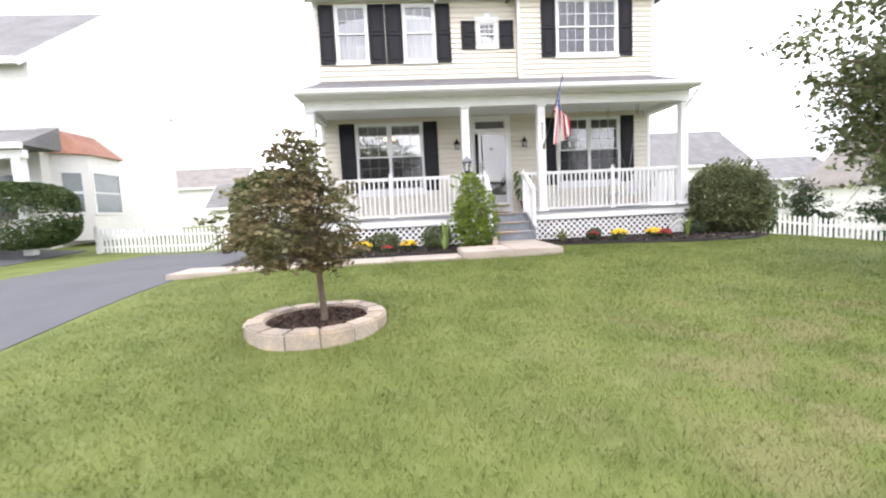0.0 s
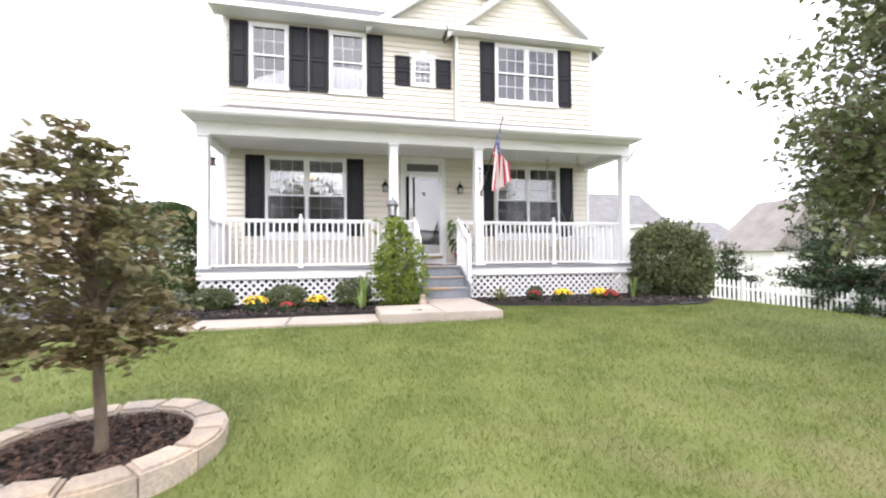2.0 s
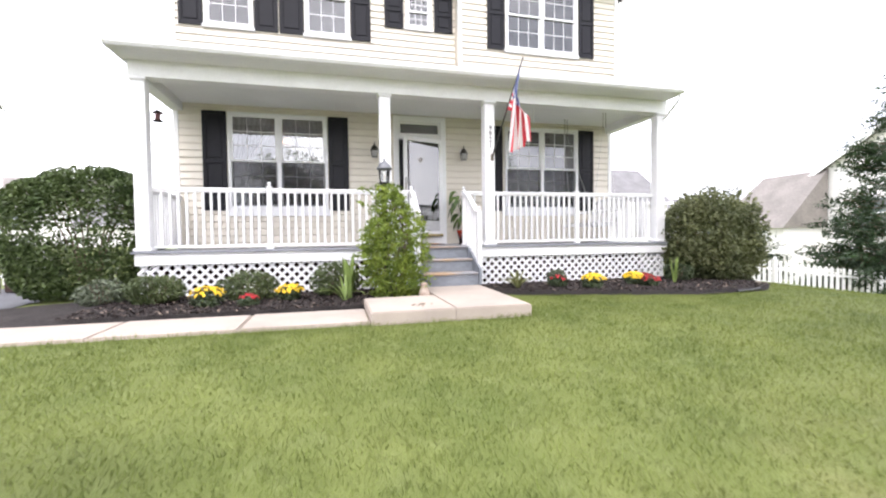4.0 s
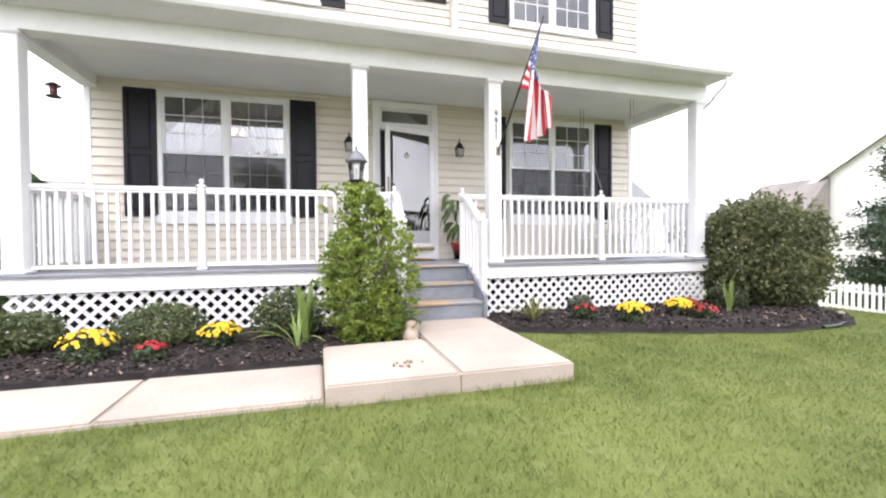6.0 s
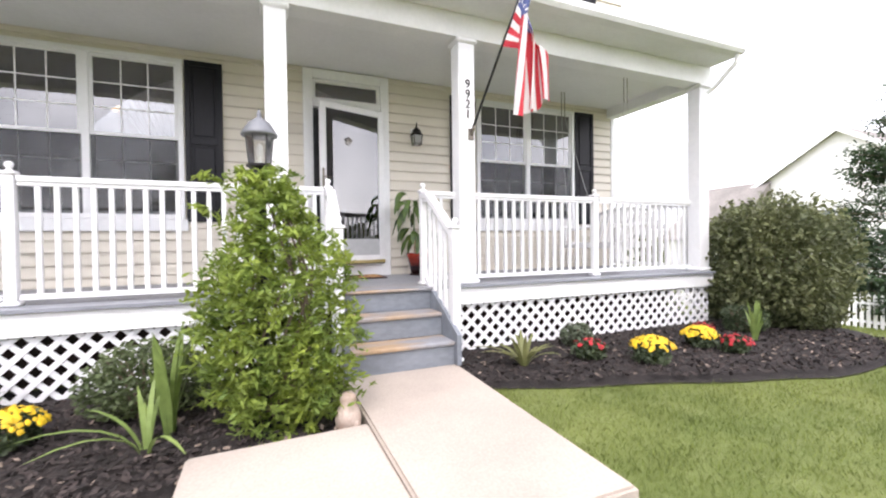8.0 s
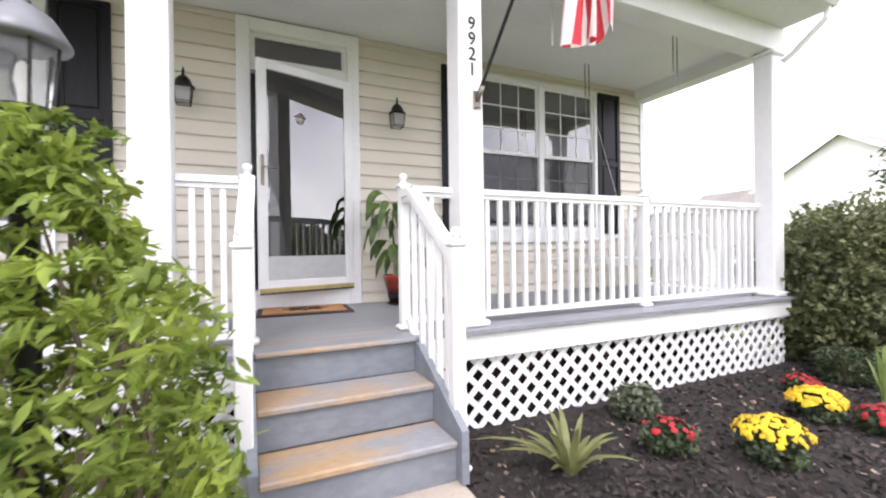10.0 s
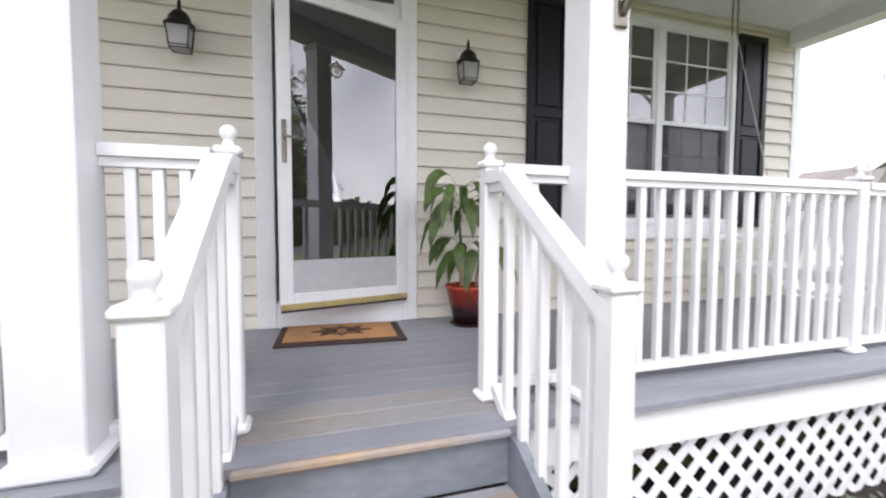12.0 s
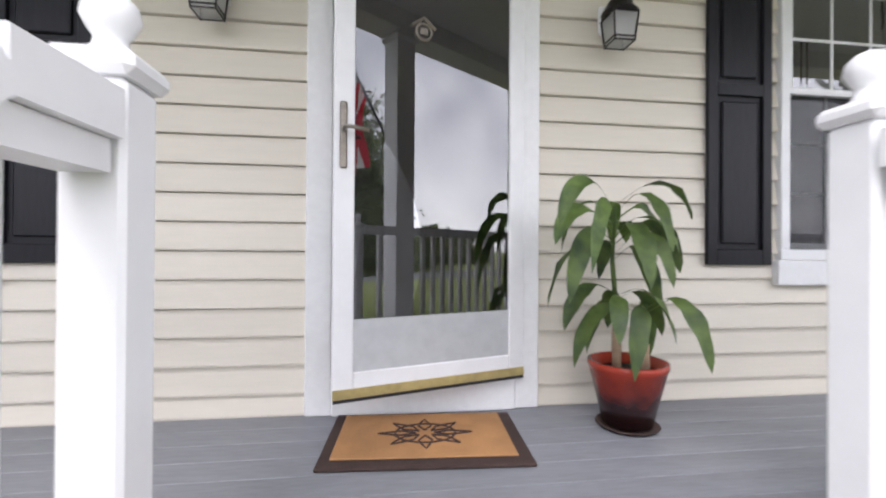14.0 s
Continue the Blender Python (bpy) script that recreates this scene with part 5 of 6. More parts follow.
blade_plant("iris_plant", (0.62, 8.35, gz(0.6, 8.3) + 0.03), 9, 0.70, 0.040, LEAF_SPIKE, "tall light green iris leaves beside the vine", 61, 0.16)
blade_plant("lily_plant", (0.55, 8.12, gz(0.5, 8.1) + 0.03), 8, 0.48, 0.014, LEAF_SPIKE, "drooping pale lily stalks at the bed edge", 62, 0.9)
blade_plant("hosta_plant", (3.33, 8.62, gz(3.33, 8.62) + 0.03), 24, 0.42, 0.020, LEAF_SPENT, "spent yellow-green lily clump beside the steps", 63, 0.9)
blade_plant("iris_plant", (6.18, 8.35, gz(6.1, 8.3) + 0.03), 16, 0.50, 0.017, LEAF_SPIKE, "upright light green iris clump near the tall bush", 64, 0.22)

# garden ornament by the pad: one plain mesh
bm = bmesh.new()
prof = [(0.055, 0.0), (0.075, 0.05), (0.08, 0.10), (0.068, 0.16), (0.045, 0.20), (0.05, 0.235), (0.045, 0.265), (0.02, 0.285)]
turned(bm, 1.62, 7.95, [(r, 0.36 + z * 0.85) for r, z in prof], 14)
tube(bm, [(1.62, 7.95, 0.44), (1.65, 7.90, 0.42), (1.66, 7.87, 0.375)], [0.05, 0.035, 0.025], 8)
part("garden_ornament", bm, material("tan_cast_stone", (0.29, 0.20, 0.15), 0.9, spread=0.2, tint=(0.5, 0.42, 0.36), scale=9, fine=60, bump=0.3), label="small tan cast-stone garden figure at the pad corner", category="garden ornament", smooth=True)
bm = bmesh.new()
turned(bm, 7.15, 7.62, [(0.035, gz(7.15, 7.6)), (0.035, gz(7.15, 7.6) + 0.09), (0.048, gz(7.15, 7.6) + 0.095), (0.045, gz(7.15, 7.6) + 0.125), (0.01, gz(7.15, 7.6) + 0.135)], 12)
part("garden_light", bm, NICKEL, label="small grey garden light at the end of the bed", category="garden light", smooth=True)
bm = bmesh.new()
tube(bm, [(6.4, 7.34, gz(6.4, 7.34) + 0.03), (6.7, 7.37, gz(6.7, 7.37) + 0.03), (7.05, 7.50, gz(7.05, 7.5) + 0.03)], 0.022, 6)
part("bed_edging", bm, POLE, label="black plastic bed edging strip", category="edging")

# leaf litter on the pad
v, f = leaves(np.stack([rng.normal(1.38, 0.10, 14), rng.normal(7.05, 0.05, 14), np.full(14, PAD + 0.006)], 1), 0.022, up=3, droop=0, seed=8)
raw("dry_leaves", v, f, BARK, label="scatter of dry leaves on the concrete pad", kind="stuff", category="leaves")


# ---- things on the porch ----
def wall_lantern(x, z, label):
    y = W - 0.012
    t = thing("wall_lantern", (x, y, z), label, "wall lamp", "lanterns beside the door")
    part("mount", boxes((x - 0.055, x + 0.055, y - 0.03, y, z - 0.10, z + 0.05), bevel=0.012), WHITE, t, "white mounting block")
    part("backplate", boxes((x - 0.032, x + 0.032, y - 0.045, y - 0.031, z - 0.085, z + 0.035), bevel=0.006), BLACKMETAL, t)
    bm = bmesh.new()
    tube(bm, [(x, y - 0.045, z - 0.0), (x, y - 0.08, z + 0.035), (x, y - 0.12, z + 0.03)], 0.010, 6)
    part("arm", bm, BLACKMETAL, t, smooth=True)
    cy = y - 0.125
    part("hood", turned(bmesh.new(), x, cy, [(0.088, z - 0.055), (0.088, z - 0.043), (0.068, z - 0.035), (0.062, z + 0.0), (0.036, z + 0.035), (0.014, z + 0.05), (0.010, z + 0.075), (0.012, z + 0.085), (0.003, z + 0.125)], 16), BLACKMETAL, t, smooth=True)
    bm = bmesh.new()
    a, b = 0.064, 0.050
    for sx, sy in ((-1, -1), (1, -1), (1, 1), (-1, 1)):
        tube(bm, [(x + sx * a, cy + sy * a, z - 0.055), (x + sx * b, cy + sy * b, z - 0.20)], 0.005, 4)
    for w, zz in ((a * 0.985, z - 0.06), (b + 0.002, z - 0.195), (b + 0.004, z - 0.178)):
        for p, q in (((-1, -1), (1, -1)), ((1, -1), (1, 1)), ((1, 1), (-1, 1)), ((-1, 1), (-1, -1))):
            tube(bm, [(x + p[0] * w, cy + p[1] * w, zz), (x + q[0] * w, cy + q[1] * w, zz)], 0.0042, 4)
    part("cage", bm, BLACKMETAL, t, kind="stuff")
    bm = bmesh.new()
    lo, hi = [], []
    for sx, sy in ((-1, -1), (1, -1), (1, 1), (-1, 1)):
        lo.append(bm.verts.new((x + sx * b * 0.95, cy + sy * b * 0.95, z - 0.195)))
        hi.append(bm.verts.new((x + sx * a * 0.95, cy + sy * a * 0.95, z - 0.057)))
    for k in range(4):
        bm.faces.new((lo[k], lo[(k + 1) % 4], hi[(k + 1) % 4], hi[k]))
    o = part("glass", bm, SEEDED, t, "frosted glass panes")
    o.visible_shadow = False
    part("bulb", turned(bmesh.new(), x, cy, [(0.012, z - 0.06), (0.016, z - 0.09), (0.024, z - 0.12), (0.014, z - 0.15), (0.003, z - 0.158)][::-1], 8), BULB, t, smooth=True)


wall_lantern(1.265, 3.07, "dark bronze wall lantern on cream siding by the door")
wall_lantern(3.175, 3.07, "dark bronze wall lantern above the potted plant")

mat = thing("doormat", (2.21, 10.81, DZ), "tan coir doormat with dark border and medallion", "doormat")
mat.rotation_euler = (0, 0, -0.06)


def mpart(name, m, bm, label="", kind=""):
    bmesh.ops.translate(bm, verts=bm.verts, vec=mat.location)
    return part(name, bm, m, mat, label, kind)


mpart("border", MAT_DARK, boxes((-0.40, 0.40, -0.26, 0.24, 0.001, 0.016), bevel=0.005), "dark woven border")
mpart("field", MAT_TAN, boxes((-0.355, 0.345, -0.205, 0.215, 0.017, 0.024), bevel=0.003), "tan coir field")
bm = bmesh.new()
for k in range(8):
    a = k * math.tau / 8
    pts = [(r * 1.25 * math.cos(a + o), r * 0.9 * math.sin(a + o), 0.026) for r, o in ((0.03, 0), (0.08, 0.28), (0.12, 0.1), (0.155, 0), (0.12, -0.1), (0.08, -0.28), (0.03, 0))]
    tube(bm, pts, 0.0045, 4)
tube(bm, [(0.10 * 1.25 * math.cos(k * math.tau / 24), 0.10 * 0.9 * math.sin(k * math.tau / 24), 0.026) for k in range(25)], 0.0045, 4)
mpart("medallion", MAT_DARK, bm, "dark printed medallion", "stuff")

# corn plant in a glazed pot
PX, PY = 3.125, 10.84
pot = thing("potted_plant", (PX, PY, DZ), "corn plant with drooping leaves in a red glazed pot", "potted plant")
POTMAT = bpy.data.materials.new("red_to_black_glaze")
POTMAT.use_nodes = True
pn, pl = POTMAT.node_tree.nodes, POTMAT.node_tree.links
co, sp, cr, nz, ad = pn.new("ShaderNodeTexCoord"), pn.new("ShaderNodeSeparateXYZ"), pn.new("ShaderNodeValToRGB"), pn.new("ShaderNodeTexNoise"), pn.new("ShaderNodeMath")
pl.new(co.outputs["Object"], sp.inputs[0])
nz.inputs["Scale"].default_value = 14
pl.new(co.outputs["Object"], nz.inputs["Vector"])
ad.operation = "MULTIPLY_ADD"
ad.inputs[1].default_value = 0.10
pl.new(nz.outputs["Fac"], ad.inputs[0])
pl.new(sp.outputs["Z"], ad.inputs[2])
cr.color_ramp.elements[0].position, cr.color_ramp.elements[0].color = 0.17, (0.022, 0.006, 0.007, 1)
cr.color_ramp.elements[1].position, cr.color_ramp.elements[1].color = 0.36, (0.36, 0.035, 0.015, 1)
pl.new(ad.outputs[0], cr.inputs["Fac"])
pl.new(cr.outputs["Color"], pn["Principled BSDF"].inputs["Base Color"])
pn["Principled BSDF"].inputs["Roughness"].default_value = 0.22
PR = 0.91
part("pot", turned(bmesh.new(), PX, PY, [(PR * r, DZ + PR * h) for r, h in ((0.118, 0.022), (0.150, 0.16), (0.182, 0.29), (0.190, 0.30), (0.188, 0.325), (0.172, 0.325), (0.165, 0.27), (0.02, 0.268))], 32), POTMAT, pot, "red glaze darkening to black at the foot", smooth=True)
part("saucer", turned(bmesh.new(), PX, PY, [(0.11, DZ + 0.001), (0.137, DZ + 0.016), (0.133, DZ + 0.0188), (0.107, DZ + 0.009)], 28), MAT_DARK, pot, "dark saucer", smooth=True)
part("soil", turned(bmesh.new(), PX, PY, [(0.145, DZ + 0.247), (0.03, DZ + 0.254)], 20), MULCH, pot, smooth=True)
part("cane", tube(bmesh.new(), [(PX - 0.05, PY, DZ + 0.24), (PX - 0.055, PY, DZ + 0.53)], [0.021, 0.018], 10), CANE, pot, "pale bare cane", smooth=True)
part("cane", tube(bmesh.new(), [(PX + 0.065, PY - 0.03, DZ + 0.24), (PX + 0.06, PY - 0.03, DZ + 0.375)], [0.024, 0.022], 10), CANE, pot, "short pale cane", smooth=True)
bm = tube(bmesh.new(), [(PX - 0.055, PY, DZ + 0.52), (PX - 0.075, PY, DZ + 0.75), (PX - 0.06, PY, DZ + 0.99)], [0.012, 0.010, 0.005], 8)
tube(bm, [(PX + 0.06, PY - 0.03, DZ + 0.36), (PX + 0.065, PY - 0.035, DZ + 0.55)], [0.011, 0.006], 8)
part("stem", bm, LEAF_HOUSE, pot, smooth=True)
g = random.Random(9)


def strap_leaf(x, y, z, a, L, w, rise, fall, roll=0.0):
    """A leaf on a thin stalk: it rises, arches over and hangs, its blade waved and rolled about its rib."""
    d, s = Vector((math.cos(a), math.sin(a), 0)), Vector((-math.sin(a), math.cos(a), 0))
    bm = bmesh.new()
    rows = []
    pts = []
    for k in range(13):
        f = k / 12
        pts.append(Vector((x, y, z)) + d * (L * 0.62 * math.sin(f * 1.45)) + s * (0.10 * L * roll * f * f) + Vector((0, 0, rise * L * math.sin(min(f, 0.72) * 2.18) - fall * L * max(0.0, f - 0.22) ** 1.45)))
    for k, p in enumerate(pts):
        f = k / 12
        t = (pts[min(12, k + 1)] - pts[max(0, k - 1)]).normalized()
        q = max(0.0, (f - 0.30) / 0.70)
        ww = w * (0.09 + math.sin(math.pi * q ** 0.8) ** 0.8) * (1 if f < 0.99 else 0.1)
        side = (s * math.cos(roll) + t.cross(s) * math.sin(roll)).normalized()
        up_ = t.cross(side)
        wave = 0.16 * ww * math.sin(k * 1.9 + a * 3)
        rows.append([bm.verts.new(p - side * ww + up_ * wave), bm.verts.new(p - up_ * ww * 0.30), bm.verts.new(p + side * ww - up_ * wave)])
    for r0, r1 in zip(rows, rows[1:]):
        for k in (0, 1):
            bm.faces.new((r0[k], r0[k + 1], r1[k + 1], r1[k]))
    part("leaf", bm, LEAF_HOUSE, pot, smooth=True)


for i in range(19):
    a = i * 2.399 + 0.4
    zz = DZ + 0.75 + 0.24 * (i / 18)
    reach = 1.0 if math.sin(a) < 0.5 else 0.72
    strap_leaf(PX - 0.065, PY, zz, a, (0.41 + 0.12 * g.random()) * reach, 0.031 + 0.014 * g.random(), 0.24 + 0.20 * g.random(), 0.80 + 0.55 * g.random() - 0.25 * (i / 18), g.uniform(-0.9, 0.9))
for i in range(6):
    strap_leaf(PX + 0.065, PY - 0.035, DZ + 0.47 + 0.08 * g.random(), i * 1.05 - 2.2, 0.44 + 0.08 * g.random(), 0.040, 0.26, 0.95 + 0.2 * g.random(), g.uniform(-0.6, 0.6))
for i in range(6):
    strap_leaf(PX - 0.06, PY, DZ + 0.56 + 0.04 * g.random(), i * 1.05 + 2.2, 0.34 + 0.08 * g.random(), 0.036, 0.20, 0.9, g.uniform(-0.6, 0.6))

# house numbers
for i, ch in enumerate("9921"):
    cu = bpy.data.curves.new("house_number", "FONT")
    cu.body, cu.size, cu.extrude, cu.align_x, cu.align_y = ch, 0.125, 0.003, "CENTER", "CENTER"
    cu.materials.append(BLACKMETAL)
    o = new("house_number", cu)
    o.location, o.rotation_euler = (3.165, 9.3735, 3.16 - 0.105 * i), (radians(90), 0, 0)
    tagged(o, "black house number on the white column", "house number", "house numbers on the column")

# flagpole and hanging flag
fp = thing("flagpole", (3.20, 9.40, 2.64), "black flagpole in a white bracket on the column", "flagpole")
part("bracket", boxes((3.165, 3.225, 9.362, 9.376, 2.58, 2.70), bevel=0.005), NICKEL, fp)
part("socket", tube(bmesh.new(), [(3.198, 9.365, 2.63), (3.205, 9.30, 2.71)], 0.015, 10), NICKEL, fp, smooth=True)
TIP, FOOT = Vector((3.30, 8.30, 3.97)), Vector((3.196, 9.375, 2.64))
part("pole", tube(bmesh.new(), [FOOT, TIP], 0.0125, 10), POLE, fp, smooth=True)
part("tip", turned(bmesh.new(), TIP.x, TIP.y, [(0.010, TIP.z - 0.01), (0.018, TIP.z + 0.01), (0.004, TIP.z + 0.03)], 10), POLE, fp, smooth=True)
CLOTH_R = material("red_cloth", (0.62, 0.05, 0.07), 0.85, spread=0.08, scale=8, fine=120, bump=0.15, through_light=0.35)
CLOTH_W = material("white_cloth", (0.82, 0.81, 0.80), 0.85, spread=0.04, scale=8, fine=120, bump=0.15, through_light=0.35)
CLOTH_B = material("blue_cloth", (0.085, 0.11, 0.27), 0.85, spread=0.08, scale=8, fine=120, bump=0.15, through_light=0.35)


def flag_point(u, v):
    """u along the hoist from the tip (0) to its lower end (1), v from hoist to fly; the cloth hangs in folds."""
    hoist = TIP.lerp(FOOT, 0.02 + 0.46 * u)
    gather = max(0.0, 1 - v * 2.6)
    wave = min(1, v * 3)
    x = hoist.x * gather + (1 - gather) * (3.27 + 0.34 * (u - 0.5) * (0.75 + 0.5 * v)) + 0.045 * math.sin(u * 19 + v * 2) * wave
    y = hoist.y * gather + (1 - gather) * (8.36 + 0.10 * (u - 0.5)) + 0.06 * math.cos(u * 16 + v * 3) * wave
    z = hoist.z + (2.50 + 0.24 * u - hoist.z) * v + 0.015 * math.sin(u * 9) * wave
    return (x, y, z)


flag = thing("flag", (3.32, 8.56, 3.3), "red, white and blue striped flag hanging limp in folds", "flag")
for i in range(13):
    short = i < 7
    v0 = 0.40 if short else 0.0
    bm = bmesh.new()
    rows = []
    for j in range(31):
        v = v0 + (1 - v0) * j / 30
        rows.append([bm.verts.new(flag_point((i + k / 3) / 13, v)) for k in range(4)])
    for r0, r1 in zip(rows, rows[1:]):
        for k in range(3):
            bm.faces.new((r0[k], r0[k + 1], r1[k + 1], r1[k]))
    part("stripe", bm, CLOTH_W if i % 2 else CLOTH_R, flag, "white stripe" if i % 2 else "red stripe", smooth=True)
bm = bmesh.new()
rows = [[bm.verts.new(flag_point(k / 20 * 7 / 13, 0.40 * j / 16)) for k in range(21)] for j in range(17)]
for r0, r1 in zip(rows, rows[1:]):
    for k in range(20):
        bm.faces.new((r0[k], r0[k + 1], r1[k + 1], r1[k]))
part("canton", bm, CLOTH_B, flag, "blue canton", smooth=True)
bm = bmesh.new()
for j in range(9):
    for k in range(6 if j % 2 == 0 else 5):
        u, v = ((k + (0.5 if j % 2 == 0 else 1.0)) / 6) * 7 / 13, 0.40 * (j + 0.6) / 9.2
        p, pu, pv = Vector(flag_point(u, v)), Vector(flag_point(u + 0.01, v)), Vector(flag_point(u, v + 0.01))
        a, b = (pu - p).normalized(), (pv - p).normalized()
        nrm = a.cross(b).normalized()
        for side in (-0.003, 0.003):
            ring = [bm.verts.new(p + nrm * side + (a * math.cos(q * math.tau / 10) + b * math.sin(q * math.tau / 10)) * (0.020 if q % 2 else 0.009)) for q in range(10)]
            bm.faces.new(ring)
part("stars", bm, CLOTH_W, flag, "small white stars", kind="stuff")

# porch swing, seen from the steps side on
sw = thing("porch_swing", (5.85, 10.25, 1.45), "white painted slatted porch swing hung on chains", "porch swing")
part("seat_frame", boxes((5.50, 6.05, 9.72, 9.76, 1.40, 1.46), (5.50, 6.05, 10.74, 10.78, 1.40, 1.46), (5.46, 5.50, 9.72, 10.78, 1.40, 1.46), (6.05, 6.09, 9.72, 10.78, 1.40, 1.46), bevel=0.004), WOODCHAIR, sw)
for i in range(6):
    part("seat_slat", boxes((5.49 + 0.098 * i, 5.575 + 0.098 * i, 9.70, 10.80, 1.462, 1.482), bevel=0.003), WOODCHAIR, sw)
for i in range(11):
    y = 9.76 + 0.093 * i
    bm = bmesh.new()
    beam(bm, (6.06, y + 0.025, 1.46), (6.20, y + 0.025, 1.92 + 0.05 * math.sin(math.pi * i / 10)), 0.05, 0.016, up=(1, 0, 0))
    part("back_slat", bm, WOODCHAIR, sw)
bm = bmesh.new()
tube(bm, [(6.215, 9.72 + 0.106 * k, 1.93 + 0.06 * math.sin(math.pi * k / 10)) for k in range(11)], 0.026, 6)
part("top_rail", bm, WOODCHAIR, sw)
for y in (9.73, 10.77):
    part("arm_post", boxes((5.52, 5.56, y - 0.02, y + 0.02, 1.46, 1.69), bevel=0.003), WOODCHAIR, sw)
    bm = bmesh.new()
    tube(bm, [(5.44, y, 1.685), (5.52, y, 1.71), (5.75, y, 1.70), (5.98, y, 1.73), (6.13, y, 1.74)], 0.028, 6)
    part("armrest", bm, WOODCHAIR, sw)
CHAIN = material("pale_chain", (0.62, 0.62, 0.62), 0.5, metal=0.0, spread=0.1, bump=0)
for y, cx in ((9.80, 5.80), (10.70, 5.46)):
    part("ceiling_rod", tube(bmesh.new(), [(cx - 0.03, y, 3.40), (cx - 0.03, y, 3.795)], 0.007, 6), NICKEL, sw, "dark metal rod")
    part("ceiling_rod", tube(bmesh.new(), [(cx + 0.03, y, 3.40), (cx + 0.03, y, 3.795)], 0.007, 6), NICKEL, sw, "dark metal rod")
    for xx, zz, e in ((5.54, 1.70, -0.03), (6.10, 1.74, 0.03)):
        part("chain", tube(bmesh.new(), [(xx, y, zz), (cx + e, y, 3.40)], 0.003, 5), CHAIN, sw)


# hanging lantern at the open end, wind chime, ceiling hooks
shrub("loose_shrub", (9.3, 9.95, gz(9.3, 9.95)), (0.45, 0.45, 0.72), 3500, 0.04, LEAF_HEDGE, "loose light green shrub behind the tall bush", 45, rough=0.35)
bl = thing("bird_feeder", (-2.43, 10.41, 3.3), "small dark hanging bird feeder at the open porch end", "bird feeder")
part("cord", tube(bmesh.new(), [(-2.43, 10.41, 3.41), (-2.43, 10.41, 3.65)], 0.003, 4), POLE, bl)
part("roof", turned(bmesh.new(), -2.43, 10.41, [(0.085, 3.385), (0.085, 3.395), (0.03, 3.43), (0.004, 3.44)], 12), BLACKMETAL, bl, smooth=True)
part("tube", turned(bmesh.new(), -2.43, 10.41, [(0.042, 3.26), (0.042, 3.384)], 10), material("dull_red_plastic", (0.15, 0.06, 0.06), 0.5, spread=0.1, bump=0), bl, smooth=True)
part("tray", turned(bmesh.new(), -2.43, 10.41, [(0.03, 3.235), (0.085, 3.245), (0.085, 3.258)], 12), BLACKMETAL, bl, smooth=True)
wc = thing("hanging_hook", (4.25, 9.85, 3.5), "thin white hanging rod under the porch ceiling", "hook")
part("rod", tube(bmesh.new(), [(4.25, 9.85, 3.42), (4.25, 9.85, 3.798)], 0.010, 6), WHITE, wc)


# curtains and the lit fixture indoors
def curtain(x0, x1, z0, z1, y, label, tie=None, folds=9):
    t = thing("curtain", ((x0 + x1) / 2, y, z1), label, "curtain", "sheer curtains in the windows")
    bm = bmesh.new()
    rows = []
    for j in range(17):
        f = j / 16
        z = z1 + (z0 - z1) * f
        a, b = x0, x1
        if tie == "left":
            b = x1 - (x1 - x0) * 0.86 * min(1, f * 1.55) ** 1.35
        if tie == "right":
            a = x0 + (x1 - x0) * 0.86 * min(1, f * 1.55) ** 1.35
        rows.append([bm.verts.new((a + (b - a) * k / 40, y + 0.018 * math.sin(k / 40 * folds * math.tau), z)) for k in range(41)])
    for r0, r1 in zip(rows, rows[1:]):
        for k in range(40):
            bm.faces.new((r0[k], r0[k + 1], r1[k + 1], r1[k]))
    part("cloth", bm, CURTAIN, t, smooth=True)


for x0, x1, z0, z1 in LOWER:
    m = (x0 + x1) / 2
    curtain(x0 + 0.03, m - 0.02, z0 - 0.1, z1 - 0.02, W + 0.19, "white sheer curtain tied back in the wide window", "left")
    curtain(m + 0.02, x1 - 0.03, z0 - 0.1, z1 - 0.02, W + 0.19, "white sheer curtain tied back in the wide window", "right")
for x0, x1, z0, z1 in UPPER_L:
    curtain(x0 + 0.02, x1 - 0.02, z0 - 0.05, z1, W + 0.10, "white sheer curtain drawn across an upper window")
for x0, x1, z0, z1 in UPPER_R:
    curtain(x0 + 0.02, x1 - 0.02, z0 - 0.05, z1, BY + 0.10, "white sheer curtain drawn across an upper window", folds=16)
ch = thing("chandelier", (-0.66, 13.0, 3.55), "small lit chandelier with warm glass shades", "chandelier")
part("stem", tube(bmesh.new(), [(-0.66, 13.0, 3.5), (-0.66, 13.0, 3.89)], 0.01, 6), BRASS, ch)
for k in range(5):
    a = k * math.tau / 5 + 0.3
    x, y = -0.66 + 0.15 * math.cos(a), 13.0 + 0.15 * math.sin(a)
    part("arm", tube(bmesh.new(), [(-0.66, 13.0, 3.5), ((x - 0.66) / 2, (y + 13.0) / 2, 3.44), (x, y, 3.5)], 0.007, 5), BRASS, ch)
    part("shade", turned(bmesh.new(), x, y, [(0.022, 3.50), (0.045, 3.53), (0.055, 3.58)], 10), WARM, ch, "glowing glass shade", smooth=True)
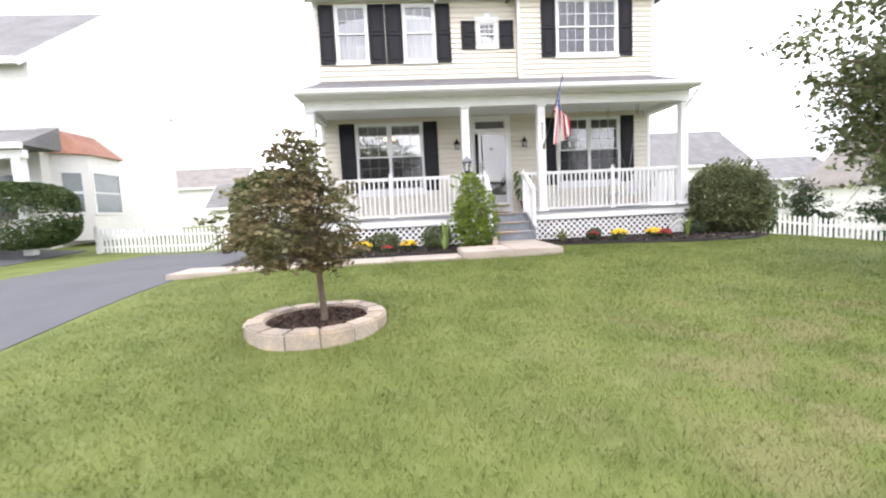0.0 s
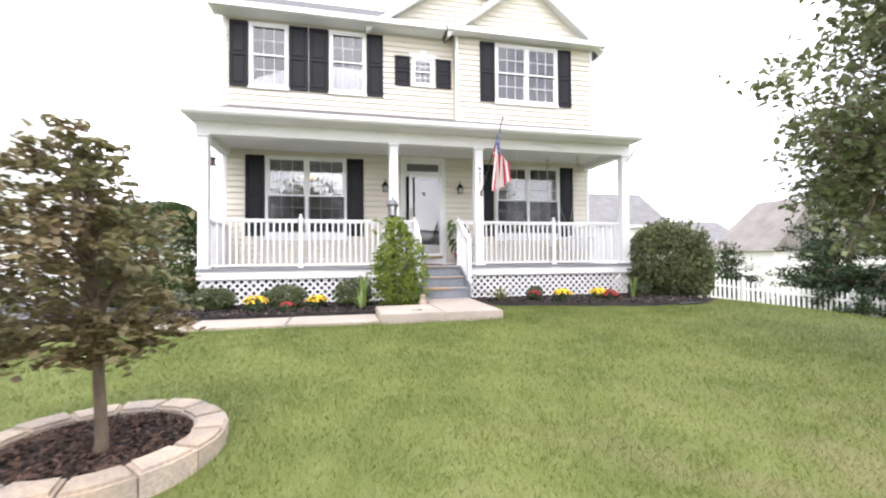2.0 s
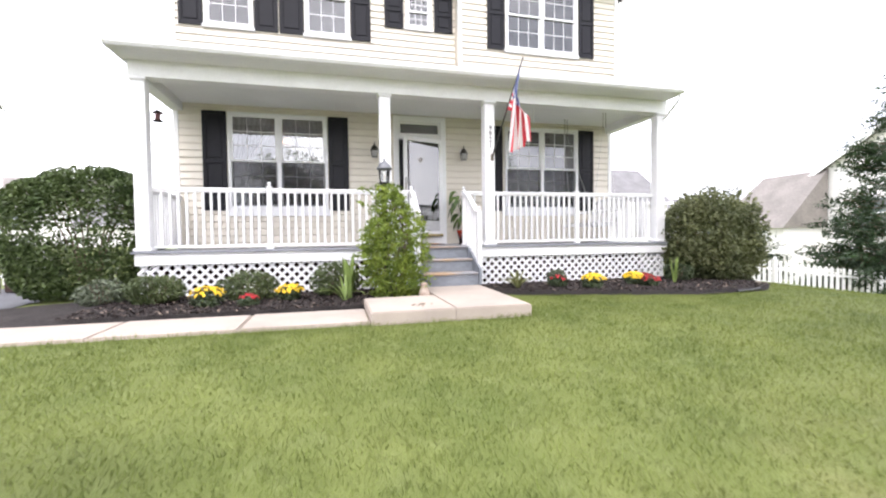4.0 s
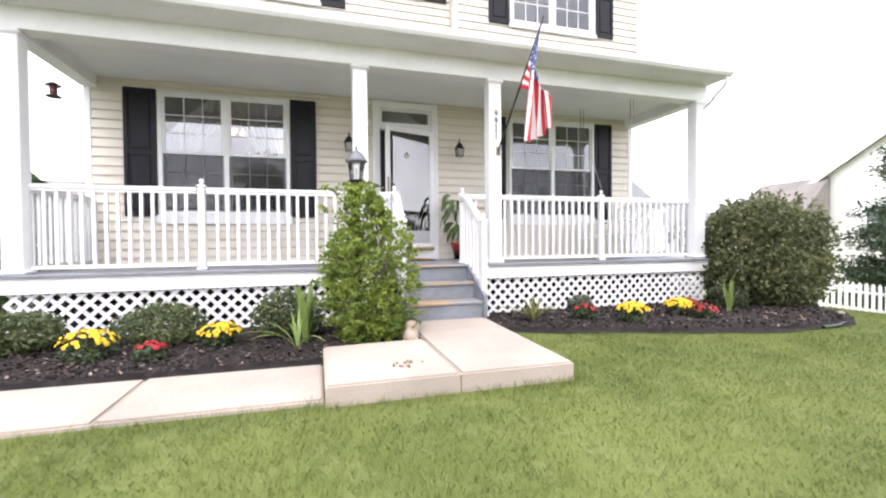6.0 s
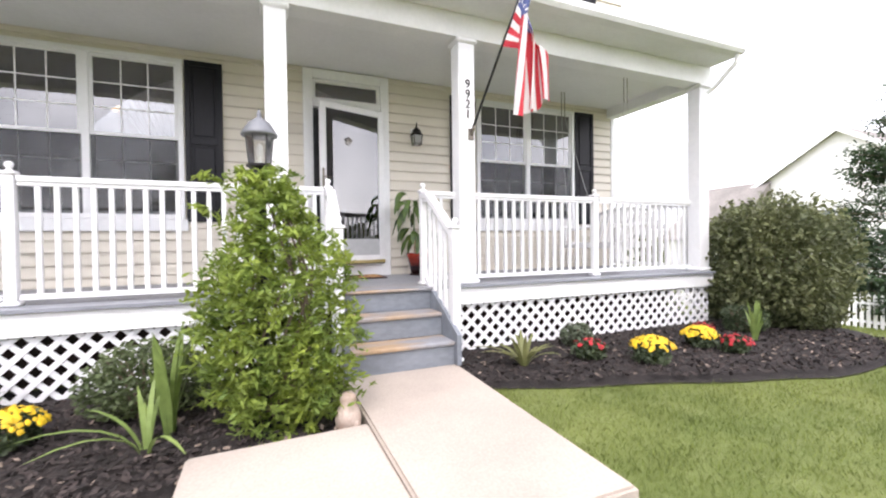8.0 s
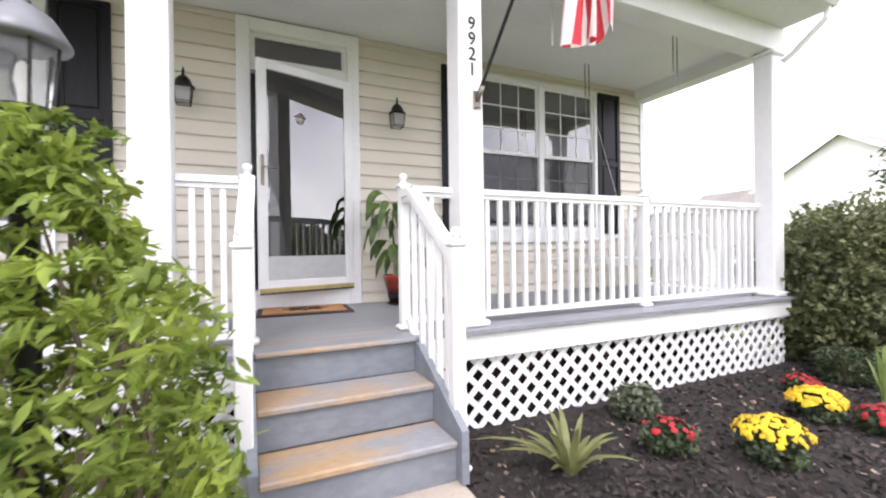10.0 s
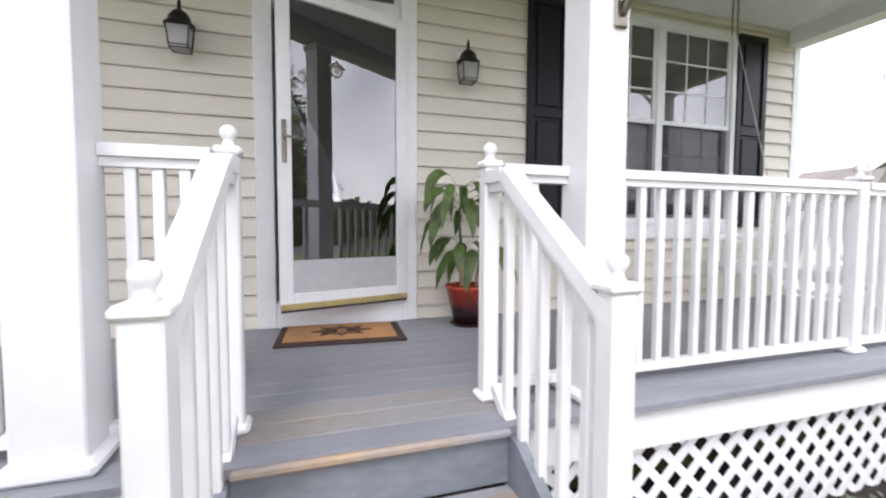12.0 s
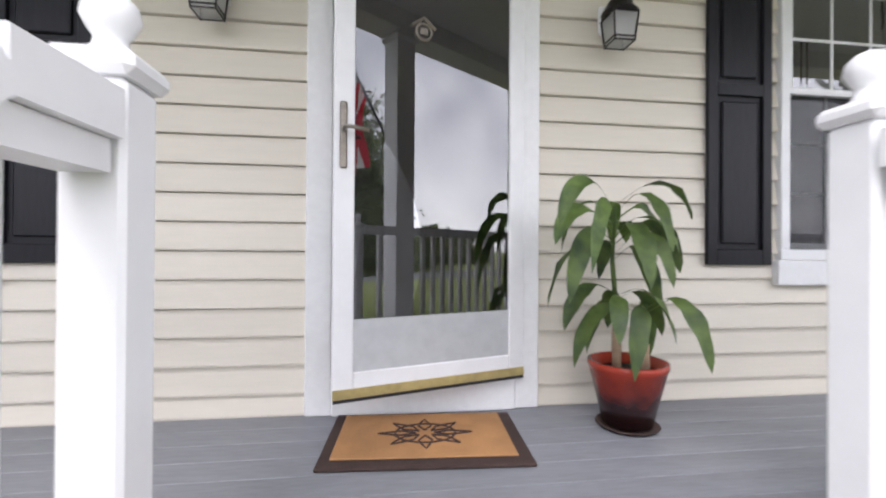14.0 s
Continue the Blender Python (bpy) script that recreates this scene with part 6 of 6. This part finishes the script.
# medallion sticker on the storm door glass
bm = bmesh.new()
sx, sz = -SW + 0.39, 1.565
tube(bm, [(sx + 0.036 * math.cos(k * math.tau / 20), -0.0215, sz + 0.036 * math.sin(k * math.tau / 20)) for k in range(21)], 0.006, 5)
box(bm, sx - 0.018, sx + 0.018, -0.024, -0.019, sz - 0.012, sz + 0.018)
tube(bm, [(sx - 0.055, -0.0215, sz + 0.02), (sx, -0.0215, sz + 0.062), (sx + 0.055, -0.0215, sz + 0.02)], 0.008, 5)
spart("window_badge", NICKEL, "pale grey decorative badge on the glass", bm=bm)


# ---- surroundings ----
def picket_fence(a, b, label, height=0.84, posts=2.4):
    """Pickets from a to b on the ground, two rails and capped posts."""
    a, b = Vector((*a, 0)), Vector((*b, 0))
    L = (b - a).length
    d = (b - a).normalized()
    s = Vector((-d.y, d.x, 0))
    t = thing("picket_fence", ((a.x + b.x) / 2, (a.y + b.y) / 2, gz((a.x + b.x) / 2, (a.y + b.y) / 2)), label, "fence")
    n = int(L / 0.125)
    first = None
    for i in range(n):
        p = a + d * (i * 0.125)
        z = gz(p.x, p.y) + 0.03
        if first is None:
            bm = bmesh.new()
            h = height
            pts = [(-0.035, 0), (0.035, 0), (0.035, h - 0.05), (0, h), (-0.035, h - 0.05)]
            lo = [bm.verts.new(p + d * u + Vector((0, 0, z + w)) - s * 0.01) for u, w in pts]
            hi = [bm.verts.new(p + d * u + Vector((0, 0, z + w)) + s * 0.01) for u, w in pts]
            bm.faces.new(lo[::-1])
            bm.faces.new(hi)
            for k in range(5):
                bm.faces.new((lo[k], lo[(k + 1) % 5], hi[(k + 1) % 5], hi[k]))
            first, p0, zz0 = part("picket", bm, WHITE, t), p, z
        else:
            again("picket", first, (p.x - p0.x, p.y - p0.y, z - zz0))
    m = max(1, int(L / posts))
    for i in range(m):
        p, q = a + d * (L * i / m), a + d * (L * (i + 1) / m)
        for hh in (0.2, height - 0.22):
            bm = bmesh.new()
            beam(bm, p + s * 0.035 + Vector((0, 0, gz(p.x, p.y) + hh)), q + s * 0.035 + Vector((0, 0, gz(q.x, q.y) + hh)), 0.035, 0.07)
            part("rail", bm, WHITE, t)
        z = gz(p.x, p.y)
        bm = boxes((p.x - 0.05, p.x + 0.05, p.y - 0.05, p.y + 0.05, z - 0.05, z + height + 0.02), (p.x - 0.065, p.x + 0.065, p.y - 0.065, p.y + 0.065, z + height + 0.021, z + height + 0.05))
        turned(bm, p.x, p.y, [(0.03, z + height + 0.051), (0.05, z + height + 0.09), (0.03, z + height + 0.125), (0.004, z + height + 0.135)], 8)
        part("post", bm, WHITE, t)


picket_fence((8.7, 15.05), (16.6, 8.15), "white picket fence running downhill past the evergreens")
picket_fence((-10.4, 13.95), (-6.0, 14.15), "white picket fence closing the driveway", 0.80)
gp = thing("driveway_bin", (-5.75, 12.4, 0.2), "small grey metal cart at the end of the driveway", "cart")
part("frame", tube(bmesh.new(), [(-5.95, 12.4, gz(-5.9, 12.4)), (-5.95, 12.4, 0.75), (-5.6, 12.4, 0.82), (-5.45, 12.4, 0.70), (-5.45, 12.4, gz(-5.4, 12.4))], 0.022, 6), NICKEL, gp)
part("body", boxes((-5.85, -5.6, 12.35, 12.6, gz(-5.7, 12.4) + 0.03, 0.55), bevel=0.02), MAT_DARK, gp)


def far_window(parent, x0, x1, z0, z1, y, axis="y"):
    def b(a0, a1, y0, y1, c0, c1):
        return (a0, a1, y0, y1, c0, c1) if axis == "y" else (y0, y1, a0, a1, c0, c1)
    w = part("window", boxes(b(x0 - 0.09, x0, y - 0.05, y + 0.02, z0 - 0.09, z1 + 0.09), b(x1, x1 + 0.09, y - 0.05, y + 0.02, z0 - 0.09, z1 + 0.09),
                             b(x0, x1, y - 0.05, y + 0.02, z0 - 0.09, z0), b(x0, x1, y - 0.05, y + 0.02, z1, z1 + 0.09), b(x0, x1, y - 0.045, y + 0.02, (z0 + z1) / 2 - 0.03, (z0 + z1) / 2 + 0.03)), WHITE, parent, "white framed sash window")
    part("pane", boxes(b(x0, x1, y - 0.02, y - 0.01, z0, (z0 + z1) / 2 - 0.031)), FARPANE, w)
    part("pane", boxes(b(x0, x1, y - 0.02, y - 0.01, (z0 + z1) / 2 + 0.031, z1)), FARPANE, w)




def house(label, x0, x1, y0, y1, z0, eave, ridge, along, roofmat, windows=(), over=0.35, wallmat=None, rake=None):
    """A gabled house: walls, roof with eaves, windows as (face, a0, a1, z0, z1)."""
    t = thing("house", ((x0 + x1) / 2, (y0 + y1) / 2, z0), label, "house")
    wm = wallmat or FARSIDING
    part("wall", boxes((x0, x1, y0, y1, z0, eave)), wm, t, "pale siding walls")
    bm = bmesh.new()
    th = 0.16
    if along == "x":
        m = (y0 + y1) / 2
        prism(bm, [(y0, eave + 0.001), (y1, eave + 0.001), (m, ridge - 0.02)], x0, x1, "x")
        part("gable", bm, wm, t, "pale siding gable")
        bm = bmesh.new()
        k = (ridge - eave) / (m - y0)
        rake = over if rake is None else rake
        prism(bm, [(y0 - over, eave - k * over), (m, ridge), (y1 + over, eave - k * over), (y1 + over, eave - k * over + th), (m, ridge + th), (y0 - over, eave - k * over + th)], x0 - rake, x1 + rake, "x")
    else:
        m = (x0 + x1) / 2
        prism(bm, [(x0, eave + 0.001), (x1, eave + 0.001), (m, ridge - 0.02)], y0, y1, "y")
        part("gable", bm, wm, t, "pale siding gable")
        bm = bmesh.new()
        k = (ridge - eave) / (m - x0)
        prism(bm, [(x0 - over, eave - k * over), (m, ridge), (x1 + over, eave - k * over), (x1 + over, eave - k * over + th), (m, ridge + th), (x0 - over, eave - k * over + th)], y0 - over, y1 + over, "y")
    part("roof", bm, roofmat, t, "shingled roof")
    bm = bmesh.new()
    if along == "x":
        for xa in (x0 - rake - 0.04, x1 + rake + 0.001):
            prism(bm, [(y0 - over, eave - k * over - 0.1), (m, ridge - 0.1), (y1 + over, eave - k * over - 0.1), (y1 + over, eave - k * over + th), (m, ridge + th), (y0 - over, eave - k * over + th)], xa, xa + 0.039, "x")
        box(bm, x0 - rake, x1 + rake, y0 - over - 0.1, y0 - over - 0.001, eave - k * over - 0.05, eave - k * over + th)
    part("rake_board", bm, TRIM, t, "white rake and gutter boards", kind="stuff")
    for face, a0, a1, c0, c1 in windows:
        if face == "front":
            far_window(t, a0, a1, c0, c1, y0)
        elif face == "right":
            far_window(t, a0, a1, c0, c1, x1 + 0.03, "x")
        elif face == "left":
            far_window(t, a0, a1, c0, c1, x0, "x")
    return t


# neighbouring house across the driveways, with porch and bay
nb_house = house("white two-storey house with grey roof and a bay", -26.0, -12.6, 14.9, 23.6, -0.2, 6.95, 10.1, "x", FARROOF,
                 [("front", -14.9, -13.9, 4.95, 6.15), ("front", -17.6, -16.6, 4.95, 6.15), ("front", -14.3, -13.4, 1.6, 3.1)], rake=-0.037)
part("porch_roof", prism(bmesh.new(), [(13.3, 3.85), (14.95, 3.85), (14.95, 4.65)], -18.5, -11.9, "x"), FARROOF, nb_house, "grey porch roof")
part("porch_eave", boxes((-18.6, -11.8, 13.2, 13.32, 3.72, 3.9), (-18.5, -11.9, 13.4, 13.6, 3.45, 3.7)), TRIM, nb_house, "white porch eave")
for x in (-12.15, -14.6):
    part("porch_post", boxes((x - 0.13, x + 0.13, 13.42, 13.68, 0.4, 3.45)), TRIM, nb_house)
bm = bmesh.new()
prism(bm, [(-12.6, 15.3), (-11.75, 15.9), (-11.75, 17.6), (-12.6, 18.2)], 0.75, 3.85, "z")
bay = part("bay", bm, FARSIDING, nb_house, "white projecting bay")
bm = bmesh.new()
v = [bm.verts.new(p) for p in ((-12.6, 15.1, 3.85), (-11.6, 15.8, 3.85), (-11.6, 17.7, 3.85), (-12.6, 18.4, 3.85), (-12.6, 15.9, 4.75), (-12.6, 17.6, 4.75))]
for q in ((0, 1, 4), (1, 2, 5, 4), (2, 3, 5), (0, 3, 2, 1)):
    bm.faces.new([v[k] for k in q])
bmesh.ops.recalc_face_normals(bm, faces=bm.faces)
part("bay_roof", bm, REDROOF, nb_house, "rust-red bay roof")
far_window(nb_house, 16.05, 17.45, 1.75, 3.2, -11.73, "x")
for (ax, ay), (cx, cy) in (((-12.5, 15.37), (-11.82, 15.85)), ((-11.82, 17.65), (-12.5, 18.13))):
    p, q = Vector((ax, ay, 0)), Vector((cx, cy, 0))
    nrm = Vector((q.y - p.y, p.x - q.x, 0)).normalized()
    bm = bmesh.new()
    a2, b2 = p.lerp(q, 0.18) + nrm * 0.03, p.lerp(q, 0.82) + nrm * 0.03
    beam(bm, a2 + Vector((0, 0, 2.48)), b2 + Vector((0, 0, 2.48)), 0.04, 1.4)
    part("bay_pane", bm, FARPANE, nb_house, "grey bay window pane")
    bm = bmesh.new()
    for zz in (1.74, 2.48, 3.22):
        beam(bm, a2 + nrm * 0.03 + Vector((0, 0, zz)), b2 + nrm * 0.03 + Vector((0, 0, zz)), 0.04, 0.09)
    part("bay_frame", bm, WHITE, nb_house, "white bay window bars", kind="stuff")
shrub("hedge", (-12.9, 13.0, 0.62), (2.5, 0.75, 1.05), 32000, 0.05, LEAF_HEDGE, "broad clipped hedge before the neighbouring porch", 71, category="hedge", hollow=0.78, squash=boxy(-12.9, 13.0, 2.5, 0.75, 0.55), rough=0.12, lumps=20)

# houses down the slope
right_house = house("white gabled house beyond the picket fence", 29.5, 42.0, 13.2, 23.0, -2.6, 4.1, 7.25, "x", BROWNROOF, [("left", 18.3, 19.7, 1.4, 3.0)])
part("wing", boxes((26.2, 29.49, 21.6, 26.0, -2.6, 1.55)), FARSIDING, right_house, "pale wing wall")
bm = bmesh.new()
v = [bm.verts.new(p) for p in ((25.9, 21.4, 1.45), (25.9, 26.4, 1.45), (29.4, 26.6, 1.45), (29.4, 21.4, 1.45), (29.4, 21.4, 4.95), (29.4, 25.4, 4.9))]
for q in ((0, 4, 5, 1), (1, 5, 2), (0, 3, 4), (3, 2, 5, 4), (0, 1, 2, 3)):
    bm.faces.new([v[k] for k in q])
bmesh.ops.recalc_face_normals(bm, faces=bm.faces)
part("wing_roof", bm, BROWNROOF, right_house, "weathered brown wing roof")
house("pale house with grey roof in the distance", 19, 31, 36, 45, -3, 4.2, 7.6, "x", FARROOF, [("front", 21, 22.2, 2.4, 3.6)])
house("distant house with dark grey roof", 44, 58, 52, 62, -4, 3.2, 6.2, "x", FARROOF, [("front", 47, 48.4, 0.8, 2.4), ("front", 52, 53.4, 0.8, 2.4)])
house("distant beige house behind the driveway", -34, -20, 52, 62, -1, 5.2, 7.8, "x", BROWNROOF, [("front", -30, -28.6, 2.6, 4.0)])
house("low distant garage with dark roof", -20, -13.5, 44, 50, -1, 2.6, 4.9, "x", FARROOF)
house("house across the street with grey roof", -16, -4, -62, -52, -1.6, 3.4, 6.6, "x", FARROOF)
house("white house across the street", 16, 30, -64, -52, -1.6, 4.0, 7.4, "x", FARROOF)


def conifer(place, h, r, n, label, seed):
    x, y, z = place
    g = np.random.default_rng(seed)
    t = thing("evergreen_tree", place, label, "evergreen tree", "evergreens by the fence")
    part("trunk", tube(bmesh.new(), [(x, y, z - 0.1), (x, y, z + h * 0.9)], [0.11, 0.02], 8), BARK, t, smooth=True)
    bm = bmesh.new()
    c = []
    for i in range(int(26 * h)):
        f = g.random() ** 1.3
        a, rad = g.uniform(0, math.tau), r * (1 - f) ** 0.75 * g.uniform(0.65, 1.08)
        p = Vector((x, y, z + 0.1 + f * h * 0.95))
        q = p + Vector((math.cos(a) * rad, math.sin(a) * rad, 0.12 * rad))
        tube(bm, [p, q], [0.018, 0.004], 4)
        m = max(4, int(n * (1.05 - f) / (26 * h) * 1.6))
        s = g.random(m) ** 0.6
        pts = np.array(p)[None] + (np.array(q) - np.array(p))[None] * s[:, None] + g.normal(size=(m, 3)) * np.array([0.13, 0.13, 0.07])
        c.append(pts)
    part("branch", bm, BARK, t, kind="stuff")
    v, f = leaves(np.concatenate(c), 0.045, long=3.2, up=0.6, droop=0.1, seed=seed)
    raw("foliage", v, f, LEAF_PINE, t, kind="stuff")


conifer((15.6, 10.6, gz(15.6, 10.6)), 6.6, 2.3, 18000, "tall dark green conifer beside the white fence", 81)
conifer((17.6, 12.6, gz(17.6, 12.6)), 3.6, 1.7, 7000, "smaller dark conifer behind the fence", 82)
conifer((14.8, 14.2, gz(14.8, 14.2)), 2.6, 1.4, 5000, "low dark conifer behind the fence", 83)
conifer((15.6, 8.2, gz(15.6, 8.2)), 2.8, 1.7, 7000, "low dense conifer at the fence end", 84)
branchy("shade_tree", (6.2, 2.8, gz(6.2, 2.8)), 1.6, 0.08, (6.4, 2.85, 3.15), (1.5, 1.5, 2.2), 300, 46000, 0.052, LEAF_TREE, BARK, "leafy green lawn tree with drooping outer branches", seed=91, spray=0.15, floor=1.25, up=0.5, long=1.6, rough=0.5,
        outliers=[(4.45, 3.65, 2.75), (4.5, 3.7, 2.5), (4.8, 3.5, 2.9), (4.9, 3.9, 2.5), (5.2, 4.1, 2.3), (5.45, 4.4, 2.4), (5.3, 4.0, 2.0), (5.6, 4.2, 1.7), (6.0, 4.4, 1.6), (5.8, 4.2, 2.2), (6.3, 4.4, 2.0), (6.6, 4.6, 1.5), (5.2, 3.8, 2.7), (5.6, 4.1, 2.6), (5.7, 4.0, 1.9), (5.9, 4.1, 2.8), (6.2, 4.3, 2.4), (6.5, 4.5, 1.9), (6.9, 4.6, 1.6)])
branchy("street_tree", (-2.5, -19.5, 0), 2.2, 0.18, (-2.5, -19.5, 5.2), (3.2, 3.0, 3.4), 120, 9000, 0.16, LEAF_TREE, BARK, "leafy tree across the street", seed=92, spray=0.35, rough=0.4)
branchy("street_tree", (27.0, -19.0, -0.6), 1.5, 0.18, (27.0, -19.0, 2.0), (3.4, 3.4, 1.7), 120, 9000, 0.16, LEAF_TREE, BARK, "broad leafy tree across the street", seed=93, spray=0.35, rough=0.4)
g = np.random.default_rng(5)
pts = []
for k in range(90):
    a = radians(g.uniform(20, 160))
    pts.append(blob_points(260, (70 * math.cos(a) * g.uniform(0.9, 1.3), 75 * math.sin(a) * g.uniform(0.95, 1.3), -1), (6, 5, 4.2), g, 0.7))
v, f = leaves(np.concatenate(pts), 0.9, long=1.2, seed=6)
for x0, x1, y0 in ((-46, -15.5, -34), (3, 9.5, -36), (25, 52, -34)):
    for k in range(int((x1 - x0) / 2.2)):
        far = (x0 + 2.2 * k + g.uniform(-1, 1), y0 + g.uniform(-2, 2), 1.6 + g.uniform(-0.8, 0.8))
        c = blob_points(400, far, (2.6, 2.4, 3.2), g, 0.7)
        vv, ff = leaves(c, 0.75, long=1.2, seed=7 + k)
        v, f = np.concatenate([v, vv]), np.concatenate([f, ff + len(v)])
raw("far_trees", v, f, LEAF_TREE, label="distant belt of leafy trees", kind="stuff", category="trees")

# ---- lawn ----
def grass():
    g = np.random.default_rng(17)
    x, y = g.uniform(-4.25, 11.5, 900000), g.uniform(-3.4, 9.2, 900000)
    near = np.minimum(1.0, (2.6 / (0.6 + np.hypot(np.maximum(0, np.abs(x - 1.2 - 0.12 * y) - 1.5), np.maximum(0, y - 8)))) ** 1.1)
    ok = g.random(len(x)) < near * 0.62
    ok &= ~((y > np.where(x < 0.77, 6.745, 6.69)) & (x < 2.66)) & ~((y > np.maximum(7.36, 8.30 - 0.35 * (x - 2.9)) + 0.02 * np.sin(x * 5) + np.maximum(0, x - 7.0) * 0.7 - 0.02) & (x > 2.6) & (x < 8.15))
    ok &= np.hypot(x - RING[0], y - RING[1]) > 0.72
    x, y = x[ok], y[ok]
    n = len(x)
    z = ground_z(x, y)
    clump = 0.5 + 0.5 * np.sin(x * 5.1 + np.sin(y * 3.7) * 2) * np.sin(y * 6.3 + np.cos(x * 2.9) * 2)
    h = g.uniform(0.020, 0.050, n) * (0.75 + 0.5 * clump)
    h *= 1 + 0.7 * ((np.abs(y - 6.66) < 0.1) & (x < 2.7)) + 0.5 * ((np.abs(x - 2.72) < 0.08) & (y > 6.6))
    a = g.uniform(0, math.tau, n)
    lean = g.uniform(0.2, 1.1, n) * h
    b = g.uniform(0, math.tau, n)
    w = g.uniform(0.0018, 0.0036, n)
    c = np.stack([x, y, z - 0.002], 1)
    s = np.stack([np.cos(a), np.sin(a), 0 * a], 1) * w[:, None]
    tip = c + np.stack([np.cos(b) * lean, np.sin(b) * lean, h], 1)
    v = np.stack([c - s, c + s, tip], 1).reshape(-1, 3)
    raw("grass", v, np.arange(n)[:, None] * 3 + [0, 1, 2], BLADE, label="short mown grass blades of the front lawn", kind="stuff", category="grass")


grass()

# ---- boards of the walls ----
siding(wall_low, W, X0 + 0.072, X1 - 0.072, DZ, 3.80, [(1.667, 2.803, 0, 3.78)] + LOWER)
siding(wall_up, W, X0 + 0.072, BX - 0.014, 4.2, 6.87, UPPER_L)
siding(wall_bay, BY, BX + 0.062, X1 - 0.072, 4.2, 6.87, UPPER_R)


def gable_boards(parent, xa, xb, y, rise, cut=99.0):
    xm = (xa + xb) / 2
    z = 6.95
    while z < 6.95 + rise - 0.1:
        k = 1 - (z - 6.95 + COURSE) / rise
        a, b = xm - (xm - xa) * k, min(cut, xm + (xb - xm) * k)
        if b - a > 0.1:
            bm = bmesh.new()
            prism(bm, [(y + 0.001, z), (y - 0.022, z + 0.001), (y - 0.022, z + 0.012), (y - 0.008, z + COURSE - 0.004), (y + 0.001, z + COURSE - 0.002)], a, b, "x")
            part("siding_board", bm, SIDING, parent)
        z += COURSE


gable_boards(gable_l, 1.05, 5.6, W, 1.62)
gable_boards(gable_r, BX - 0.02, X1 + 0.02, BY, 1.52)
